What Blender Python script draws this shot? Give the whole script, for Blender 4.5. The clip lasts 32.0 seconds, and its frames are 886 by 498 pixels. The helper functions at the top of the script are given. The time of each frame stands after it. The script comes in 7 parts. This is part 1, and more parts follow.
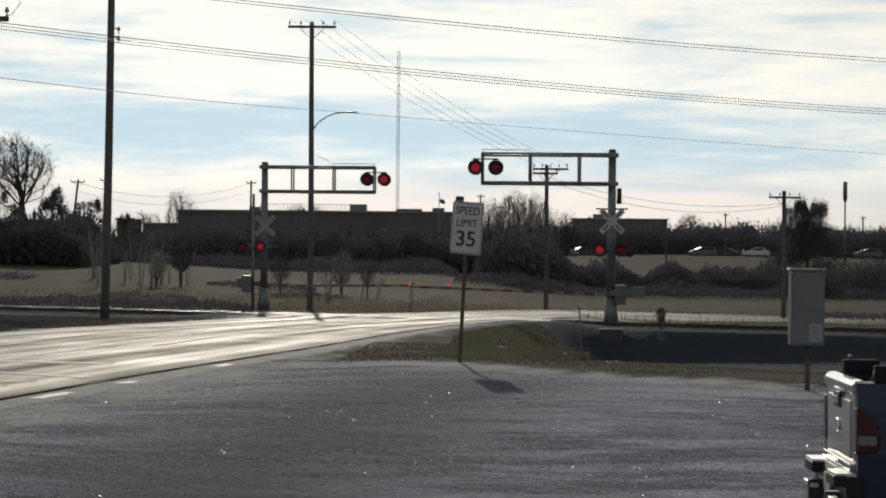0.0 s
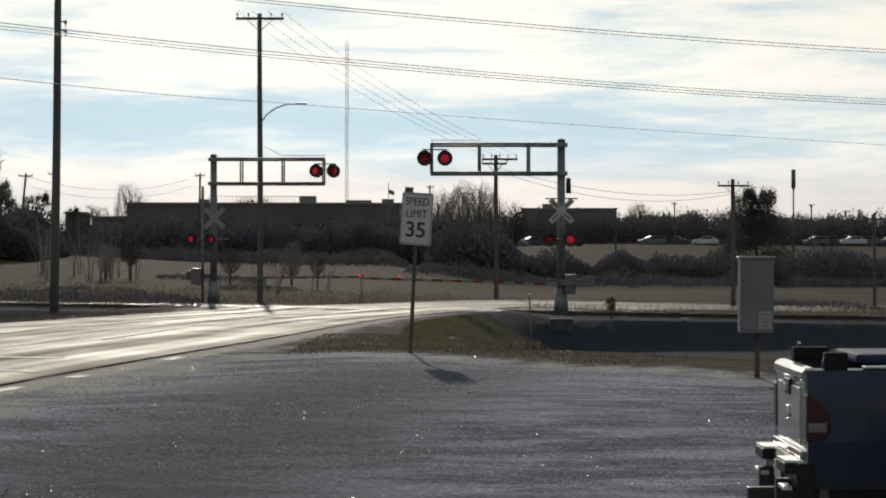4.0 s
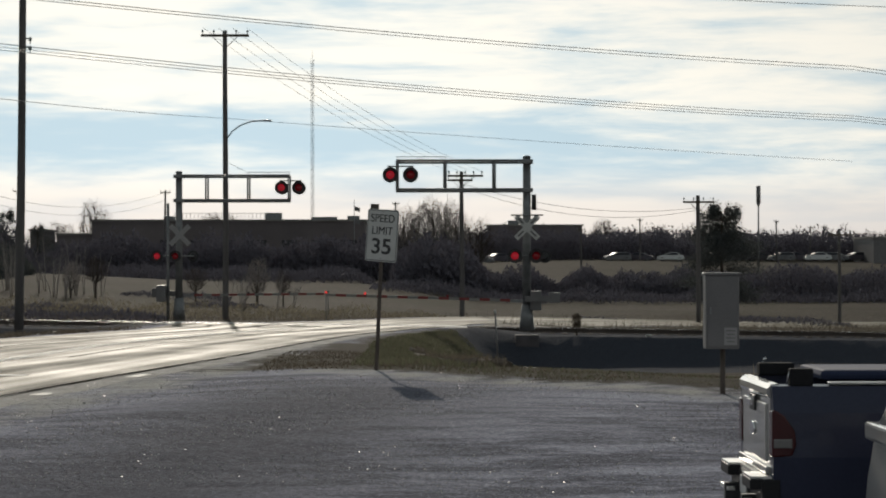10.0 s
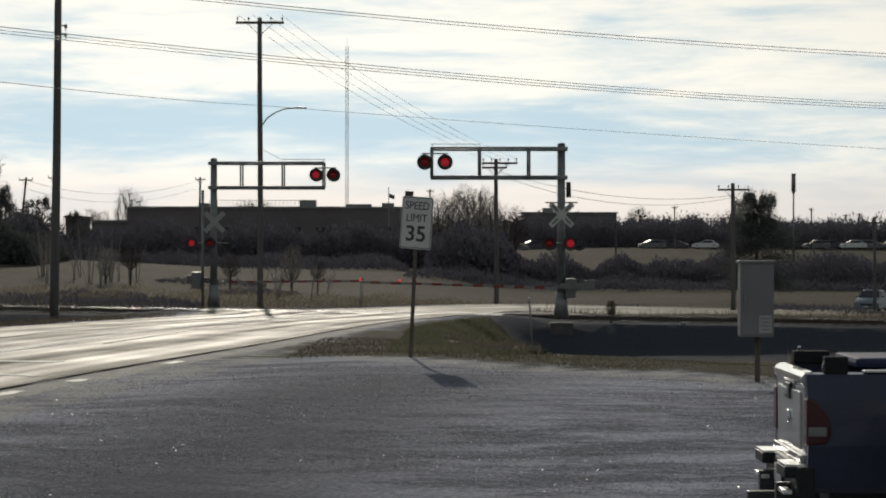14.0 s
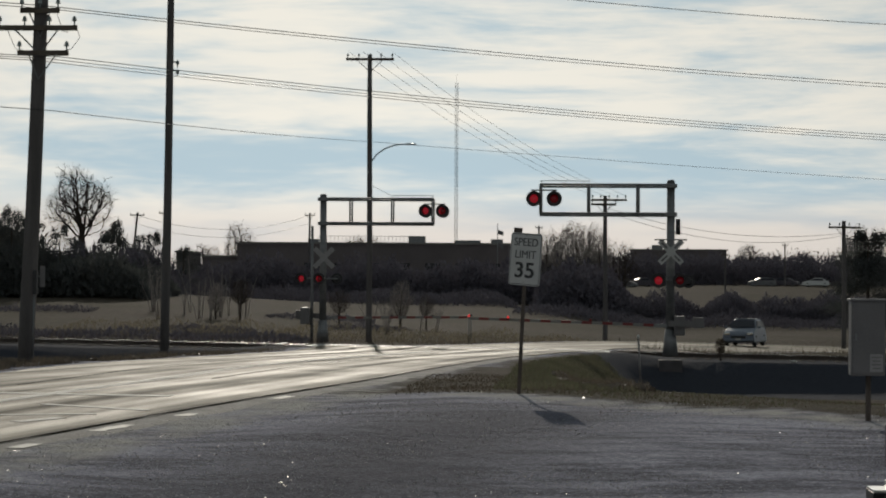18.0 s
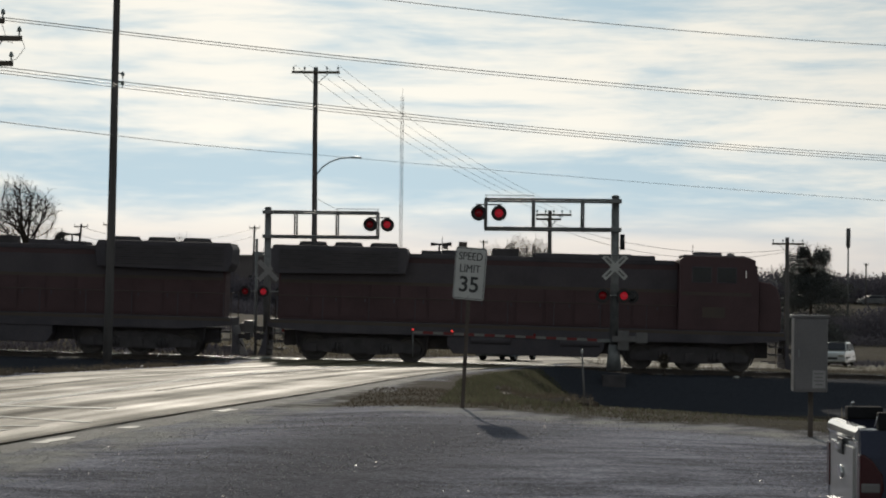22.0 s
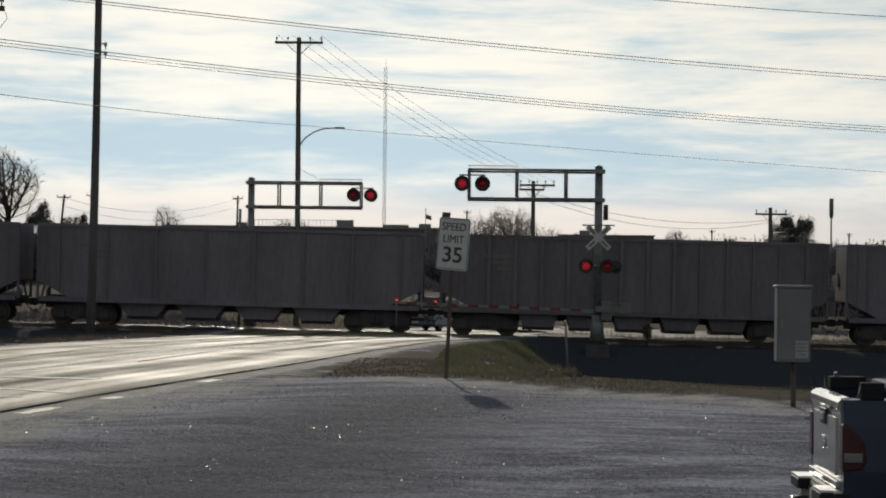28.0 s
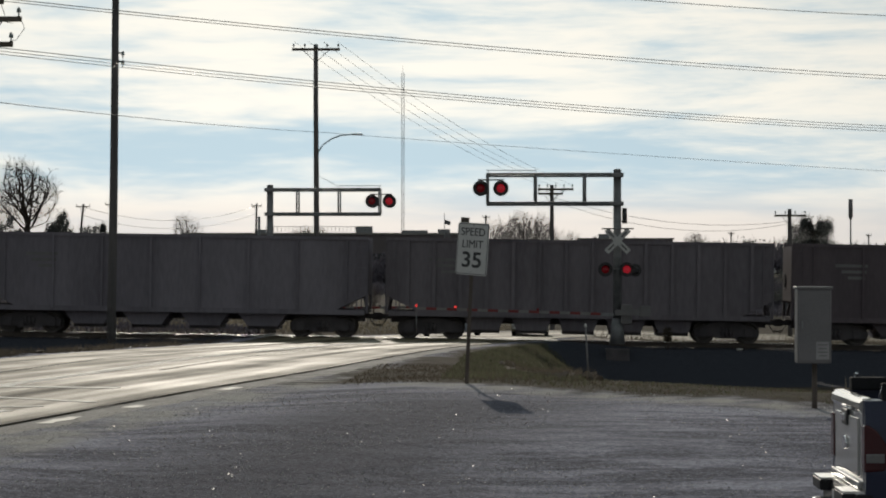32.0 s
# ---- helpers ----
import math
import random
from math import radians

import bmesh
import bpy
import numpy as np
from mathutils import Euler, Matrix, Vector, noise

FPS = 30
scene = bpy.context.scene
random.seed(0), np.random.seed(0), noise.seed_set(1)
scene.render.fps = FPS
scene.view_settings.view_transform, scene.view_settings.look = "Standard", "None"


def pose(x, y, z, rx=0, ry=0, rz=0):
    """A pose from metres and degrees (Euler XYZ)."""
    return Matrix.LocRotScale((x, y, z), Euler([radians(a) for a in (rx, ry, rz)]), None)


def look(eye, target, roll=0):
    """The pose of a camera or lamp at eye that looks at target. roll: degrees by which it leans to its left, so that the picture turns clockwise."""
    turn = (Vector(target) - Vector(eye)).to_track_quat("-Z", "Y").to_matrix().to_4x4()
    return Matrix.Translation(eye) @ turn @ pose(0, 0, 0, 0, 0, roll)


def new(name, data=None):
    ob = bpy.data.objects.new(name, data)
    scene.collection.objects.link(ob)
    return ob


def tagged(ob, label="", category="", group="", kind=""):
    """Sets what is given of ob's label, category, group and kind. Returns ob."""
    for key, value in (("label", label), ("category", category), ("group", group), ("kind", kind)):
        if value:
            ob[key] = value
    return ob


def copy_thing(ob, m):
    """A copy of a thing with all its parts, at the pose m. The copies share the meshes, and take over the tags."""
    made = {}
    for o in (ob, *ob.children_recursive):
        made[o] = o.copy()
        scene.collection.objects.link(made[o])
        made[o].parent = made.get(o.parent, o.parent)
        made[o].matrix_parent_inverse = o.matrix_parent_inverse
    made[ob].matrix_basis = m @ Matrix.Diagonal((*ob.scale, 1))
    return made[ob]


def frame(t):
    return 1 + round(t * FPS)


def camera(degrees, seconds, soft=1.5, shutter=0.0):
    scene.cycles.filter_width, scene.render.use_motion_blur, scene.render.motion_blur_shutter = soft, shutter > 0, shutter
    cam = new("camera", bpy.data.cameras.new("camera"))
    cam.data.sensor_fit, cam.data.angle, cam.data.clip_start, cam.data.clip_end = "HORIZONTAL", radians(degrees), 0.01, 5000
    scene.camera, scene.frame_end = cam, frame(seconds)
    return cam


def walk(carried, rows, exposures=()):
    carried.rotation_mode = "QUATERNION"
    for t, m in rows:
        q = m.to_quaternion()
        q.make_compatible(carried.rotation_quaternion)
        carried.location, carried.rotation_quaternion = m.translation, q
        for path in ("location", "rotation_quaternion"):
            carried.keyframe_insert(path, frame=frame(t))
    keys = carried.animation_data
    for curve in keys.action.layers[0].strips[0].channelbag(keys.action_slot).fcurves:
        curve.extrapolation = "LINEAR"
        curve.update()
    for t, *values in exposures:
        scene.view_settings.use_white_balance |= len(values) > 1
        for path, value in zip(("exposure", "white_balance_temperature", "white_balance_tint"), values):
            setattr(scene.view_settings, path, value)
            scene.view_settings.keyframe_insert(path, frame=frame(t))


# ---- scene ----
EYE = Vector((0.0, 0.0, 2.3))
# seconds, heading to the right, tilt upwards and lean, in degrees
SWING = [
    (0, -1.194, 0.053, 0.54), (0.5, -1.069, 0.441, 0.71), (1, -0.883, 0.507, 0.66), (1.5, -0.655, 0.358, 0.47),
    (2, -0.378, 0.137, 0.25), (2.5, -0.177, -0.060, 0.03), (3, -0.085, -0.210, -0.09), (3.5, -0.047, -0.203, 0.08),
    (5.5, 0.017, 0.041, -0.10), (6, -0.000, 0.000, -0.00), (6.5, 0.025, 0.022, 0.03), (7, 0.117, 0.089, -0.02),
    (7.5, 0.238, 0.224, 0.02), (8, 0.409, 0.282, -0.09), (8.5, 0.571, 0.279, -0.20), (9, 0.677, 0.214, -0.29),
    (9.5, 0.788, 0.133, -0.10), (10, 0.753, 0.231, -0.04), (10.1, 0.674, 0.255, -0.05), (10.2, 0.415, 0.279, -0.06),
    (10.3, 0.052, 0.353, -0.06), (10.4, -0.467, 0.428, -0.07), (10.5, -1.135, 0.509, -0.08), (11, -1.046, 0.607, -0.22),
    (11.2, -0.448, 0.602, -0.18), (11.3, -0.278, 0.577, -0.17), (11.5, -0.104, 0.514, -0.13), (12, -0.071, 0.356, -0.28),
    (12.5, -0.099, 0.203, -0.32), (13, -0.106, 0.069, -0.17), (13.5, -0.118, -0.008, -0.03), (15.5, 0.165, -0.244, 0.26),
    (16, -0.026, -0.310, 0.29), (16.2, -0.340, -0.180, 0.49), (16.3, -0.591, 0.004, 0.59), (16.5, -0.985, 0.325, 0.78),
    (16.7, -1.098, 0.635, 0.45), (17, -1.467, 1.035, -0.05), (17.2, -1.498, 1.229, -0.02), (17.5, -1.840, 1.390, 0.02),
    (17.7, -2.059, 1.337, 0.14), (18, -2.549, 0.770, 0.33), (18.2, -2.759, 0.306, 0.48), (18.5, -3.181, -0.242, 0.72),
    (19, -3.632, -0.234, 0.89), (19.5, -4.239, -0.358, 0.72), (20, -4.493, -0.478, 0.72), (20.2, -3.849, -0.168, 0.76),
    (20.3, -3.485, 0.070, 0.79), (20.5, -2.872, 0.559, 0.83), (20.7, -2.340, 0.712, 0.88), (20.8, -2.157, 0.793, 0.90),
    (21, -1.951, 0.890, 0.95), (21.5, -1.527, 1.022, 0.61), (22, -1.275, 1.101, 0.70), (22.5, -1.226, 1.049, 0.48),
    (23, -1.240, 0.949, 0.17), (23.5, -1.144, 0.906, -0.03), (24, -1.084, 0.908, -0.27), (24.5, -0.964, 0.927, -0.50),
    (25, -0.948, 1.050, -0.69), (25.5, -1.267, 1.256, -0.82), (27.5, -1.207, 0.984, 0.31), (28, -0.886, 0.424, 0.67),
    (28.5, -0.725, 0.546, 0.56), (29, -0.696, 0.752, 0.21), (29.5, -0.795, 0.981, 0.01), (30, -0.828, 1.092, 0.10),
    (30.5, -0.882, 1.022, 0.34), (31, -0.990, 0.781, -0.00), (31.5, -1.157, 0.614, -0.11), (32, -1.328, 0.542, 0.02),
]


def aim(heading, tilt, lean):
    h, e = radians(heading), radians(tilt)
    return look(EYE, EYE + 100 * Vector((math.sin(h) * math.cos(e), math.cos(h) * math.cos(e), math.sin(e))), lean)


cam = camera(20.21, 32.0, soft=1.9)
walk(cam, [(t, aim(h, e, r)) for t, h, e, r in SWING],
     exposures=[(0.0, -1.22), (6.0, -1.18), (9.0, -1.24), (15.0, -1.24), (17.0, -1.18), (17.5, -1.36), (18.0, -1.56), (18.5, -1.48), (19.0, -1.34), (20.0, -1.26), (21.5, -1.36), (25.0, -1.36), (32.0, -1.32)])

# ---------------------------------------------------------------- sky and sun
SUN_ELEVATION, SUN_HEADING = 20.0, -5.0
world = bpy.data.worlds.new("sky")
scene.world = world
world.use_nodes = True


def sky_nodes():
    """The clear sky's colour and glow, with layers of thin cloud drawn out along the horizon all the way round."""
    nt = world.node_tree
    n, ln = nt.nodes, nt.links
    n.clear()

    def math_node(op, a, b=None, c=None):
        m = n.new("ShaderNodeMath")
        m.operation = op
        for i, v in enumerate((a, b, c)):
            if v is None:
                continue
            if isinstance(v, (int, float)):
                m.inputs[i].default_value = v
            else:
                ln.new(v, m.inputs[i])
        return m.outputs[0]

    def scaled(colour, factor):
        v = n.new("ShaderNodeVectorMath")
        v.operation = "SCALE"
        v.inputs[0].default_value = colour
        ln.new(factor, v.inputs["Scale"])
        return v.outputs[0]

    def blend(fac, a, b):
        m = n.new("ShaderNodeMix")
        m.data_type = "VECTOR"
        ln.new(fac, m.inputs["Factor"])
        ln.new(a, m.inputs["A"])
        ln.new(b, m.inputs["B"])
        return m.outputs["Result"]

    def band(value, stops):
        r = n.new("ShaderNodeValToRGB")
        r.color_ramp.interpolation = "EASE"
        e = r.color_ramp.elements
        while len(e) < len(stops):
            e.new(0.5)
        for el, (p, v) in zip(e, stops):
            el.position, el.color = p, (v, v, v, 1)
        ln.new(value, r.inputs[0])
        return r.outputs["Color"]

    out, bg = n.new("ShaderNodeOutputWorld"), n.new("ShaderNodeBackground")
    sky = n.new("ShaderNodeTexSky")
    sky.sky_type = "NISHITA"
    sky.sun_disc = False
    sky.sun_elevation, sky.sun_rotation = radians(SUN_ELEVATION), radians(SUN_HEADING)
    sky.altitude, sky.air_density, sky.dust_density, sky.ozone_density = 250, 1.0, 1.2, 1.5
    bw = n.new("ShaderNodeRGBToBW")
    ln.new(sky.outputs[0], bw.inputs[0])
    lum = math_node("MULTIPLY", bw.outputs[0], 0.1)
    glow_ = math_node("DIVIDE", lum, math_node("MULTIPLY_ADD", lum, 0.45, 1.0))
    tc, sep = n.new("ShaderNodeTexCoord"), n.new("ShaderNodeSeparateXYZ")
    ln.new(tc.outputs["Generated"], sep.inputs[0])
    high = sep.outputs["Z"]

    def streaks(scale, detail, seed, tilt):
        mp = n.new("ShaderNodeMapping")
        mp.inputs["Scale"].default_value = scale
        mp.inputs["Location"].default_value = (seed, seed * 0.7, seed * 1.3)
        mp.inputs["Rotation"].default_value = (0.0, radians(tilt), 0.0)
        ln.new(tc.outputs["Generated"], mp.inputs[0])
        t = n.new("ShaderNodeTexNoise")
        t.inputs["Scale"].default_value, t.inputs["Detail"].default_value = 1.0, detail
        t.inputs["Roughness"].default_value, t.inputs["Distortion"].default_value = 0.58, 0.35
        ln.new(mp.outputs[0], t.inputs["Vector"])
        return t.outputs["Fac"]

    broad, wisps = streaks((9, 9, 55), 6.0, SKY_SEED, 3.0), streaks((26, 26, 240), 5.0, 7.0, 2.5)
    mixed = math_node("MULTIPLY_ADD", wisps, 0.27, math_node("MULTIPLY", broad, 0.73))
    # a clearer layer lies a few degrees up, cloud above it, haze below
    layer = band(math_node("MULTIPLY", high, 4.0), [(0.0, 0.20), (0.10, 0.10), (0.155, -0.0), (0.21, 0.0), (0.26, 0.12), (0.36, 0.12), (0.50, 0.10), (1.0, -0.12)])
    cover = math_node("ADD", mixed, layer)
    fac = n.new("ShaderNodeMapRange")
    fac.interpolation_type = "SMOOTHSTEP"
    fac.inputs["From Min"].default_value, fac.inputs["From Max"].default_value = 0.42, 0.71
    ln.new(cover, fac.inputs["Value"])
    clear = scaled(SKY_TINT, math_node("MULTIPLY_ADD", glow_, 11.9, 3.1))
    cloud = scaled(CLOUD_TINT, math_node("MULTIPLY_ADD", glow_, 16.2, 5.6))
    haze = scaled(HAZE_TINT, math_node("MULTIPLY_ADD", glow_, 12.8, 3.9))
    low = band(math_node("MULTIPLY", high, 4.0), [(0.0, 0.9), (0.07, 0.65), (0.16, 0.0), (1.0, 0.0)])
    mixed_sky = blend(low, blend(fac.outputs[0], clear, cloud), haze)
    ln.new(mixed_sky, bg.inputs["Color"])
    bg.inputs["Strength"].default_value = 0.10
    ln.new(bg.outputs[0], out.inputs[0])


SKY_SEED = 3.0
SKY_TINT = (0.755, 0.955, 1.06)
CLOUD_TINT = (1.0, 0.963, 0.862)
HAZE_TINT = (1.0, 0.90, 0.83)
sky_nodes()
sun = new("sun", bpy.data.lights.new("sun", "SUN"))
sun.data.energy, sun.data.angle, sun.data.color = 5.0, radians(0.55), (1.0, 0.91, 0.78)
sun.matrix_world = look((0, 0, 60), Vector((0, 0, 60)) - Vector((
    math.sin(radians(SUN_HEADING)) * math.cos(radians(SUN_ELEVATION)),
    math.cos(radians(SUN_HEADING)) * math.cos(radians(SUN_ELEVATION)), math.sin(radians(SUN_ELEVATION)))))

# ---------------------------------------------------------------- materials


def surf(name, c1, c2, coarse=3.0, fine=40.0, rough=0.6, metal=0.0, bump=0.15, rough_var=0.15, stretch=(1, 1, 1), spec=0.5, coat=0.0):
    """A surface between two colours, mottled at two scales, with uneven gloss and a fine relief."""
    m = bpy.data.materials.new(name)
    m.use_nodes = True
    n, ln = m.node_tree.nodes, m.node_tree.links
    b = n["Principled BSDF"]
    tc, mp = n.new("ShaderNodeTexCoord"), n.new("ShaderNodeMapping")
    mp.inputs["Scale"].default_value = stretch
    info = n.new("ShaderNodeObjectInfo")
    shift = n.new("ShaderNodeVectorMath")
    shift.operation = "MULTIPLY_ADD"
    ln.new(info.outputs["Random"], shift.inputs[0])
    shift.inputs[1].default_value = (37.0, 19.0, 53.0)
    ln.new(tc.outputs["Object"], shift.inputs[2])
    ln.new(shift.outputs[0], mp.inputs[0])
    a, f = n.new("ShaderNodeTexNoise"), n.new("ShaderNodeTexNoise")
    for t, s, d in ((a, coarse, 5.0), (f, fine, 3.0)):
        t.inputs["Scale"].default_value, t.inputs["Detail"].default_value = s, d
        ln.new(mp.outputs[0], t.inputs["Vector"])
    add = n.new("ShaderNodeMath")
    add.operation = "MULTIPLY_ADD"
    ln.new(f.outputs["Fac"], add.inputs[0])
    add.inputs[1].default_value = 0.45
    ln.new(a.outputs["Fac"], add.inputs[2])
    ramp = n.new("ShaderNodeMapRange")
    ramp.inputs["From Min"].default_value, ramp.inputs["From Max"].default_value = 0.5, 0.95
    ln.new(add.outputs[0], ramp.inputs["Value"])
    mix = n.new("ShaderNodeMix")
    mix.data_type = "RGBA"
    mix.inputs["A"].default_value, mix.inputs["B"].default_value = (*c1, 1), (*c2, 1)
    ln.new(ramp.outputs[0], mix.inputs["Factor"])
    ln.new(mix.outputs["Result"], b.inputs["Base Color"])
    rr = n.new("ShaderNodeMapRange")
    rr.inputs["To Min"].default_value, rr.inputs["To Max"].default_value = max(0.02, rough - rough_var), min(1, rough + rough_var)
    ln.new(a.outputs["Fac"], rr.inputs["Value"])
    ln.new(rr.outputs[0], b.inputs["Roughness"])
    b.inputs["Metallic"].default_value = metal
    b.inputs["Specular IOR Level"].default_value = spec
    b.inputs["Coat Weight"].default_value = coat
    if bump:
        bp = n.new("ShaderNodeBump")
        bp.inputs["Strength"].default_value, bp.inputs["Distance"].default_value = bump, 0.02
        ln.new(f.outputs["Fac"], bp.inputs["Height"])
        ln.new(bp.outputs[0], b.inputs["Normal"])
    return m


def leafy(name, c1, c2, coarse=0.6, fine=9.0, through_light=0.45):
    """Thin dry leaf or blade: matt, and lit through from behind."""
    m = surf(name, c1, c2, coarse, fine, 0.85, bump=0, spec=0.05)
    n, ln = m.node_tree.nodes, m.node_tree.links
    b = n["Principled BSDF"]
    colour = b.inputs["Base Color"].links[0].from_socket
    t, mix = n.new("ShaderNodeBsdfTranslucent"), n.new("ShaderNodeMixShader")
    ln.new(colour, t.inputs["Color"])
    mix.inputs[0].default_value = through_light
    ln.new(b.outputs[0], mix.inputs[1])
    ln.new(t.outputs[0], mix.inputs[2])
    ln.new(mix.outputs[0], n["Material Output"].inputs["Surface"])
    return m


def glow(name, colour, strength, base=(0.3, 0.01, 0.01)):
    m = bpy.data.materials.new(name)
    m.use_nodes = True
    b = m.node_tree.nodes["Principled BSDF"]
    b.inputs["Base Color"].default_value = (*base, 1)
    b.inputs["Roughness"].default_value = 0.25
    b.inputs["Emission Color"].default_value = (*colour, 1)
    b.inputs["Emission Strength"].default_value = strength
    return m


def ground_material():
    """Dry winter grass, lot gravel and dark trackside stone, divided by the ground's own region fields with ragged borders."""
    m = bpy.data.materials.new("ground")
    m.use_nodes = True
    n, ln = m.node_tree.nodes, m.node_tree.links
    b = n["Principled BSDF"]
    geo = n.new("ShaderNodeNewGeometry")

    def noise_at(scale, detail=4.0, stretch=None, rough=0.5):
        t = n.new("ShaderNodeTexNoise")
        t.inputs["Scale"].default_value, t.inputs["Detail"].default_value, t.inputs["Roughness"].default_value = scale, detail, rough
        if stretch:
            mp = n.new("ShaderNodeMapping")
            mp.inputs["Scale"].default_value = stretch
            ln.new(geo.outputs["Position"], mp.inputs[0])
            ln.new(mp.outputs[0], t.inputs["Vector"])
        else:
            ln.new(geo.outputs["Position"], t.inputs["Vector"])
        return t.outputs["Fac"]

    def ramp(fac, *stops):
        r = n.new("ShaderNodeValToRGB")
        e = r.color_ramp.elements
        while len(e) < len(stops):
            e.new(0.5)
        for el, (p, c) in zip(e, stops):
            el.position, el.color = p, (*c, 1)
        ln.new(fac, r.inputs[0])
        return r.outputs["Color"]

    def blend(fac, a, c):
        x = n.new("ShaderNodeMix")
        x.data_type = "RGBA"
        ln.new(fac, x.inputs["Factor"])
        ln.new(a, x.inputs["A"])
        ln.new(c, x.inputs["B"])
        return x.outputs["Result"]

    def region(name, jitter, width=0.15):
        at = n.new("ShaderNodeAttribute")
        at.attribute_name = name
        s = n.new("ShaderNodeMath")
        s.operation = "ADD"
        ln.new(at.outputs["Fac"], s.inputs[0])
        ln.new(jitter, s.inputs[1])
        r = n.new("ShaderNodeMapRange")
        r.inputs["From Min"].default_value, r.inputs["From Max"].default_value = 1.0 - width, 1.0 + width
        ln.new(s.outputs[0], r.inputs["Value"])
        return r.outputs[0]

    mid, fine = noise_at(2.2, 5.0), noise_at(17.0, 7.0, rough=0.85)
    dry = ramp(mid, (0.3, (0.056, 0.047, 0.039)), (0.7, (0.110, 0.092, 0.075)))
    # broad mown and trampled patches over the fields
    worn = n.new("ShaderNodeMapRange")
    worn.inputs["From Min"].default_value, worn.inputs["From Max"].default_value = 0.42, 0.60
    ln.new(noise_at(0.075, 7.0, (1.0, 0.55, 1.0), 0.68), worn.inputs["Value"])
    dry = blend(worn.outputs[0], dry, ramp(fine, (0.3, (0.042, 0.038, 0.029)), (0.7, (0.090, 0.079, 0.058))))
    green = ramp(fine, (0.3, (0.085, 0.084, 0.052)), (0.7, (0.18, 0.168, 0.105)))
    lush = n.new("ShaderNodeAttribute")
    lush.attribute_name = "lush"
    s = n.new("ShaderNodeMath")
    s.operation = "ADD"
    ln.new(lush.outputs["Fac"], s.inputs[0])
    ln.new(mid, s.inputs[1])
    gm = n.new("ShaderNodeMapRange")
    gm.inputs["From Min"].default_value, gm.inputs["From Max"].default_value = 0.75, 1.05
    ln.new(s.outputs[0], gm.inputs["Value"])
    grass = blend(gm.outputs[0], dry, green)
    # stones of two sizes, with worn wheel tracks drawn out across the lot
    streak = noise_at(1.0, 8.0, (0.42, 1.5, 1.0), 0.70)
    gravel_a = ramp(fine, (0.32, (0.036, 0.037, 0.047)), (0.54, (0.178, 0.178, 0.216)), (0.68, (0.50, 0.50, 0.575)))
    gravel_b = ramp(fine, (0.32, (0.145, 0.146, 0.180)), (0.66, (0.58, 0.58, 0.68)))
    sm = n.new("ShaderNodeMapRange")
    sm.inputs["From Min"].default_value, sm.inputs["From Max"].default_value = 0.44, 0.58
    ln.new(streak, sm.inputs["Value"])
    gravel = blend(sm.outputs[0], gravel_a, gravel_b)
    # paler washed-out gravel along the lot's rim and the road shoulder
    washed = ramp(fine, (0.30, (0.26, 0.25, 0.235)), (0.66, (0.55, 0.53, 0.50)))
    gravel = blend(region("pale", mid, 0.3), gravel, washed)
    # gravel in a darker tone, in a band a few metres off the near road's edge
    darker_gravel = ramp(fine, (0.30, (0.030, 0.030, 0.037)), (0.60, (0.150, 0.150, 0.178)), (0.72, (0.40, 0.40, 0.45)))
    gravel = blend(region("dark_band", streak, 0.35), gravel, darker_gravel)
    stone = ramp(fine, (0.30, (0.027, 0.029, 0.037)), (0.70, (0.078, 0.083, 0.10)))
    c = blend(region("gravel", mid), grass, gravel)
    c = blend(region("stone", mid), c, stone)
    ballast = ramp(fine, (0.30, (0.20, 0.175, 0.155)), (0.70, (0.48, 0.43, 0.385)))
    c = blend(region("bed", mid), c, ballast)
    ln.new(c, b.inputs["Base Color"])
    b.inputs["Roughness"].default_value = 0.85
    b.inputs["Specular IOR Level"].default_value = 0.008
    bp = n.new("ShaderNodeBump")
    bp.inputs["Strength"].default_value, bp.inputs["Distance"].default_value = 0.7, 0.03
    ln.new(fine, bp.inputs["Height"])
    bp2 = n.new("ShaderNodeBump")
    bp2.inputs["Strength"].default_value, bp2.inputs["Distance"].default_value = 0.5, 0.12
    ln.new(mid, bp2.inputs["Height"])
    ln.new(bp.outputs[0], bp2.inputs["Normal"])
    ln.new(bp2.outputs[0], b.inputs["Normal"])
    return m


M_GROUND = ground_material()


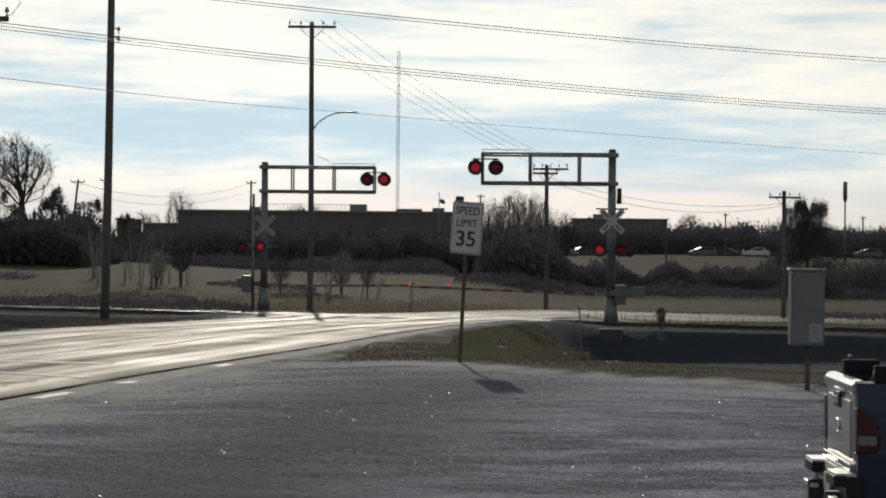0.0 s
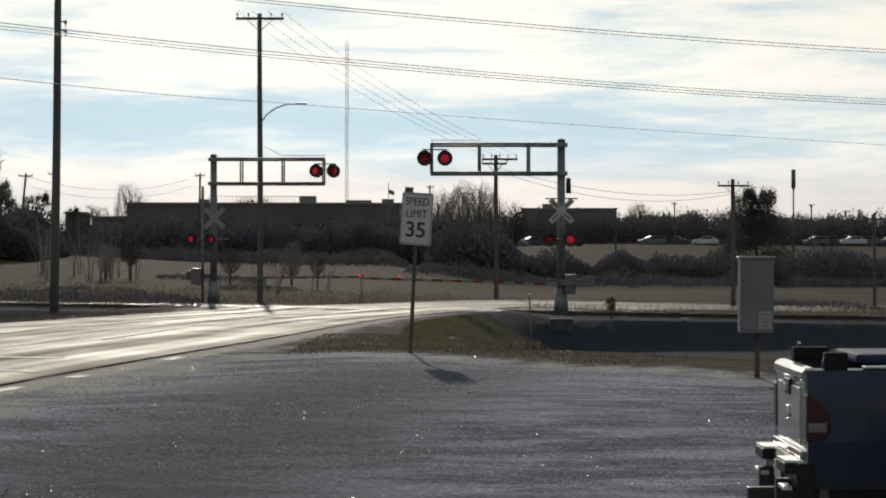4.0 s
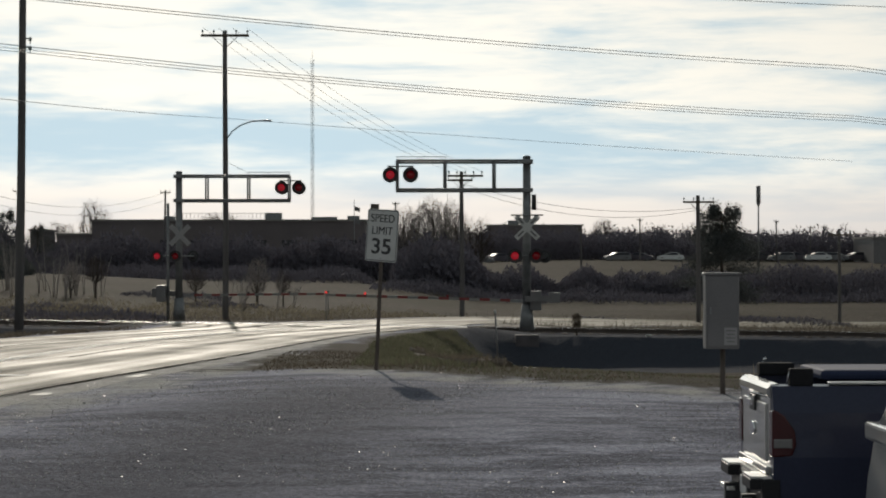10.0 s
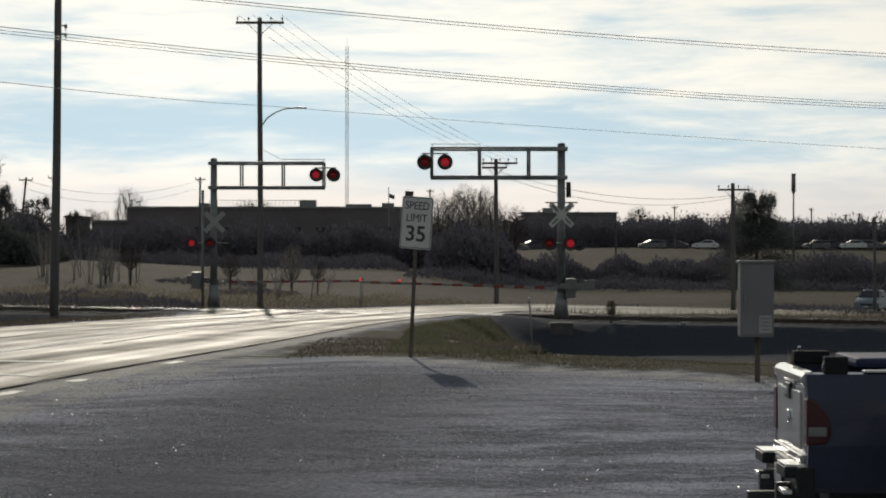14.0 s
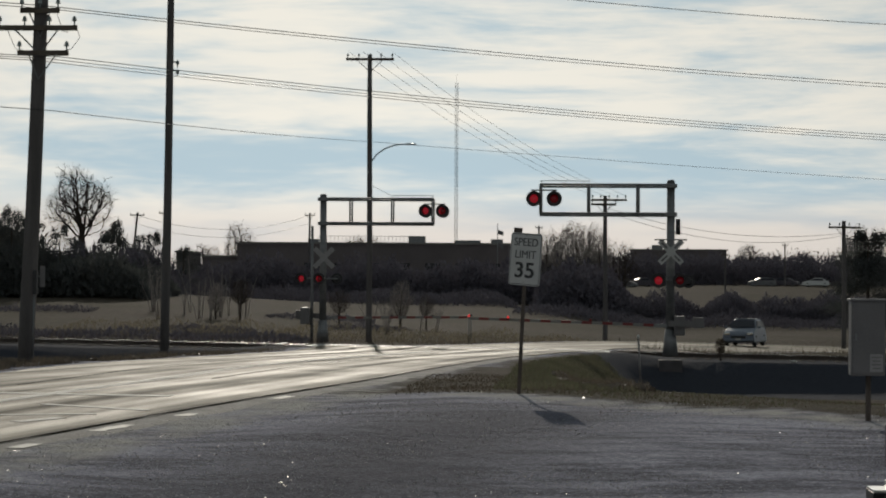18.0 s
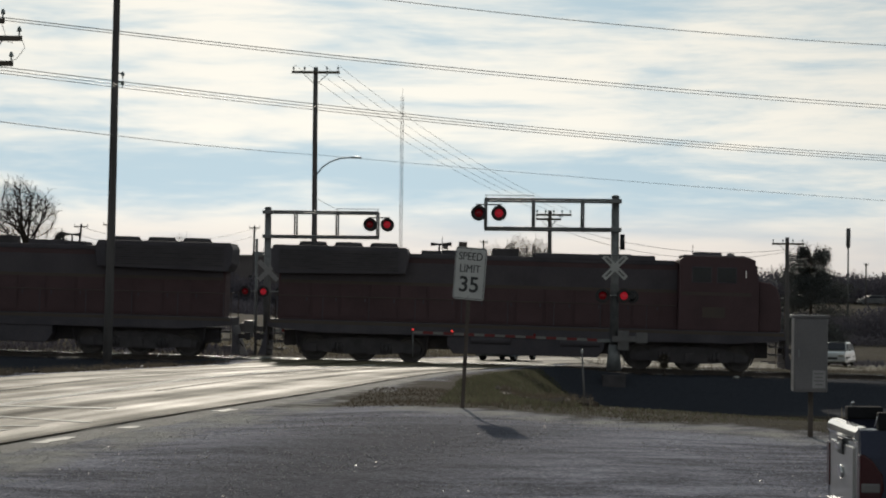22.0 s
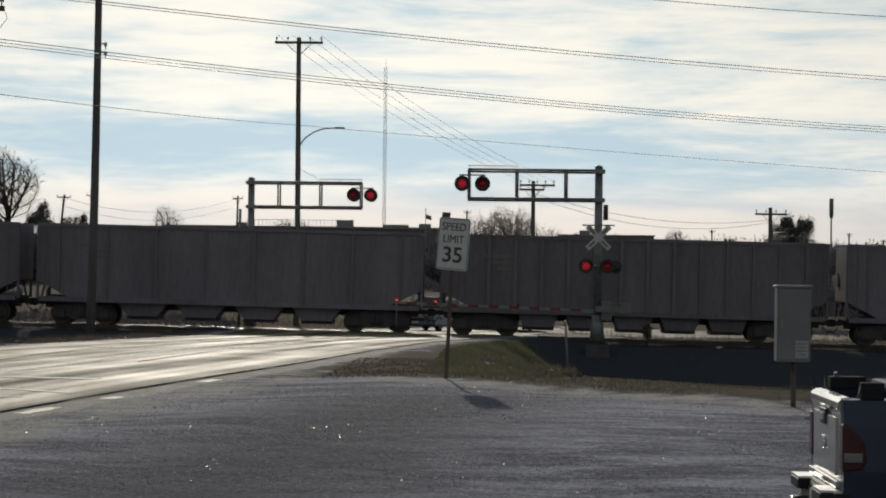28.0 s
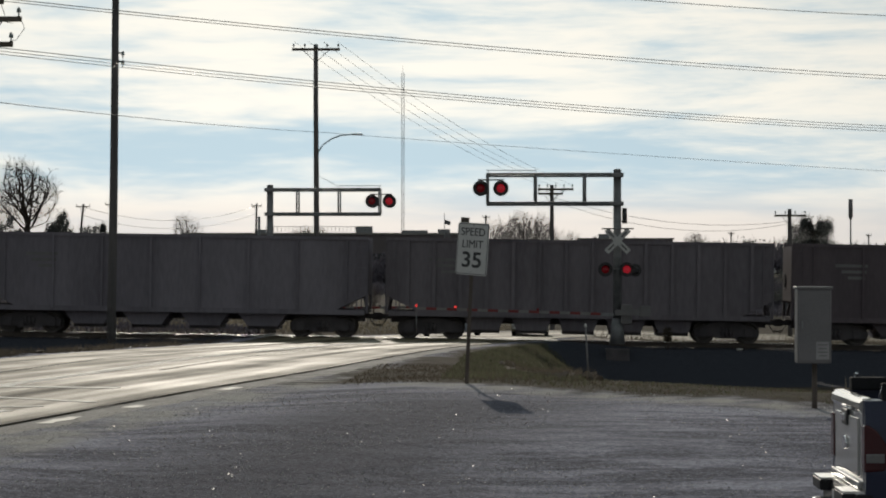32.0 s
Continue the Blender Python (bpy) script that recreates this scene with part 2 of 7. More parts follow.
def road_material():
    """Worn asphalt, streaked along the lanes: polished wheel tracks, dull oil-dark strips, patches."""
    m = bpy.data.materials.new("worn_asphalt")
    m.use_nodes = True
    n, ln = m.node_tree.nodes, m.node_tree.links
    b = n["Principled BSDF"]
    at = n.new("ShaderNodeAttribute")
    at.attribute_name = "lane"

    def noise_at(scale, stretch, detail=5.0, rough=0.55):
        mp, t = n.new("ShaderNodeMapping"), n.new("ShaderNodeTexNoise")
        mp.inputs["Scale"].default_value = stretch
        t.inputs["Scale"].default_value, t.inputs["Detail"].default_value, t.inputs["Roughness"].default_value = scale, detail, rough
        ln.new(at.outputs["Vector"], mp.inputs[0])
        ln.new(mp.outputs[0], t.inputs["Vector"])
        return t.outputs["Fac"]

    def span(fac, lo, hi, a, c):
        r = n.new("ShaderNodeMapRange")
        for k, v in (("From Min", lo), ("From Max", hi), ("To Min", a), ("To Max", c)):
            r.inputs[k].default_value = v
        ln.new(fac, r.inputs["Value"])
        return r.outputs[0]

    streak, patch, grit = noise_at(1.0, (1.35, 0.018, 1), 6.0, 0.55), noise_at(0.55, (1, 0.45, 1)), noise_at(38.0, (1, 1, 1), 3.0)
    mixed = n.new("ShaderNodeMath")
    mixed.operation = "MULTIPLY_ADD"
    ln.new(patch, mixed.inputs[0])
    mixed.inputs[1].default_value = 0.35
    ln.new(streak, mixed.inputs[2])
    tone = span(mixed.outputs[0], 0.52, 0.84, 0.0, 1.0)
    ramp = n.new("ShaderNodeValToRGB")
    ramp.color_ramp.elements[0].color, ramp.color_ramp.elements[1].color = (0.066, 0.058, 0.040, 1), (0.225, 0.198, 0.128, 1)
    ln.new(tone, ramp.inputs[0])
    ln.new(ramp.outputs["Color"], b.inputs["Base Color"])
    ln.new(span(tone, 0, 1, 0.025, 0.150), b.inputs["Specular IOR Level"])
    ln.new(span(tone, 0, 1, 0.79, 0.57), b.inputs["Roughness"])
    bp = n.new("ShaderNodeBump")
    bp.inputs["Strength"].default_value, bp.inputs["Distance"].default_value = 0.5, 0.02
    ln.new(grit, bp.inputs["Height"])
    ln.new(bp.outputs[0], b.inputs["Normal"])
    return m


M_ROAD = road_material()
M_SHOULDER = surf("crumbling_shoulder", (0.130, 0.125, 0.118), (0.340, 0.330, 0.312), 2.2, 22.0, 0.85, 0, 0.8, 0.10, (1, 0.4, 1), spec=0.07)
M_SOIL = surf("brown_soil", (0.12, 0.095, 0.075), (0.27, 0.225, 0.185), 3, 30, 0.9, bump=0.4, spec=0.1)
M_PAINT = surf("road_paint", (0.34, 0.33, 0.30), (0.70, 0.68, 0.63), 1.6, 12.0, 0.7, bump=0.2, spec=0.17)
M_TAR = surf("tar_seam", (0.015, 0.015, 0.015), (0.035, 0.034, 0.033), 2, 30, 0.9, spec=0.03)
M_RAIL = surf("rail_steel", (0.045, 0.035, 0.030), (0.080, 0.064, 0.054), 3, 50, 0.7, 0.2)
M_RAILTOP = surf("polished_rail_head", (0.55, 0.54, 0.52), (0.7, 0.69, 0.67), 3, 50, 0.25, 1.0, 0.03)
M_TIE = surf("creosoted_wood", (0.03, 0.022, 0.016), (0.07, 0.055, 0.042), 3, 30, 0.8, bump=0.4)
M_POLE = surf("weathered_pole", (0.080, 0.074, 0.074), (0.160, 0.148, 0.146), 1.2, 30, 0.85, bump=0.5, stretch=(3, 3, 0.25))
M_ARM = surf("weathered_crossarm", (0.08, 0.065, 0.05), (0.16, 0.135, 0.11), 2, 30, 0.85, bump=0.4)
M_WIRE = surf("wire", (0.07, 0.07, 0.07), (0.12, 0.12, 0.12), 3, 40, 0.5, 0.3, 0)
M_INSUL = surf("glass_insulator", (0.25, 0.3, 0.3), (0.4, 0.45, 0.45), 4, 40, 0.2, 0, 0)
M_GALV = surf("galvanised_steel", (0.17, 0.175, 0.18), (0.28, 0.285, 0.29), 4, 50, 0.55, 0.5, 0.08)
M_ALU = surf("dull_aluminium", (0.38, 0.38, 0.38), (0.55, 0.55, 0.55), 3, 50, 0.4, 0.7, 0.06)
M_BLACK = surf("black_paint", (0.022, 0.022, 0.024), (0.045, 0.045, 0.048), 5, 60, 0.5, 0, 0.06)
M_WHITE = surf("white_reflective_sheet", (0.47, 0.47, 0.46), (0.58, 0.58, 0.565), 3, 60, 0.45, bump=0.03)
M_DULL_WHITE = surf("dull_white_stripe", (0.17, 0.163, 0.156), (0.25, 0.24, 0.23), 3, 60, 0.6, bump=0.03)
M_VINYL = surf("navy_vinyl", (0.026, 0.034, 0.075), (0.040, 0.052, 0.105), 2, 40, 0.75, bump=0.1, spec=0.2)
M_RUST_POST = surf("rusted_post_steel", (0.07, 0.055, 0.045), (0.14, 0.115, 0.10), 4, 50, 0.7, 0.3, 0.15)
M_RED = surf("red_reflective_sheet", (0.16, 0.018, 0.02), (0.22, 0.03, 0.03), 3, 60, 0.45, bump=0.03)
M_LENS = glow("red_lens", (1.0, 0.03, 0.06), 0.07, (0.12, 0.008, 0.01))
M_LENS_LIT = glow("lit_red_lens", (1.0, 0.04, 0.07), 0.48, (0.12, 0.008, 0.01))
M_GATE_LAMP = glow("gate_lamp", (1.0, 0.06, 0.05), 2.2)
M_BARK = surf("bark", (0.05, 0.04, 0.033), (0.11, 0.09, 0.075), 2, 25, 0.9, bump=0.5, spec=0.1)
M_TWIG = surf("twigs", (0.062, 0.051, 0.047), (0.115, 0.095, 0.086), 1, 12, 0.9, bump=0, spec=0.1)
M_PALE_TWIG = surf("pale_twigs", (0.24, 0.212, 0.200), (0.36, 0.322, 0.300), 1, 12, 0.9, bump=0, spec=0.1)
M_BRUSH = leafy("brush", (0.122, 0.114, 0.134), (0.160, 0.150, 0.174), 0.25, 2, 0.14)
M_NEEDLE = leafy("needles", (0.082, 0.088, 0.086), (0.118, 0.124, 0.120), 0.8, 9, 0.25)
M_STRAW = leafy("dry_grass", (0.15, 0.132, 0.10), (0.275, 0.24, 0.178))
M_BLADE = leafy("green_grass", (0.088, 0.092, 0.060), (0.158, 0.158, 0.104))
M_DEAD = leafy("dead_grass", (0.100, 0.085, 0.067), (0.170, 0.143, 0.112), 0.9, 9, 0.35)
M_STONE = surf("pale_stone", (0.30, 0.29, 0.28), (0.55, 0.54, 0.52), 4, 60, 0.35, bump=0.2)
M_CONCRETE = surf("concrete", (0.28, 0.27, 0.25), (0.42, 0.41, 0.38), 1.5, 30, 0.8, bump=0.25)
M_BRICK = surf("brown_wall", (0.125, 0.108, 0.110), (0.175, 0.150, 0.152), 0.3, 6, 0.85, bump=0.1)
M_ROOF = surf("flat_roof", (0.18, 0.17, 0.16), (0.30, 0.29, 0.27), 0.3, 6, 0.7, bump=0.1)
M_GLASS_DARK = surf("dark_window", (0.02, 0.022, 0.025), (0.04, 0.042, 0.047), 1, 20, 0.22, 0, 0, spec=0.35)
# train paints carry the backlight's dimness and a purplish haze in their colour
M_SHADED_ORANGE = surf("shaded_orange_paint", (0.094, 0.060, 0.065), (0.128, 0.081, 0.086), 0.8, 20, 0.75, bump=0.05, spec=0.15)
M_LOCO_BLACK = surf("hazed_grimy_black_paint", (0.088, 0.080, 0.092), (0.128, 0.117, 0.130), 0.8, 18, 0.7, bump=0.08, spec=0.08)
M_SHADED_GREEN = surf("shaded_green_paint", (0.092, 0.080, 0.090), (0.124, 0.110, 0.120), 0.8, 18, 0.8, bump=0.05, spec=0.12)
M_SHADED_YELLOW = surf("shaded_yellow_paint", (0.082, 0.064, 0.056), (0.110, 0.084, 0.068), 1, 20, 0.7, bump=0.03)
M_TRUCK = surf("bogie_iron", (0.075, 0.068, 0.073), (0.120, 0.110, 0.114), 1.5, 25, 0.8, 0.0, 0.2, spec=0.08)
M_WHEEL = surf("wheel_steel", (0.07, 0.062, 0.060), (0.11, 0.098, 0.094), 2, 30, 0.7, 0.1, 0.1)
M_HOP = [surf("grey_hopper_paint", (0.160, 0.147, 0.168), (0.245, 0.226, 0.254), 0.5, 9, 0.8, spec=0.08, bump=0.05, stretch=(1, 1, 0.25)),
         surf("tan_hopper_paint", (0.142, 0.128, 0.142), (0.220, 0.199, 0.218), 0.5, 9, 0.8, spec=0.08, bump=0.05, stretch=(1, 1, 0.25)),
         surf("red_brown_hopper_paint", (0.112, 0.093, 0.102), (0.162, 0.136, 0.147), 0.5, 9, 0.8, spec=0.08, bump=0.05, stretch=(1, 1, 0.25))]
M_NAVY = surf("navy_car_paint", (0.032, 0.037, 0.068), (0.043, 0.049, 0.086), 0.6, 40, 0.35, 0.0, 0, 0.06, spec=0.25, coat=0.15)
M_CHROME = surf("chrome", (0.7, 0.7, 0.7), (0.8, 0.8, 0.8), 3, 40, 0.1, 1.0, 0, 0.05)
M_SILVER = surf("silver_car_paint", (0.40, 0.395, 0.38), (0.47, 0.465, 0.45), 1, 60, 0.34, 0.4, 0, 0.06, coat=1.0)
M_PARKED = surf("dusty_car_paint", (0.15, 0.15, 0.155), (0.22, 0.22, 0.225), 1, 40, 0.6, 0.0, 0, 0.08, spec=0.12)
M_CAR_BLUE = surf("pale_blue_car_paint", (0.15, 0.172, 0.215), (0.19, 0.215, 0.26), 1, 60, 0.42, 0.0, 0, 0.06, spec=0.22, coat=0.06)
M_CAR_GLASS = surf("tinted_car_glass", (0.022, 0.024, 0.032), (0.036, 0.038, 0.050), 1, 20, 0.4, 0, 0, spec=0.14)
M_TAIL = surf("tail_lamp_red", (0.045, 0.007, 0.009), (0.065, 0.010, 0.012), 2, 40, 0.12, 0, 0)
M_TAIL_CLEAR = surf("reverse_lamp", (0.16, 0.155, 0.15), (0.22, 0.213, 0.207), 2, 40, 0.12, 0, 0)
M_RUBBER = surf("tyre_rubber", (0.015, 0.015, 0.015), (0.03, 0.03, 0.03), 3, 40, 0.8, bump=0.2)
M_PLASTIC = surf("black_plastic", (0.015, 0.015, 0.016), (0.03, 0.03, 0.032), 3, 50, 0.5, bump=0.08)
M_BUMPER = surf("chrome_painted_dark", (0.018, 0.018, 0.02), (0.03, 0.03, 0.032), 3, 40, 0.5, 0.0, 0.05, spec=0.2)
M_TREAD = surf("tread_plate", (0.7, 0.69, 0.67), (0.82, 0.81, 0.79), 3, 40, 0.42, 1.0, 0.05)
M_NOTICE = surf("weathered_sheet", (0.28, 0.27, 0.27), (0.36, 0.35, 0.345), 6, 40, 0.7, bump=0.03)
M_MATT_BLACK = surf("matt_black_plastic", (0.020, 0.020, 0.022), (0.030, 0.030, 0.033), 3, 40, 0.9, bump=0.05, spec=0.06)
M_CABINET = surf("grey_cabinet_paint", (0.135, 0.130, 0.132), (0.185, 0.178, 0.180), 2, 40, 0.45, 0.1, 0.05)

# ---------------------------------------------------------------- mesh helpers


def ngon(bm, pts):
    return bm.faces.new([bm.verts.new(p) for p in pts])


def box(bm, c, s, m=None, taper=(1, 1)):
    """A box round c of sizes s; taper shrinks its top in x and y."""
    v = []
    for z in (-1, 1):
        k = taper if z > 0 else (1, 1)
        for x, y in ((-1, -1), (1, -1), (1, 1), (-1, 1)):
            p = Vector((c[0] + x * s[0] / 2 * k[0], c[1] + y * s[1] / 2 * k[1], c[2] + z * s[2] / 2))
            v.append(bm.verts.new(m @ p if m else p))
    for f in ((3, 2, 1, 0), (4, 5, 6, 7), (0, 1, 5, 4), (1, 2, 6, 5), (2, 3, 7, 6), (3, 0, 4, 7)):
        bm.faces.new([v[i] for i in f])
    return bm


def rod(bm, a, b, r0, r1=None, seg=8, caps=True):
    """A tapered rod from a to b."""
    a, b = Vector(a), Vector(b)
    r1 = r0 if r1 is None else r1
    w = (b - a).normalized()
    u = w.orthogonal().normalized()
    v = w.cross(u)
    ra, rb = [], []
    for i in range(seg):
        c, s = math.cos(2 * math.pi * i / seg), math.sin(2 * math.pi * i / seg)
        ra.append(bm.verts.new(a + (u * c + v * s) * r0))
        rb.append(bm.verts.new(b + (u * c + v * s) * r1))
    for i in range(seg):
        j = (i + 1) % seg
        bm.faces.new((ra[i], ra[j], rb[j], rb[i])).smooth = seg > 5
    if caps:
        bm.faces.new(ra[::-1])
        bm.faces.new(rb)
    return bm


def sweep(bm, pts, radii, seg=6):
    """One continuous tube through pts."""
    pts = [Vector(p) for p in pts]
    ring, u = [], None
    for i, p in enumerate(pts):
        w = (pts[min(i + 1, len(pts) - 1)] - pts[max(i - 1, 0)]).normalized()
        u = w.orthogonal().normalized() if u is None else (u - w * u.dot(w)).normalized()
        v = w.cross(u)
        ring.append([bm.verts.new(p + (u * math.cos(2 * math.pi * k / seg) + v * math.sin(2 * math.pi * k / seg)) * radii[i]) for k in range(seg)])
    for a, b in zip(ring, ring[1:]):
        for k in range(seg):
            bm.faces.new((a[k], a[(k + 1) % seg], b[(k + 1) % seg], b[k])).smooth = True
    bm.faces.new(ring[0][::-1])
    bm.faces.new(ring[-1])
    return bm


def tube(bm, pts, r, seg=6):
    return sweep(bm, pts, [r] * len(pts), seg)


def prism(bm, outline, y0, y1, m=None):
    """A closed outline in x and z, drawn from y0 to y1."""
    f = lambda p: (m @ Vector(p)) if m else p
    a = [bm.verts.new(f((x, y0, z))) for x, z in outline]
    b = [bm.verts.new(f((x, y1, z))) for x, z in outline]
    bm.faces.new(a)
    bm.faces.new(b[::-1])
    for i in range(len(a)):
        j = (i + 1) % len(a)
        bm.faces.new((a[j], a[i], b[i], b[j]))
    return bm


def mesh_of(name, bm, material, bevel=0.0):
    if bevel:
        bmesh.ops.bevel(bm, geom=bm.edges[:], offset=bevel, segments=2, affect="EDGES", profile=0.6)
    bmesh.ops.recalc_face_normals(bm, faces=bm.faces[:])
    me = bpy.data.meshes.new(name)
    bm.to_mesh(me)
    bm.free()
    for mm in (material if isinstance(material, (list, tuple)) else [material]):
        me.materials.append(mm)
    return me


def part(name, bm, material, parent, label="", m=None, bevel=0.0):
    """Links a bmesh (or a mesh that is already made) as one mesh object under a thing or a part."""
    me = bm if isinstance(bm, bpy.types.Mesh) else mesh_of(name, bm, material, bevel)
    ob = new(name, me)
    ob.parent = parent
    if m is not None:
        ob.matrix_basis = m
    if label:
        ob["label"] = label
    return ob


def thing(name, m, label, category, group="", kind=""):
    ob = new(name)
    ob.empty_display_size = 0.2
    ob.matrix_basis = m if isinstance(m, Matrix) else Matrix.Translation(m)
    return tagged(ob, label, category, group, kind)


def B():
    return bmesh.new()


def lerp_table(table, x):
    xs, ys = zip(*table)
    return float(np.interp(x, xs, ys))


def ease(a, b, x):
    t = min(1.0, max(0.0, (x - a) / (b - a)))
    return t * t * (3 - 2 * t)

# ---------------------------------------------------------------- the land
TRACK_Y, RAIL_Z = 101.4, -0.42
ROAD_RIGHT = [(-60, -24), (0, -11.4), (10, -9.4), (22, -7.1), (25, -6.5), (29, -5.75), (33, -4.95), (36, -4.35), (42, -3.4), (55, -2.7), (74, -1.75), (93, 0.1), (104, 1.9),
              (112, 4.2), (122, 9.4), (136, 15.0), (145, 20.5), (159, 28.5), (190, 47), (300, 115)]
ROAD_LEFT = [(-60, -31), (0, -17.7), (10, -15.7), (22, -13.3), (30, -11.6), (37, -10.5), (44, -10.4), (54, -11.0), (62, -11.1), (72, -10.6), (97, -9.6), (104, -9.0),
             (108, -7.8), (112, -5.0), (116, -2.4), (122, 0.7), (136, 6.2), (145, 11.5), (159, 19.3), (190, 37), (300, 104)]
ROAD_Z = [(-60, 0.0), (10, 0.2), (22, 0.45), (36, 0.62), (42, 0.60), (55, 0.40), (74, 0.05), (93, -0.30), (101.4, -0.345), (104, -0.36),
          (112, -0.60), (122, -0.78), (131, -0.96), (136, -1.11), (145, -1.43), (159, -1.93), (190, -2.80), (300, -5.0)]
LOT_Z = [(-60, -0.06), (12, -0.06), (18.5, -0.06), (23, 0.35), (27, 0.57), (31, 0.66), (40, 0.67)]
FIELD_LEFT = [(100, -0.5), (112, -1.1), (130, -1.25), (150, -1.4), (200, -1.3), (260, -0.4), (300, 0.1), (400, 0.5), (1000, 3), (4000, 12)]
FIELD_RIGHT = [(100, -0.6), (112, -1.2), (130, -1.45), (150, -1.9), (165, -2.25), (200, -2.4), (260, -2.1), (330, -0.6), (400, 1.9), (600, 3), (1000, 5), (4000, 14)]


def smooth_table(table):
    """The same table, rounded: sampled by metre and averaged."""
    ys = np.arange(table[0][0], table[-1][0] + 1, 1.0)
    v = np.interp(ys, *zip(*table))
    pad = np.concatenate([2 * v[0] - v[6:0:-1], v, 2 * v[-1] - v[-2:-8:-1]])
    v = np.convolve(pad, np.hanning(15)[1:-1] / np.hanning(15)[1:-1].sum(), "valid")
    return ys, v


S_RIGHT, S_LEFT, S_ROAD, S_LOT = (smooth_table(t) for t in (ROAD_RIGHT, ROAD_LEFT, ROAD_Z, LOT_Z))


def rail_z(x):
    return RAIL_Z - 0.0153 * max(-34.0, min(34.0, x))


def road_z(x, y):
    z = float(np.interp(y, *S_ROAD)) - 0.0153 * (x + 5) * math.exp(-((y - TRACK_Y) / 5.0) ** 2)
    if y > 107:
        # banked through the bend beyond the track: the outer edge is the higher one
        z += ease(107, 124, y) * (0.055 * max(0.0, min(9.0, float(np.interp(y, *S_RIGHT)) - x)) - 0.25)
    return z


def lot_edge(x):
    return max(24.0, min(38.0, 36.6 - 1.15 * (x + 0.5)))


def side(x, y):
    """How far x lies outside the road, to the right and to the left."""
    return x - float(np.interp(y, *S_RIGHT)), float(np.interp(y, *S_LEFT)) - x


def land(x, y):
    right, left = side(x, y)
    bed = rail_z(x) - 0.21
    if y > 96:
        u = x / y
        k = ease(-0.03, 0.05, u)
        far = (1 - k) * lerp_table(FIELD_LEFT, y) + k * lerp_table(FIELD_RIGHT, y)
        # the field climbs towards the evergreens at its far corner
        far += 1.7 * ease(150, 232, y) * ease(-0.06, -0.19, u) * (1 - ease(250, 290, y))
        z = bed + (far - bed) * ease(106.5 + 8 * (1 - k), 114 + 9 * (1 - k), y)
    elif x > -4.5:
        e = lot_edge(x)
        lot = float(np.interp(y, *S_LOT))
        low = lot + (-1.85 - lot) * ease(e + 0.5, e + 42, y) if y > e else lot
        z = low + (bed - low) * min(1.0, max(0.0, (y - 94.4) / 3.4))
    else:
        low = road_z(x, y) - 0.12
        low += (-1.35 - low) * ease(60, 88, y)
        z = low + (bed - low) * min(1.0, max(0.0, (y - 94.8) / 2.1))
    # level pad round the near signal's foot
    z += (bed - 0.03 - z) * math.exp(-((x - 4.45) / 1.3) ** 2 - ((y - 96.3) / 1.2) ** 2)
    e = max(right, left)
    if e < 0:
        return road_z(x, y) - 0.04
    w = 1.3 if y > 45 else 0.8
    reach = 4.2 - 1.9 * ease(80, 91, y) if 40 < y < 97 and right > 0 else 3.0
    return z + (road_z(x, y) - 0.025 - z) * (1 - ease(w, w + reach, e))


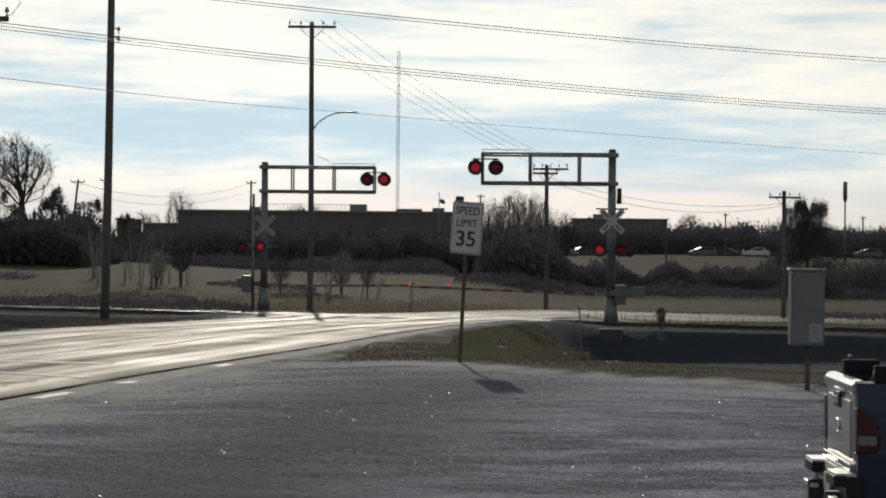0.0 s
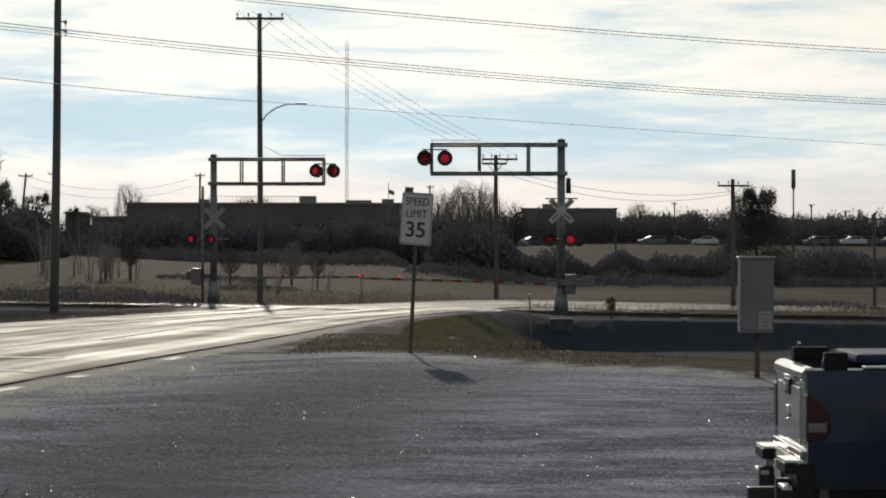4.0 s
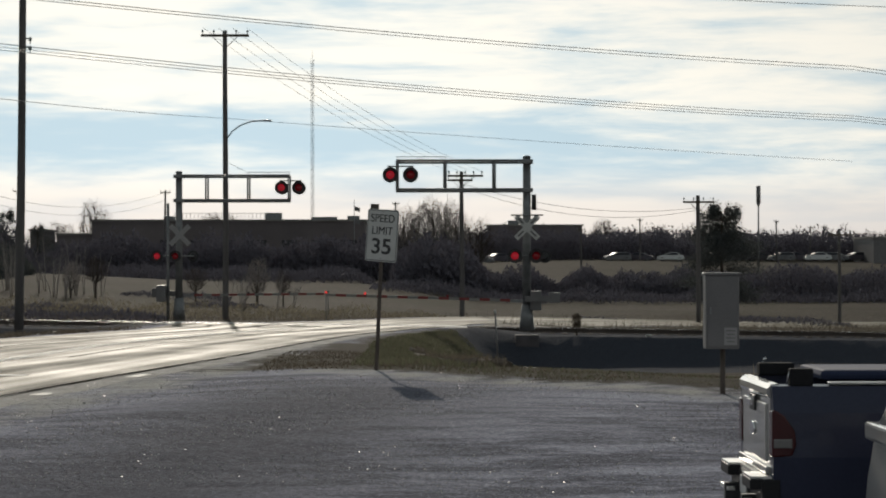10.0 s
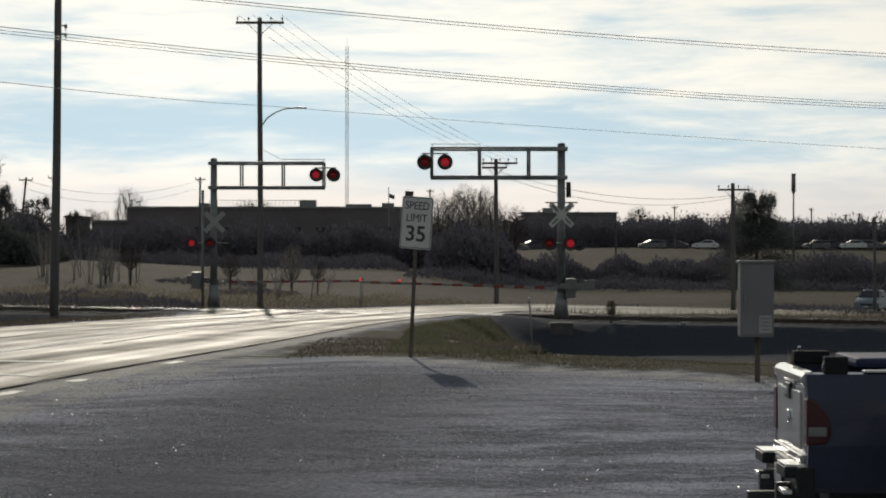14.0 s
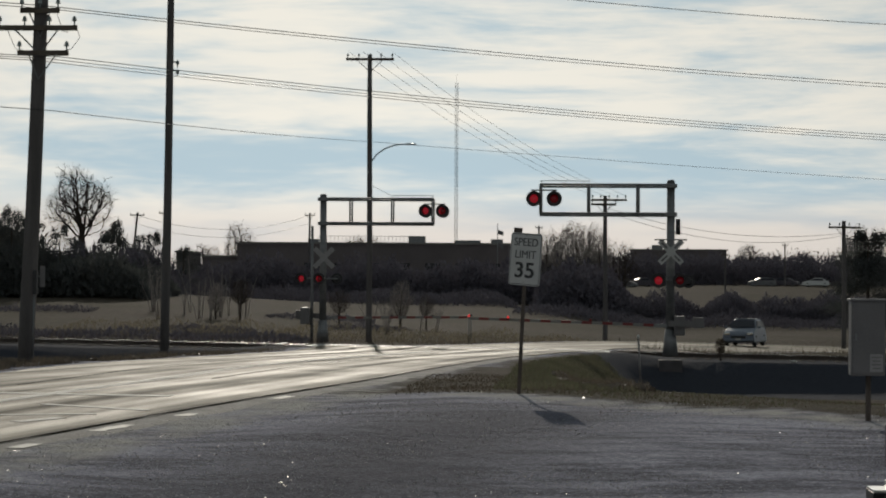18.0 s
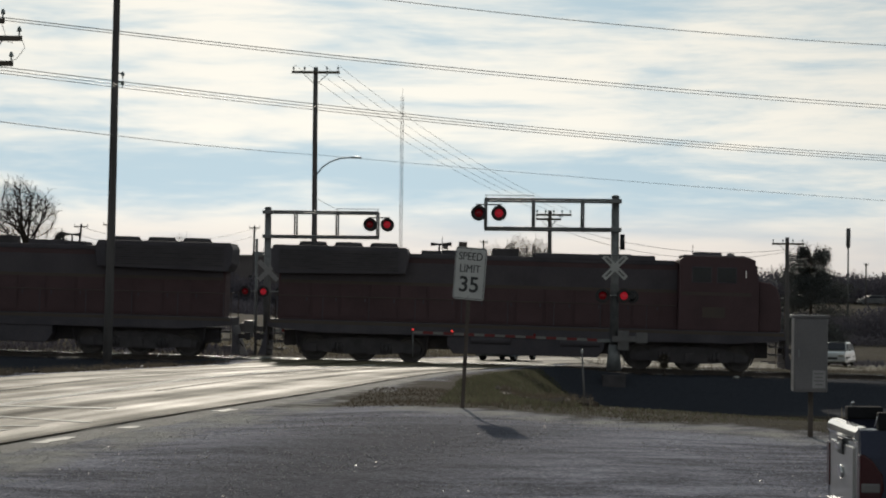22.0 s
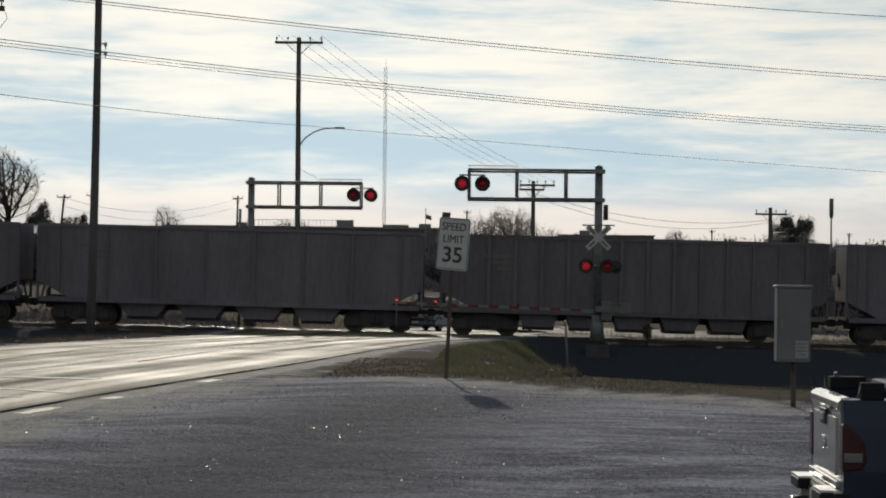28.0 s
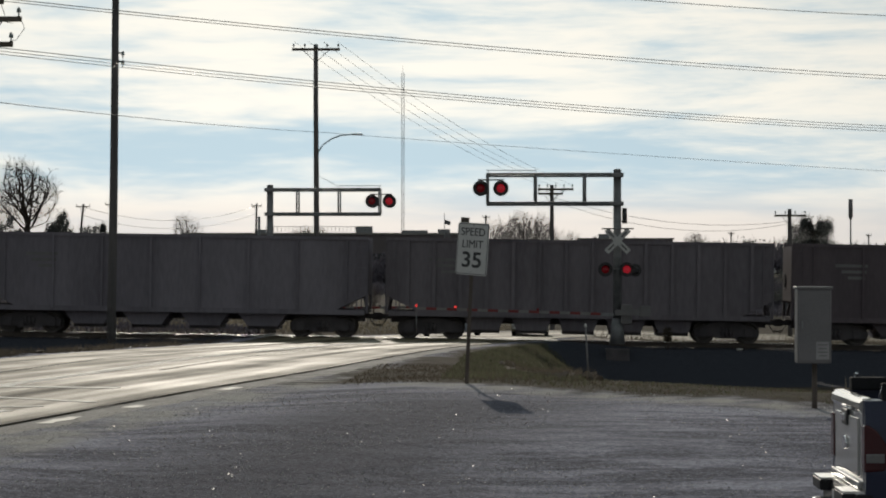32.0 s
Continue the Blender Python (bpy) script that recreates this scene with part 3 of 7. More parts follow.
def build_ground():
    ys = np.concatenate([np.linspace(-80, 14, 14), np.arange(16, 62, 0.8), np.arange(62, 125, 1.0), np.arange(126, 210, 3.0),
                         np.arange(212, 460, 8.0), np.array([480, 520, 600, 700, 850, 1100, 1500, 2200, 3200, 4200])])
    xs = np.concatenate([-np.geomspace(4200, 36, 24), np.arange(-35, -14, 1.2), np.arange(-14, 14, 0.7), np.arange(14, 36, 1.2), np.geomspace(36, 4200, 24)])
    nx = len(xs)
    co, gravel, stone, lush, pale, bed, dark_band = [], [], [], [], [], [], []
    for y in ys:
        for x in xs:
            right, left = side(x, y)
            z = land(x, y) + (0.05 * noise.noise((x * 0.4, y * 0.4, 3)) if max(right, left) > 1.5 else 0)
            if y > 200:
                z += 0.35 * noise.noise((x * 0.02, y * 0.02, 5))
            co.append((x, y, z))
            edge = lot_edge(x) - y if right > 0 else -5
            g = 0.5 + 0.5 * max(-1, min(1, edge / 1.2))
            if 0 < right < 2.6 or 0 < left < 2.2:
                g = max(g, 0.75 if y < 36.5 else 0.5 if right < 1.1 else 0.2)
            if -5 < max(right, left) <= 0.3:
                g = 1
            gravel.append(g)
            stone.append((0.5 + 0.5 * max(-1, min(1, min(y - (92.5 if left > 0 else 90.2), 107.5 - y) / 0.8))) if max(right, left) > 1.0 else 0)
            bed.append((0.5 + 0.5 * max(-1, min(1, min(y - 102.9, 107.8 - y) / 0.6))) if right > 0.6 else 0)
            rim = math.exp(-((lot_edge(x) - y - 0.9) / 0.9) ** 2) if x > -1.5 else 0
            pale.append(0.85 * max(rim, 0.95 * math.exp(-((right - 1.25) / 0.40) ** 2) if 16 < y < 48 else 0, math.exp(-(right / 0.9) ** 2) if y < 60 else 0))
            dark_band.append(0.72 * math.exp(-((right - 4.6) / 2.2) ** 2) * (1 - ease(30, 37, y)) if right > 1.5 else 0)
            lush.append(0.15 + (0.4 * ease(38, 46, y) * (1 - ease(75, 88, y)) * ease(-0.9, -0.1, x)) + 0.06 * (ease(120, 135, y) * (1 - ease(210, 300, y))))
    faces = [(j * nx + i, j * nx + i + 1, (j + 1) * nx + i + 1, (j + 1) * nx + i) for j in range(len(ys) - 1) for i in range(nx - 1)]
    me = bpy.data.meshes.new("ground")
    me.from_pydata(co, [], faces)
    me.shade_smooth()
    for name, values in (("gravel", gravel), ("stone", stone), ("lush", lush), ("pale", pale), ("bed", bed), ("dark_band", dark_band)):
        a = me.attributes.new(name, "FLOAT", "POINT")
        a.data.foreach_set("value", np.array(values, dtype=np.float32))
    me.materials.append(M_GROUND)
    tagged(new("ground", me), "dry winter grass, grey gravel lot and dark trackside stone", "ground", kind="structure")


def strip(name, rows, material, thick=0.05):
    """A slab whose top runs through rows of points across it."""
    n = len(rows[0])
    co = [p for r in rows for p in r]
    faces = [(j * n + i, j * n + i + 1, (j + 1) * n + i + 1, (j + 1) * n + i) for j in range(len(rows) - 1) for i in range(n - 1)]
    base = len(co)
    rim = [j * n for j in range(len(rows))] + [(len(rows) - 1) * n + i for i in range(1, n)] + [j * n + n - 1 for j in range(len(rows) - 2, -1, -1)] + [i for i in range(n - 2, 0, -1)]
    co += [(co[i][0], co[i][1], co[i][2] - thick) for i in rim]
    for a in range(len(rim)):
        b = (a + 1) % len(rim)
        faces.append((rim[a], rim[b], base + b, base + a))
    me = bpy.data.meshes.new(name)
    me.from_pydata(co, [], faces)
    bm = bmesh.new()
    bm.from_mesh(me)
    bmesh.ops.recalc_face_normals(bm, faces=bm.faces[:])
    bm.to_mesh(me)
    bm.free()
    me.materials.append(material)
    return new(name, me)


def across(y, s, lift=0.0):
    """The point at the share s of the road's width, from its left edge."""
    l, r = float(np.interp(y, *S_LEFT)), float(np.interp(y, *S_RIGHT))
    x = l + (r - l) * s
    return (x, y, road_z(x, y) + lift)


def build_road():
    ys = np.concatenate([np.arange(-58, 10, 4.0), np.arange(10, 130, 1.0), np.arange(130, 299, 3.0)])
    rows = [[across(y, s) for s in np.linspace(0, 1, 13)] for y in ys]
    for r, y in zip(rows, ys):
        for i in (0, -1):
            x, yy, z = r[i]
            r[i] = (x + 0.12 * noise.noise((y * 0.7, i * 9.0, 1)), yy, z)
    road = tagged(strip("road", rows, M_ROAD, 0.10), "worn grey two-lane asphalt road with patched seams, shining against the sun", "road", kind="structure")
    lane = road.data.attributes.new("lane", "FLOAT_VECTOR", "POINT")
    for v, d in zip(road.data.vertices, lane.data):
        d.vector = (v.co.x - float(np.interp(v.co.y, *S_RIGHT)), v.co.y, 0.0)
    # crumbling paved shoulder beyond the dark edge crack
    rows = []
    for y in np.arange(6, 84, 0.6):
        x, yy, z = across(y, 1.0)
        w = 0.95 + 0.35 * noise.noise((y * 0.35, 4.0, 1)) + 0.18 * noise.noise((y * 1.7, 9.0, 1))
        rows.append([(x - 0.2 + (w + 0.2) * k, yy, z - 0.012 - 0.02 * k) for k in (0, 0.33, 0.66, 1.0)])
    tagged(strip("road_shoulder", rows, M_SHOULDER, 0.06), "narrow crumbling grey shoulder along the road's edge", "road shoulder", kind="structure")

    def line(name, s, y0, y1, w, material, lift=0.006, step=1.0):
        pts = []
        for y in np.arange(y0, y1 + 0.01, step):
            x, yy, z = across(y, s, lift)
            pts.append([(x - w / 2, yy, z), (x + w / 2, yy, z)])
        ob = strip(name, pts, material, 0.004)
        ob.parent = road
        return ob

    for k in range(2):
        line("centre_line", 0.49 + 0.02 * k, 12, 94, 0.10, M_PAINT)
    # worn remains of the white edge line, on the shoulder
    for y0, y1, off in ((26.6, 27.2, 0.40), (29.2, 30.3, 0.30), (32.0, 32.5, 0.34), (36.2, 37.0, 0.30)):
        rows = []
        for y in np.linspace(y0, y1, 6):
            x, yy, z = across(y, 1.0)
            w = 0.09 + 0.05 * noise.noise((y * 3, 1, 1))
            rows.append([(x + off - w, yy, z - 0.014), (x + off + w, yy, z - 0.016)])
        strip("edge_line", rows, M_PAINT, 0.004).parent = road
    for s, y0, y1 in ((1.004, 8, 84), (0.27, 40, 96), (0.62, 44, 88)):
        line("tar_seam", s, y0, y1, 0.04, M_TAR)
    # stop line and the diagonal bar of the crossing marking
    bar = strip("stop_line", [[across(y, s, 0.007) for s in (0.52, 0.64, 0.76, 0.88, 0.95)] for y in (91.0, 91.5)], M_PAINT, 0.004)
    bar.parent = road
    for (xa, ya), (xb, yb), w in (((-7.92, 32.15), (-6.88, 29.0), 0.42), ((-8.6, 31.2), (-5.9, 31.95), 0.16), ((-7.0, 33.95), (-5.4, 32.8), 0.16),
                                  ((-7.6, 27.6), (-6.66, 27.75), 0.18), ((-6.6, 30.35), (-6.2, 31.15), 0.20), ((-8.3, 36.9), (-5.6, 36.3), 0.3)):
        rows = []
        nx, ny = -(yb - ya), xb - xa
        q = w / 2 / math.hypot(nx, ny)
        for k in np.linspace(0, 1, 9):
            x, y = xa + (xb - xa) * k, ya + (yb - ya) * k
            rows.append([(x + s * nx * q, y + s * ny * q, road_z(x + s * nx * q, y + s * ny * q) + 0.007) for s in (-1, 1)])
        bar = strip("crossing_mark", rows, M_PAINT, 0.004)
        bar.parent = road


def build_track():
    """Rails, sleepers and the crossing panels; the track lies across the view and falls gently to the right."""
    track = thing("railway_track", (0, TRACK_Y, 0), "single railway track with rusty rails on dark wooden sleepers", "railway track", kind="structure")
    xs = [-760, -34, 34, 330]
    for dy in (-0.755, 0.755):
        bm, top = B(), B()
        for a, b in zip(xs, xs[1:]):
            p, q = Vector((a, dy, rail_z(a))), Vector((b, dy, rail_z(b)))
            for (w, h, drop) in ((0.15, 0.02, 0.175), (0.02, 0.12, 0.10), (0.075, 0.035, 0.022)):
                v = [bm.verts.new(c + Vector((0, sy * w / 2, -drop + sz * h / 2))) for c in (p, q) for sy, sz in ((-1, -1), (1, -1), (1, 1), (-1, 1))]
                for f in ((0, 1, 5, 4), (1, 2, 6, 5), (2, 3, 7, 6), (3, 0, 4, 7), (3, 2, 1, 0), (4, 5, 6, 7)):
                    bm.faces.new([v[i] for i in f])
            v = [top.verts.new(c + Vector((0, sy * 0.032, 0))) for c in (p, q) for sy in (-1, 1)]
            top.faces.new((v[0], v[1], v[3], v[2]))
        r = part("rail", bm, M_RAIL, track)
        part("rail_head", top, M_RAILTOP, r, "polished running surface")
    me = mesh_of("sleeper", box(B(), (0, 0, 0), (0.22, 2.6, 0.18)), M_TIE)
    for i in range(-60, 48):
        x = i * 0.52
        if -10.6 < x < 3.0:
            continue
        part("sleeper", me, None, track, m=Matrix.Translation((x, random.uniform(-0.04, 0.04), rail_z(x) - 0.285)))
    for dy, w in ((0.0, 1.34), (-1.35, 1.0), (1.35, 1.0)):
        for j in range(5):
            x0 = -9.9 + j * 2.45
            bm = box(B(), (0, 0, 0), (2.42, w, 0.12))
            part("crossing_panel", bm, M_CONCRETE, track, m=Matrix.Translation((x0 + 1.2, dy, rail_z(x0 + 1.2) - 0.068)) @ pose(0, 0, 0, 0, 0.88, 0))


build_ground()
build_road()
build_track()

# ---------------------------------------------------------------- poles and wires


def insulator(bm, p, s=1.0):
    x, y, z = p
    rod(bm, (x, y, z), (x, y, z + 0.10 * s), 0.02 * s, 0.02 * s, 6)
    rod(bm, (x, y, z + 0.10 * s), (x, y, z + 0.16 * s), 0.06 * s, 0.045 * s, 8)
    rod(bm, (x, y, z + 0.16 * s), (x, y, z + 0.22 * s), 0.05 * s, 0.02 * s, 8)


def utility_pole(base, height, r0, r1, lean, arms, label, group="", turn=0.0):
    """arms: height, half length, count of insulators, sideways shift."""
    ob = thing("utility_pole", Matrix.Translation(base) @ pose(0, 0, 0, 0, 0, turn), label, "utility pole", group)
    ks = [i / 8 for i in range(9)]
    bm = sweep(B(), [(lean * k + 0.02 * math.sin(k * 5), 0, height * k - (0.5 if k == 0 else 0)) for k in ks], [r0 + (r1 - r0) * k for k in ks], 12)
    part("shaft", bm, M_POLE, ob)
    for z, half, count, dx in arms:
        x0 = lean * z / height + dx
        arm = part("crossarm", box(B(), (x0, -r1 - 0.06, z), (2 * half, 0.10, 0.12)), M_ARM, ob)
        for s in (-1, 1):
            part("brace", rod(B(), (x0 + s * half * 0.55, -r1 - 0.12, z - 0.03), (lean * z / height, -r1 - 0.02, z - 0.62), 0.018, None, 5), M_GALV, ob)
        for i in range(count):
            bm = B()
            insulator(bm, (x0 - half * 0.93 + 1.86 * half * i / max(1, count - 1), -r1 - 0.06, z + 0.06))
            part("insulator", bm, M_INSUL, arm)
    return ob


def wire(name, pts, r, label, sag=0.0, steps=14):
    """A cable through pts, hanging by sag between them."""
    line = []
    for a, b in zip(pts, pts[1:]):
        a, b = Vector(a), Vector(b)
        for i in range(steps + 1 if b == Vector(pts[-1]) else steps):
            k = i / steps
            p = a.lerp(b, k)
            p.z -= sag * 4 * k * (1 - k)
            line.append(p)
    bm = tube(B(), line, r, 5)
    ob = new(name, mesh_of(name, bm, M_WIRE))
    return tagged(ob, label, "cable", "overhead wires")


def build_poles():
    utility_pole((-12.42, 58, land(-12.42, 58) - 0.05), 10.2, 0.19, 0.15, 0.42,
                 [(8.36, 0.46, 3, 0.0), (7.95, 0.95, 4, -0.05), (7.36, 0.60, 2, 0.12)], "tall dark wooden utility pole with three crossarms and a meter box", "poles along the road")
    p = bpy.data.objects["utility_pole"]
    part("meter_box", box(B(), (0.26, -0.10, 1.98), (0.10, 0.16, 0.56)), M_BLACK, p, "small dark metal meter box", bevel=0.02)
    for z0, x0, x1 in ((7.98, 0.80, 0.55), (8.40, 0.30, 0.62), (7.98, -0.85, -0.45)):
        part("jumper", tube(B(), [(x0 + 0.4, -0.2, z0), (x0 + 0.5, -0.22, z0 - 0.25), ((x0 + x1) / 2 + 0.42, -0.2, z0 - 0.52), (x1 + 0.4, -0.2, z0 - 0.55)], 0.008, 5), M_WIRE, p)
    part("marker_plate", box(B(), (0.42, -0.05, 2.12), (0.12, 0.02, 0.5)), M_CABINET, p, "grey narrow marker plate", bevel=0.004)
    part("plate_bracket", box(B(), (0.30, -0.03, 2.12), (0.24, 0.02, 0.04)), M_GALV, p)
    bm = rod(B(), (0.20, -0.1, 0.2), (0.24, -0.1, 1.8), 0.025, None, 6)
    part("conduit", bm, M_GALV, p)
    utility_pole((-15.25, 97, land(-15.25, 97) - 0.05), 16.2, 0.18, 0.125, 0.22, [], "tall dark wooden utility pole leaning slightly beside the track", "poles along the road")
    q = bpy.data.objects["utility_pole.001"]
    for z in (11.35, 11.0):
        part("bracket", box(B(), (0.33, 0, z), (0.36, 0.06, 0.05)), M_GALV, q)
        bm = B()
        insulator(bm, (0.45, 0, z - 0.22), 1.3)
        part("insulator", bm, M_INSUL, q)
    lamp_pole = utility_pole((-8.92, 120, land(-8.92, 120) - 0.05), 14.35, 0.155, 0.11, 0.0, [(14.1, 1.16, 5, 0.0)],
                             "wooden utility pole with crossarm and curved street lamp arm", "poles along the road")
    bm = B()
    arc = [(0.1, -0.1, 9.15), (0.35, -0.1, 9.5), (0.75, -0.1, 9.78), (1.2, -0.1, 9.95), (1.75, -0.1, 10.0)]
    tube(bm, arc, 0.035, 6)
    part("lamp_arm", bm, M_GALV, lamp_pole)
    head = B()
    box(head, (2.0, -0.1, 10.0), (0.55, 0.24, 0.10), taper=(0.8, 0.6))
    part("lamp_head", head, M_ALU, lamp_pole, "flat grey street lamp head", bevel=0.02)
    part("guy_wire", rod(B(), (0.1, 0, 8.0), (1.15, -0.2, 7.45), 0.012, None, 4), M_WIRE, lamp_pole)
    utility_pole((2.9, 140, land(2.9, 140) - 0.05), 8.85, 0.15, 0.11, 0.0, [(8.6, 1.0, 5, 0.2), (8.35, 0.7, 3, -0.1)], "wooden telegraph pole with two crossarms beyond the track", "poles beyond the track")
    utility_pole((17.4, 150, land(17.4, 150) - 0.05), 7.75, 0.15, 0.12, 0.0, [(7.35, 0.95, 4, 0.0)], "wooden telegraph pole with a crossarm beside the evergreen", "poles beyond the track")
    utility_pole((29.4, 170, land(29.4, 170) - 0.05), 6.6, 0.13, 0.10, 0.0, [(6.2, 0.8, 3, 0.0)], "dark wooden telegraph pole in the field", "poles beyond the track")
    for px, d, top, lean, half in ((-45, 262, 9.6, 0.9, 0.75), (-42, 265, 9.9, 0.3, 0.55), (-29.0, 293, 10.5, 0.2, 0.6), (22, 320, 6.4, 0, 0.5), (37, 400, 8.9, 0, 0.5),
                                   (59, 400, 8.6, 0, 0.4), (66, 410, 7.8, 0.2, 0.6), (70, 420, 8.0, 0, 0.5), (-2, 340, 10.2, 0, 0.5)):
        z = land(px, d)
        utility_pole((px, d, z - 0.05), top - z, 0.14, 0.11, lean, [(top - z - 0.3, half, 3, 0.0)], "distant wooden utility pole with a short crossarm", "distant poles")


def build_wires():
    # three lines of different height run along the road side and away over the track
    wire("power_cable", [(-30, 40, 9.0), (-12.05, 57.8, 8.75), (15.3, 86.0, 8.98), (36, 107, 8.9)], 0.011, "thick dark power cable strung between poles", 0.19)
    wire("power_cable", [(-30, 40.3, 9.0), (-11.9, 57.9, 8.68), (15.3, 86.0, 8.87), (36, 107.4, 8.7)], 0.009, "thick dark power cable strung between poles", 0.19)
    for i in range(3):
        wire("power_cable", [(-30, 38 + i, 7.8), (-12.2 + 0.3 * i, 57.8, 7.46 + 0.04 * i), (16.9, 95.0, 7.58 + 0.10 * i), (42, 118, 7.5 + 0.1 * i)], 0.010, "dark power line strung between poles", 0.24)
    wire("telephone_cable", [(-30, 44, 7.0), (-11.9, 58, 6.30), (-8.9, 119.7, 9.08), (25.5, 143, 7.92)], 0.010, "thin telephone cable strung between poles", 0.08)
    wire("power_cable", [(-30, 48, 10.3), (-4, 70, 10.75), (22, 92, 11.55), (44, 111, 12.2)], 0.011, "thick dark power cable strung between poles", 0.3)
    for i in range(4):
        x = -1.05 + 0.7 * i
        wire("signal_wire", [(-8.92 + x, 119.8, 13.45), (3.1 + x * 0.85, 139.8, land(2.9, 140) + 8.8)], 0.008, "thin wire from the lamp pole down to a telegraph pole", 0.55)
    wire("telephone_cable", [(3.1, 140, 6.5), (17.4, 150, 5.4)], 0.012, "slack telephone cable between telegraph poles", 0.75)
    wire("telephone_cable", [(3.1, 140.1, 6.3), (17.6, 150, 5.3)], 0.012, "slack telephone cable between telegraph poles", 1.0)
    for dz in (0.0, 0.9):
        wire("telephone_cable", [(-44.4, 262, 9.3 - dz), (-29, 293, 10.1 - dz)], 0.02, "distant telephone cable between poles", 1.6)


# ---------------------------------------------------------------- crossing signals


def disc(bm, c, r, depth, seg=20, ny=-1):
    rod(bm, (c[0], c[1], c[2]), (c[0], c[1] + ny * depth, c[2]), r, r, seg)
    return bm


FLASHERS = []


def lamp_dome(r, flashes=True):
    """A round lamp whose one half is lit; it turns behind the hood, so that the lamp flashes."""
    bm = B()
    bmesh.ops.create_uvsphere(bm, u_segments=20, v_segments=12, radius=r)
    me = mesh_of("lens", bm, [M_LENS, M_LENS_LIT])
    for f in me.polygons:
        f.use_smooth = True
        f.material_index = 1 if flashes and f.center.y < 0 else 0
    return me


def flasher(parent, c, r, beat, face=-1):
    """A lamp unit: round black backboard, hood and red lens. beat: the time at which it first lights and its period, or None."""
    back = part("backboard", disc(B(), c, r, 0.03, 24, face), M_BLACK, parent, "round black backboard")
    cy = c[1] + face * 0.03
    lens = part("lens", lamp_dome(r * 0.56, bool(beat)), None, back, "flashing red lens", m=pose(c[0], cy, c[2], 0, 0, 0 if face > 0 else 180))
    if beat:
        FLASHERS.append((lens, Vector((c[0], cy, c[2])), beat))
    hood = B()
    n = 14
    for i in range(n):
        a0, a1 = math.pi * (0.02 + 0.96 * i / n), math.pi * (0.02 + 0.96 * (i + 1) / n)
        q = []
        for a, yy in ((a0, 0), (a1, 0), (a1, 1), (a0, 1)):
            rr = r * 0.68
            q.append((c[0] + rr * math.cos(a), cy + face * yy * 0.28 * (0.35 + 0.65 * math.sin(a)), c[2] + rr * math.sin(a)))
        ngon(hood, q)
        ngon(hood, [(p[0] + (p[0] - c[0]) * 0.05, p[1], p[2] + (p[2] - c[2]) * 0.05) for p in q[::-1]])
    part("hood", hood, M_BLACK, back)
    housing = rod(B(), (c[0], c[1], c[2]), (c[0], c[1] - face * 0.16, c[2]), r * 0.66, r * 0.40, 14)
    part("housing", housing, M_BLACK, back)
    # thin rim that stands proud of the backboard
    rim = B()
    tube(rim, [(c[0] + r * math.cos(k), cy, c[2] + r * math.sin(k)) for k in np.linspace(0.05, 6.25, 22)], 0.012, 5)
    part("rim", rim, M_BLACK, back)
    return back


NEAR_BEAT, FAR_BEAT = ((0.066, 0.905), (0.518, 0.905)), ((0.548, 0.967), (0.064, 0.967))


def crossbuck(parent, c, ny, back=False):
    for a in (45, -45):
        m = Matrix.Translation(c) @ pose(0, 0, 0, 0, a, 0)
        part("crossbuck_blade", box(B(), (0, 0.012 * (1 if a > 0 else -1), 0), (1.22, 0.012, 0.22)), M_NOTICE if back else M_WHITE, parent, "bare back of a crossbuck blade" if back else "white crossbuck blade", m=m)
        for k in (() if back else (-1, 1)):
            part("lettering", box(B(), (k * 0.35, ny * 0.026, 0), (0.30, 0.006, 0.07)), M_CABINET, parent, "bar of dark letters", m=m)


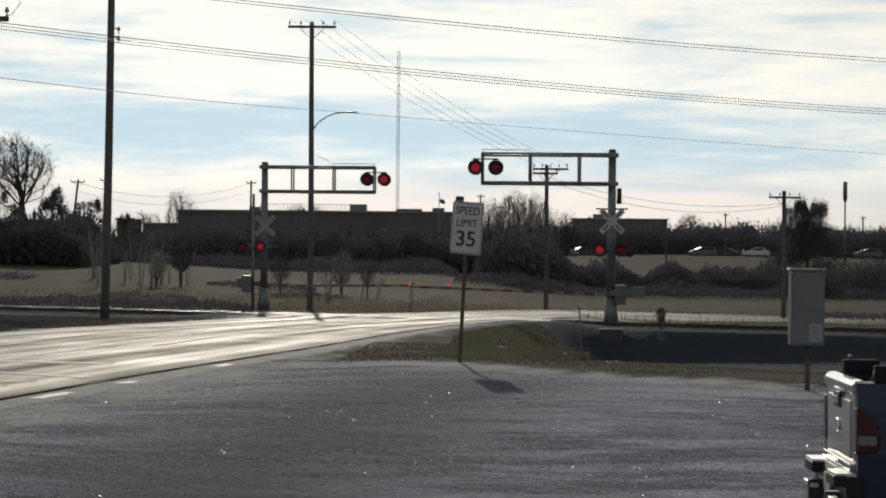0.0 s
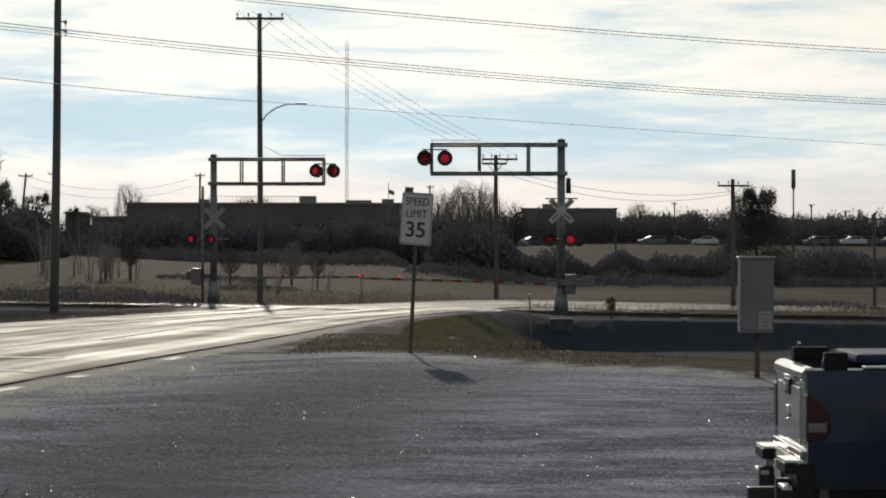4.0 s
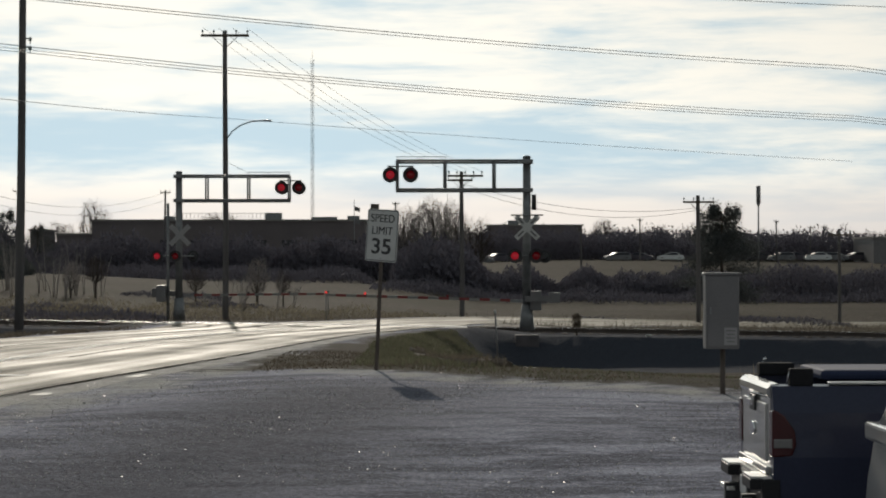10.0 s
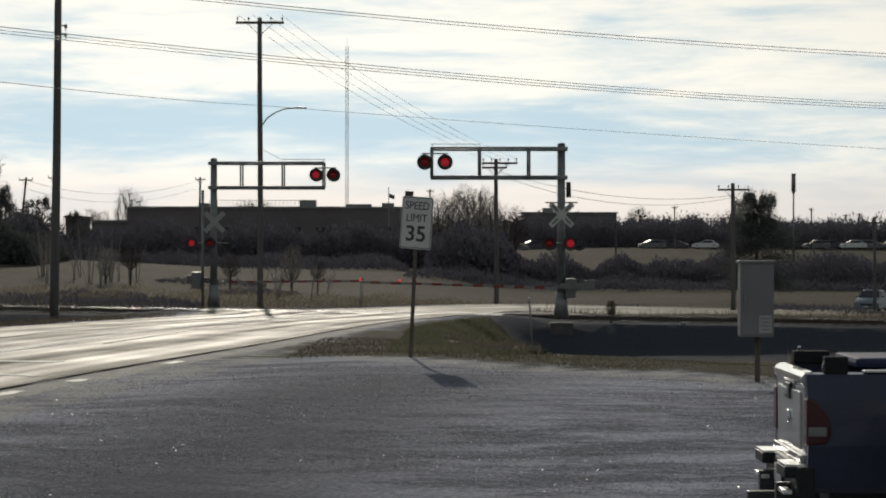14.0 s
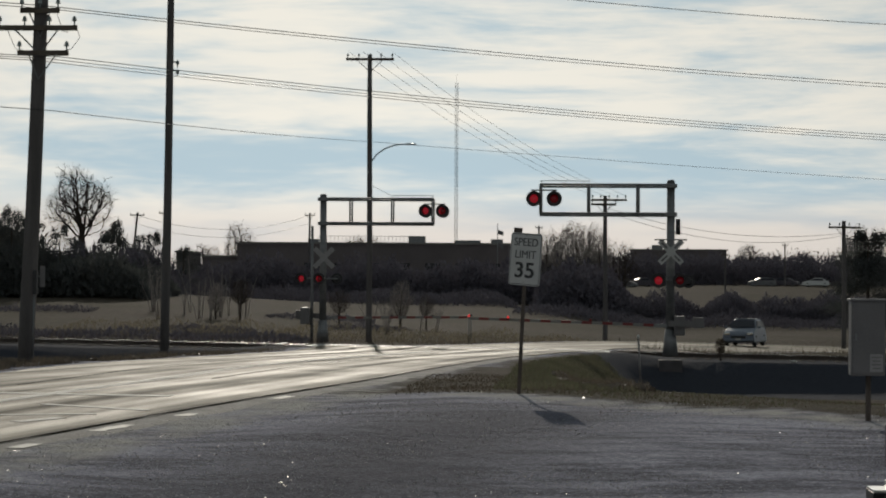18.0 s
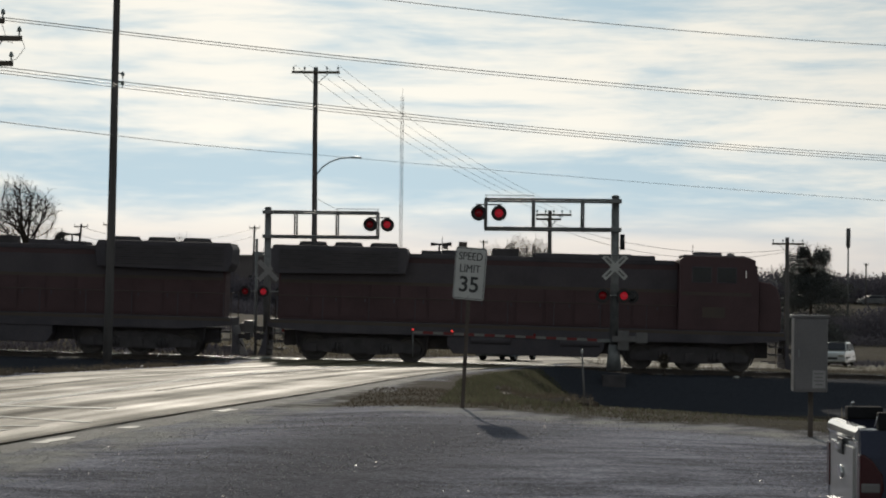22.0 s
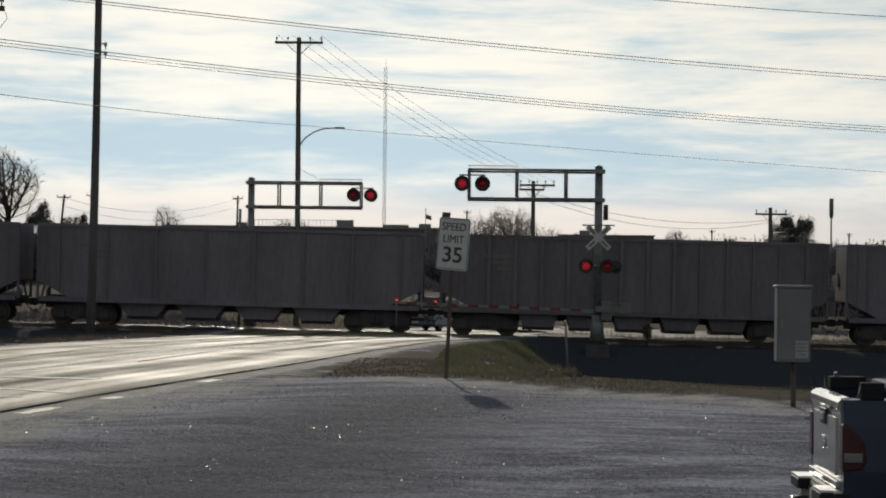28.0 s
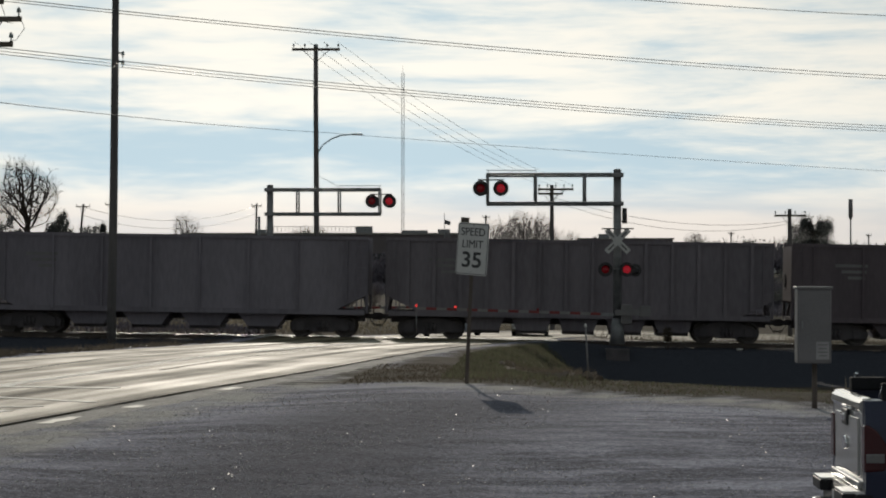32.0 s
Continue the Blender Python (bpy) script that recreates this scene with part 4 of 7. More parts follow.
def build_signal(base, sgn, ny, arm_len, label, lit):
    """A cantilever crossing signal. sgn: the way in x of its arm; ny: the way in y that its face looks."""
    x, y, z = base
    ob = thing("crossing_signal", base, label, "crossing signal", "crossing signals")
    bm = B()
    box(bm, (0, 0, -0.42), (0.9, 0.9, 0.7))
    part("foundation", bm, M_TRUCK, ob, bevel=0.03)
    bm = rod(B(), (0, 0, 0.1), (0, 0, 1.1), 0.30, 0.20, 14)
    part("mast_base", bm, M_GALV, ob)
    mast = part("mast", rod(B(), (0, 0, 1.05), (0, 0, 6.78), 0.165, 0.15, 14), M_GALV, ob)
    part("cap", rod(B(), (0, 0, 6.78), (0, 0, 6.86), 0.18, 0.10, 14), M_GALV, mast)
    for zz in (6.62, 5.52):
        part("collar", box(B(), (0, 0, zz), (0.46, 0.66, 0.16)), M_GALV, ob, bevel=0.02)
    # lattice arm of four chords
    for zz in (6.66, 5.55):
        for dy in (-0.28, 0.28):
            part("chord", rod(B(), (0, dy, zz - (0.0 if dy < 0 else 0.07)), (sgn * arm_len, dy, zz - (0.0 if dy < 0 else 0.07)), 0.045, None, 8), M_GALV, ob)
    for k in (0.245, 0.62, 0.985):
        for dy in (-0.28, 0.28):
            part("upright", rod(B(), (sgn * (arm_len * k + (0.06 if dy > 0 else 0)), dy, 5.52), (sgn * (arm_len * k + (0.06 if dy > 0 else 0)), dy, 6.66), 0.04, None, 7), M_GALV, ob)
        for zz in (6.63, 5.52):
            part("tie", rod(B(), (sgn * arm_len * k, -0.28, zz), (sgn * arm_len * k, 0.28, zz), 0.03, None, 6), M_GALV, ob)
    part("handrail", rod(B(), (sgn * arm_len * 0.62, 0.3, 6.82), (sgn * arm_len, 0.3, 6.82), 0.014, None, 5), M_ALU, ob)
    for k in (0.62, 0.8, 0.985):
        part("rail_post", rod(B(), (sgn * arm_len * k, 0.3, 6.6), (sgn * arm_len * k, 0.3, 6.82), 0.012, None, 5), M_ALU, ob)
    # lamps at the arm's end
    xe = sgn * arm_len + (0.17 if ny < 0 else 0.0)
    part("lamp_bar", rod(B(), (xe - 0.5, -0.3 * -ny, 6.43), (xe + 0.5, -0.3 * -ny, 6.43), 0.03, None, 7), M_GALV, ob)
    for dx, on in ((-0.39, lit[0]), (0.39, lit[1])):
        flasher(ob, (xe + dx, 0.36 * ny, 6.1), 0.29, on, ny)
        part("lamp_drop", rod(B(), (xe + dx, 0.3 * ny, 6.43), (xe + dx, 0.3 * ny, 6.15), 0.025, None, 6), M_GALV, ob)
    return ob


def gate_arm(parent, x0, y0, z0, length, sgn, drop, label, lamps, start, face=-1):
    """A striped barrier arm with its lamps and counterweights. lamps: share of the length and whether it glows."""
    arm = part("gate_arm", box(B(), (sgn * start, y0, z0), (0.5, 0.07, 0.12)), M_GALV, parent, label)
    pitch = 0.395
    n = int(length / pitch)
    slope = drop / length
    me_w, me_r = (mesh_of("stripe", box(B(), (0, 0, 0), (pitch - 0.005, d, 0.10)), mat) for d, mat in ((0.028, M_DULL_WHITE), (0.03, M_RED)))
    for i in range(n):
        s = start + 0.25 + pitch * (i + 0.5)
        part("stripe", me_w if i % 2 else me_r, None, arm, m=pose(sgn * s, y0, z0 + slope * s, 0, -math.degrees(math.atan(slope)) * sgn, 0))
    for k, lit in lamps:
        s = start + 0.25 + length * k
        bm = box(B(), (sgn * s, y0, z0 + slope * s + 0.09), (0.10, 0.10, 0.08))
        case = part("lamp_case", bm, M_BLACK, arm)
        bm = rod(B(), (sgn * s, y0 + face * 0.05, z0 + slope * s + 0.10), (sgn * s, y0 + face * 0.08, z0 + slope * s + 0.10), 0.042, None, 12)
        part("gate_lamp", bm, M_GATE_LAMP if lit else M_LENS, arm, "small red gate lamp")
    tip = start + 0.25 + length * 0.985
    part("tip_rest", rod(B(), (sgn * tip, y0, z0 + slope * tip), (sgn * tip, y0, z0 + slope * tip - 0.95), 0.022, None, 6), M_GALV, arm, "thin rest hanging from the arm's tip")
    for dy in (-0.16, 0.16):
        part("counterweight_arm", box(B(), (-sgn * 0.55, y0 + dy, z0 + 0.08), (1.3, 0.03, 0.22)), M_CABINET, arm)
        part("counterweight", box(B(), (-sgn * 1.05, y0 + dy, z0 + 0.12), (0.42, 0.06, 0.40)), M_CABINET, arm, bevel=0.015)
    return arm


def build_crossing():
    # near side of the track
    base = (4.5, 96.0, -0.56)
    ob = build_signal(base, -1, -1, 5.05, "grey cantilever crossing signal with red flashers, crossbuck and lowered striped gate", NEAR_BEAT[::-1])
    crossbuck(ob, (0, -0.22, 4.08), -1)
    part("lamp_bar", rod(B(), (-0.62, -0.24, 4.55), (0.62, -0.24, 4.55), 0.03, None, 7), M_GALV, ob)
    part("lamp_bar", rod(B(), (-0.62, -0.2, 2.98), (0.62, -0.2, 2.98), 0.035, None, 7), M_GALV, ob)
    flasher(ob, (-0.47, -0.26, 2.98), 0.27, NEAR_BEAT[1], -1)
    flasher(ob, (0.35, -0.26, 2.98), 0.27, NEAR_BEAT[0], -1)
    flasher(ob, (0.70, 0.20, 2.95), 0.24, None, 1)
    part("gate_machine", box(B(), (0.34, -0.05, 1.25), (0.42, 0.55, 0.75)), M_CABINET, ob, "grey gate mechanism box", bevel=0.03)
    gate_arm(ob, 0, -0.35, 1.25, 7.2, -1, 0.22, "red and white striped barrier arm, lowered", ((0.985, True), (0.776, True), (0.336, False)), 0.4)
    part("bell", rod(B(), (0.28, 0, 4.75), (0.28, 0, 5.35), 0.10, 0.09, 10), M_BLACK, ob, "dark warning bell case")
    # far side of the track
    base = (-10.5, 113.0, -0.56)
    ob = build_signal(base, 1, 1, 5.05, "grey cantilever crossing signal standing beyond the track, facing away", (None, None))
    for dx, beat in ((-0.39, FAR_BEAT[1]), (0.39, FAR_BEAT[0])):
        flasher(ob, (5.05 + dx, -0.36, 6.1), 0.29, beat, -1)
    part("side_mast", rod(B(), (-0.5, 0, 0), (-0.5, 0, 5.4), 0.07, 0.06, 10), M_GALV, ob)
    crossbuck(ob, (0.05, -0.2, 3.95), -1, True)
    part("lamp_bar", rod(B(), (-1.1, -0.2, 3.0), (0.7, -0.2, 3.0), 0.035, None, 7), M_GALV, ob)
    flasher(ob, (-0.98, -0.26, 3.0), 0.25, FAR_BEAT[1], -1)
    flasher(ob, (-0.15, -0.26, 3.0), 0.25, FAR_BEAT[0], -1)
    flasher(ob, (0.62, 0.2, 3.0), 0.25, None, 1)
    part("gate_machine", box(B(), (-0.8, 0, 1.3), (0.42, 0.55, 0.75)), M_CABINET, ob, "grey gate mechanism box", bevel=0.03)
    gate_arm(ob, 0, 0.4, 1.22, 6.2, 1, 0.05, "red and white striped barrier arm, lowered", ((0.985, False), (0.7, False), (0.4, False)), 0.4, 1)


# ---------------------------------------------------------------- roadside things


def text_mesh(body, size, material, parent, m, bold=0.0, name="lettering"):
    cu = bpy.data.curves.new(name, "FONT")
    cu.body, cu.size, cu.align_x, cu.align_y, cu.extrude = body, size, "CENTER", "CENTER", 0.002
    cu.offset = bold
    tmp = bpy.data.objects.new(name, cu)
    me = bpy.data.meshes.new_from_object(tmp)
    bpy.data.objects.remove(tmp)
    me.materials.append(material)
    return part(name, me, None, parent, m=m)


def build_speed_sign():
    z0 = land(-0.5, 36.4)
    ob = thing("speed_limit_sign", (-0.5, 36.4, z0), "white speed limit sign on a leaning steel post", "road sign")
    lean = 2.6
    top = pose(0, 0, 0, 0, lean, 0)
    bm = B()
    prism(bm, [(-0.02, -0.3), (0.02, -0.3), (0.02, 2.36), (-0.02, 2.36)], -0.012, -0.004, top)
    for s in (-1, 1):
        prism(bm, [(s * 0.02, -0.3), (s * 0.028, -0.3), (s * 0.028, 2.36), (s * 0.02, 2.36)], -0.012, 0.03, top)
    part("post", bm, M_RUST_POST, ob, "dark steel channel post")
    face = top @ Matrix.Translation((0.0, -0.065, 1.98)) @ pose(0, 0, 0, 0, 1.6, -41)
    w, h = 0.61, 0.765

    def rounded(a, b, r, y0, y1):
        pts = []
        for cx, cz, st in ((a - r, b - r, 0), (-a + r, b - r, 90), (-a + r, -b + r, 180), (a - r, -b + r, 270)):
            for k in range(6):
                t = radians(st + 18 * k)
                pts.append((cx + r * math.cos(t), cz + r * math.sin(t)))
        return prism(B(), pts, y0, y1)

    plate = part("plate", rounded(w / 2, h / 2, 0.04, -0.004, 0.0), M_WHITE, ob, "white reflective plate", m=face)
    rim = rounded(w / 2 - 0.012, h / 2 - 0.012, 0.03, -0.0055, -0.0045)
    part("border", rim, M_BLACK, plate)
    part("inner_field", rounded(w / 2 - 0.022, h / 2 - 0.022, 0.024, -0.0065, -0.0052), M_WHITE, plate)
    for body, size, z, wide, bold in (("SPEED", 0.165, 0.245, 1.06, 0.0), ("LIMIT", 0.165, 0.065, 1.06, 0.0), ("35", 0.315, -0.17, 1.30, 0.005)):
        text_mesh(body, size, M_BLACK, plate, Matrix.Translation((0, -0.009, z)) @ pose(0, 0, 0, 90, 0, 0) @ Matrix.Diagonal((wide, 1, 1, 1)), bold)
    part("bracket", box(B(), (-0.20, 0.02, 0.40), (0.15, 0.02, 0.11)), M_RUST_POST, plate, "dark bracket behind the plate's corner")
    part("bolt", rod(B(), (0, -0.006, 0.345), (0, -0.014, 0.345), 0.010, None, 8), M_GALV, plate)
    part("bolt", rod(B(), (0, -0.006, -0.335), (0, -0.014, -0.335), 0.010, None, 8), M_GALV, plate)
    return ob


def build_cabinet():
    d = 31.0
    x, z0 = 3.88, land(3.88, 31.0)
    ob = thing("utility_cabinet", (x, d, z0), "tall grey metal utility cabinet mounted on a steel post", "cabinet")
    part("post", rod(B(), (0.02, 0, -0.3), (0.02, 0, 0.6), 0.035, None, 10), M_RUST_POST, ob)
    part("body", box(B(), (0, 0, 1.0), (0.42, 0.3, 0.92)), M_CABINET, ob, bevel=0.02)
    part("lid", box(B(), (0, 0, 1.475), (0.46, 0.34, 0.035)), M_CABINET, ob, "sunlit sloping lid", bevel=0.01)
    part("door", box(B(), (0, -0.156, 1.0), (0.37, 0.012, 0.84)), M_CABINET, ob)
    part("latch", box(B(), (-0.15, -0.17, 1.02), (0.02, 0.02, 0.09)), M_GALV, ob)
    tag = part("notice", box(B(), (0.1, -0.166, 0.70), (0.16, 0.006, 0.22)), M_NOTICE, ob, "weathered pale notice with rows of small print")
    bm = B()
    for k in range(4):
        box(bm, (0.1, -0.171, 0.77 - 0.045 * k), (0.12 - 0.025 * (k % 2), 0.004, 0.012))
    part("print_bar", bm, M_CABINET, tag)
    # slender stake further on
    zz = land(1.43, 40.3)
    s = thing("marker_stake", (1.43, 40.3, zz), "thin pale plastic marker stake leaning in the grass", "marker post")
    part("stake", rod(B(), (0, 0, -0.1), (-0.055, 0, 0.88), 0.017, 0.014, 7), M_CABINET, s)
    part("cap", rod(B(), (-0.055, 0, 0.86), (-0.058, 0, 0.92), 0.024, 0.018, 7), M_WHITE, s)


build_poles()
build_wires()
build_crossing()
build_speed_sign()
build_cabinet()

# ---------------------------------------------------------------- trees and brush


def bare_tree_meshes(seed, fork, middle, wide, tall, points=620, twig=None):
    """A leafless tree 10 m high that grows towards points spread through its crown: an ellipsoid round the height middle."""
    rs = np.random.RandomState(seed)
    aim_at = []
    while len(aim_at) < points:
        q = rs.uniform(-1, 1, 3)
        d = np.linalg.norm(q)
        lumpy = 0.84 + 0.32 * noise.noise((q[0] * 1.7, q[1] * 1.7, q[2] * 1.7 + seed))
        if 0.15 < d < lumpy and q[2] > -0.9:
            aim_at.append((q[0] * wide, q[1] * wide, middle + q[2] * tall))
    aim_at = np.array(aim_at)
    step, reach, near_by = 0.22, 3.2, 0.34
    bend = rs.normal(0, 0.05, 2)
    nodes = [np.array((bend[0] * math.sin(z * 0.9), bend[1] * math.sin(z * 0.7), z)) for z in np.arange(-0.3, fork, step)]
    parent = list(range(-1, len(nodes) - 1))
    dist = np.full(len(aim_at), 1e9)
    near = np.zeros(len(aim_at), dtype=int)
    alive = np.ones(len(aim_at), dtype=bool)
    fresh = list(range(len(nodes)))
    for _ in range(90):
        for i in fresh:
            d = np.linalg.norm(aim_at - nodes[i], axis=1)
            closer = d < dist
            dist[closer], near[closer] = d[closer], i
        alive &= dist > near_by
        fresh = []
        active = alive & (dist < reach)
        if not active.any():
            break
        for i in np.unique(near[active]):
            pull = aim_at[active & (near == i)] - nodes[i]
            d = (pull / np.linalg.norm(pull, axis=1)[:, None]).sum(axis=0)
            d = d / (np.linalg.norm(d) + 1e-6) + rs.normal(0, 0.16, 3) + (0, 0, 0.10)
            q = nodes[i] + step * d / np.linalg.norm(d)
            fresh.append(len(nodes))
            nodes.append(q)
            parent.append(int(i))
    # fine twigs at the ends and along the thin limbs
    for i in range(len(nodes)):
        if nodes[i][2] > fork + 0.8:
            for _ in range(1 + (i % 2)):
                d = rs.normal(0, 0.8, 3) + (0, 0, 0.5) + 0.9 * (nodes[i] - nodes[parent[i]]) / step
                d = d / np.linalg.norm(d)
                reach = rs.uniform(0.25, 0.6)
                nodes.append(nodes[i] + reach * d)
                parent.append(i)
                fork_at = len(nodes) - 1
                for _ in range(2):
                    e = d + rs.normal(0, 0.5, 3)
                    nodes.append(nodes[fork_at] + 0.6 * reach * e / np.linalg.norm(e))
                    parent.append(fork_at)
    area = np.zeros(len(nodes))
    for i in range(len(nodes) - 1, 0, -1):
        area[i] = max(area[i], 0.0078 ** 2.25)
        area[parent[i]] += area[i]
    area[0] = max(area[0], area[1])
    radius = area ** (1 / 2.25)
    out = {"trunk": ([], []), "crown": ([], [])}
    for i in range(1, len(nodes)):
        a, b = nodes[parent[i]], nodes[i]
        w = (b - a) / (np.linalg.norm(b - a) + 1e-9)
        u = np.cross(w, (0.3, 0.9, 0.2))
        u = u / (np.linalg.norm(u) + 1e-9)
        v = np.cross(w, u)
        thick = radius[i] > 0.07
        co, fa = out["trunk" if thick else "crown"]
        n = 7 if thick else 4 if radius[i] > 0.02 else 3
        k = len(co)
        ra = min(radius[parent[i]], radius[i] * 1.25)
        for p, r in ((a, ra), (b, radius[i])):
            co += [tuple(p + r * (math.cos(2 * math.pi * j / n) * u + math.sin(2 * math.pi * j / n) * v)) for j in range(n)]
        fa += [(k + j, k + (j + 1) % n, k + n + (j + 1) % n, k + n + j) for j in range(n)]
    made = []
    for name, mat in (("trunk", M_BARK), ("crown", twig or M_TWIG)):
        me = bpy.data.meshes.new(name)
        me.from_pydata(out[name][0], [], out[name][1])
        me.shade_smooth()
        me.materials.append(mat)
        made.append(me)
    return made


def bare_tree(me, p, size, turn, label, group):
    ob = thing("bare_tree", Matrix.Translation(p) @ pose(0, 0, 0, 0, 0, turn), label, "tree", group)
    for name, m in zip(("trunk", "crown"), me):
        c = part(name, m, None, ob)
        c.scale = (size, size, size)
    return ob


def sprays(rnd, n, place, size, lean=0.6):
    """Vertices and triangles of n narrow sprays at places that place() draws."""
    co, fa = [], []
    for _ in range(n):
        p, s = place(rnd)
        s *= size
        d = Vector((rnd.gauss(0, lean), rnd.gauss(0, lean), 1.0 if rnd.random() < 0.8 else -0.2)).normalized()
        w = Vector((rnd.gauss(0, 1), rnd.gauss(0, 1), rnd.gauss(0, 0.4)))
        w = (w - d * w.dot(d)).normalized() * s * rnd.uniform(0.12, 0.30)
        k = len(co)
        co += [tuple(p - w), tuple(p + w), tuple(p + d * s)]
        fa.append((k, k + 1, k + 2))
    return co, fa


def conifer(seed, p, height, radius, label, group, blunt=0.0, n=4200, spray=1.0, domed=False):
    """A trunk and a crown of needle sprays in uneven tiers. blunt: how rounded the crown is."""
    rnd = random.Random(seed)
    ob = thing("evergreen_tree", p, label, "tree", group)
    part("trunk", rod(B(), (0, 0, -0.3), (0, 0, height * 0.9), height * 0.018 + 0.05, 0.02, 7), M_BARK, ob)
    lobes = [(rnd.uniform(0, 6.28), rnd.uniform(0.12, 0.95), rnd.uniform(0.6, 1.15)) for _ in range(46)]
    co, fa = [], []

    def place(r):
        a, h, k = r.choice(lobes)
        cone = math.sin(math.pi * min(1.0, 0.30 + 0.66 * h)) ** 0.8 if domed else (1 - h) ** (0.8 - 0.45 * blunt)
        reach = radius * cone * k
        t = r.uniform(0.05, 1.0) ** 0.6
        c = Vector((math.cos(a + r.gauss(0, 0.25)) * reach * t, math.sin(a + r.gauss(0, 0.25)) * reach * t, height * (0.06 + 0.92 * h) + r.gauss(0, 0.03 * height) - 0.1 * reach * t))
        return c, r.uniform(0.5, 1.2)

    co, fa = sprays(rnd, n, place, 0.07 * spray * height ** 0.85, 1.3)
    me = bpy.data.meshes.new("crown")
    me.from_pydata(co, [], fa)
    me.materials.append(M_NEEDLE)
    part("crown", me, None, ob)
    return ob


def thicket(name, label, x0, x1, y0, y1, top, n, size, material, seed, base=None, group=""):
    """Leafless scrub as one mass of sprays; top(x) is its uneven height over the ground."""
    def place(r):
        x, y = r.uniform(x0, x1), r.uniform(y0, y1)
        z0 = land(x, y)
        h = min(1.0, (x - x0 + 0.2) / 2.6, (x1 - x + 0.2) / 2.6) ** 0.6 * top(x) * (0.75 + 0.5 * noise.noise((x * 0.35, y * 0.2, seed)) + 0.25 * noise.noise((x * 1.3, y * 0.7, seed)))
        return Vector((x, y, z0 + h * r.uniform(0.0, 1.0) ** 0.8)), r.uniform(0.5, 1.2)

    co, fa = sprays(random.Random(seed), n, place, size, 0.45)
    me = bpy.data.meshes.new(name)
    me.from_pydata(co, [], fa)
    me.materials.append(material)
    return tagged(new(name, me), label, "scrub", kind="stuff")


def build_trees():
    kinds = [bare_tree_meshes(3, 3.0, 6.5, 3.6, 3.6, 1000), bare_tree_meshes(11, 3.0, 6.4, 2.7, 3.6, 700), bare_tree_meshes(23, 2.8, 6.2, 3.4, 3.8, 700),
             bare_tree_meshes(31, 1.2, 5.7, 3.2, 4.3, 900, M_PALE_TWIG), bare_tree_meshes(41, 4.4, 7.0, 3.3, 3.1, 1300)]
    for i, (x, y, top, k, turn) in enumerate(((-62.8, 243, 19.6, 0, 40), (-48.2, 252, 13.9, 4, 100), (2.6, 300, 10.4, 3, 70), (5.7, 300, 9.2, 3, 150),
                                               (-0.6, 301, 9.1, 3, 220), (4.0, 302, 9.9, 3, 10), (1.0, 303, 9.6, 3, 300), (-44.5, 350, 10.6, 1, 0), (-49.3, 352, 8.2, 2, 90), (35, 450, 9.8, 0, 10), (-27.5, 345, 8.9, 0, 33),
                                               (-25, 348, 8.6, 1, 120), (8.0, 285, 7.0, 1, 300), (-26.6, 195, 2.3, 3, 0), (-24.9, 197, 2.6, 0, 60), (-12.0, 195, 2.7, 3, 30), (-16.4, 190, 1.9, 2, 0), (-9.6, 188, 1.5, 1, 0))):
        z = land(x, y)
        bare_tree(kinds[k], (x, y, z), (top - z) / 10 * 1.0, turn, "leafless winter tree with dark spreading branches", "bare trees")
    rnd = random.Random(5)
    for i, (x, y, top, r) in enumerate(((-59, 226, 9.6, 3.0), (-56.5, 232, 10.2, 2.8), (-53.8, 228, 9.2, 2.8), (-51.2, 233, 9.8, 2.6), (-48.8, 230, 8.6, 2.6), (-46.4, 232, 7.8, 2.4), (-62, 234, 11, 3.2),
                                        (-65, 230, 10.6, 3.2), (-44.0, 246, 8.4, 1.9), (-41.8, 250, 7.2, 2.2), (-69, 232, 11.5, 3.4), (-45.6, 258, 8.9, 1.6), (-42.4, 262, 7.6, 2.0), (-39.5, 264, 6.2, 2.0))):
        z = land(x, y)
        conifer(50 + i, (x, y, z), top - z, r * 1.7, "dark green evergreen tree at the field's edge", "evergreen row", 0.5, 9000, 0.5)
    z = land(24.9, 200)
    conifer(99, (25.1, 200, z), 7.2 - z, 3.9, "dark ragged evergreen standing alone in the field", "", 1.0, 44000, 0.36, True)
    thicket("woodland", "dense leafless brown woodland scrub before the building", -82, -38, 238, 262, lambda x: 4.6, 40000, 0.6, M_BRUSH, 1)
    thicket("woodland", "dense leafless brown woodland scrub before the building", -44, 10, 284, 300, lambda x: 4.9 + 0.7 * math.sin(x * 0.5), 70000, 0.5, M_BRUSH, 2)
    thicket("woodland", "dense leafless brown woodland scrub before the building", -2, 8.5, 262, 286, lambda x: 5.6, 14000, 0.65, M_BRUSH, 3)
    thicket("hedge", "dark overgrown hedge across the field", 6, 33, 262, 272, lambda x: 3.1 + 0.5 * math.sin(x * 0.7), 36000, 0.36, M_BRUSH, 4)
    thicket("hedge", "dark overgrown hedge across the field", 29, 62, 255, 268, lambda x: 3.6 + 0.5 * math.sin(x * 0.5), 40000, 0.36, M_BRUSH, 5)
    thicket("treeline", "distant line of bare trees on the horizon", 10, 150, 560, 640, lambda x: 6.6 + 0.8 * math.sin(x * 0.13), 42000, 0.8, M_BRUSH, 6)
    thicket("treeline", "distant line of bare trees on the horizon", -190, 12, 420, 520, lambda x: 4.6 + 0.8 * math.sin(x * 0.1), 36000, 0.9, M_BRUSH, 7)
    thicket("woodland", "dense leafless brown woodland scrub behind the car park", 6, 46, 412, 430, lambda x: 5.4, 52000, 0.45, M_BRUSH, 13)
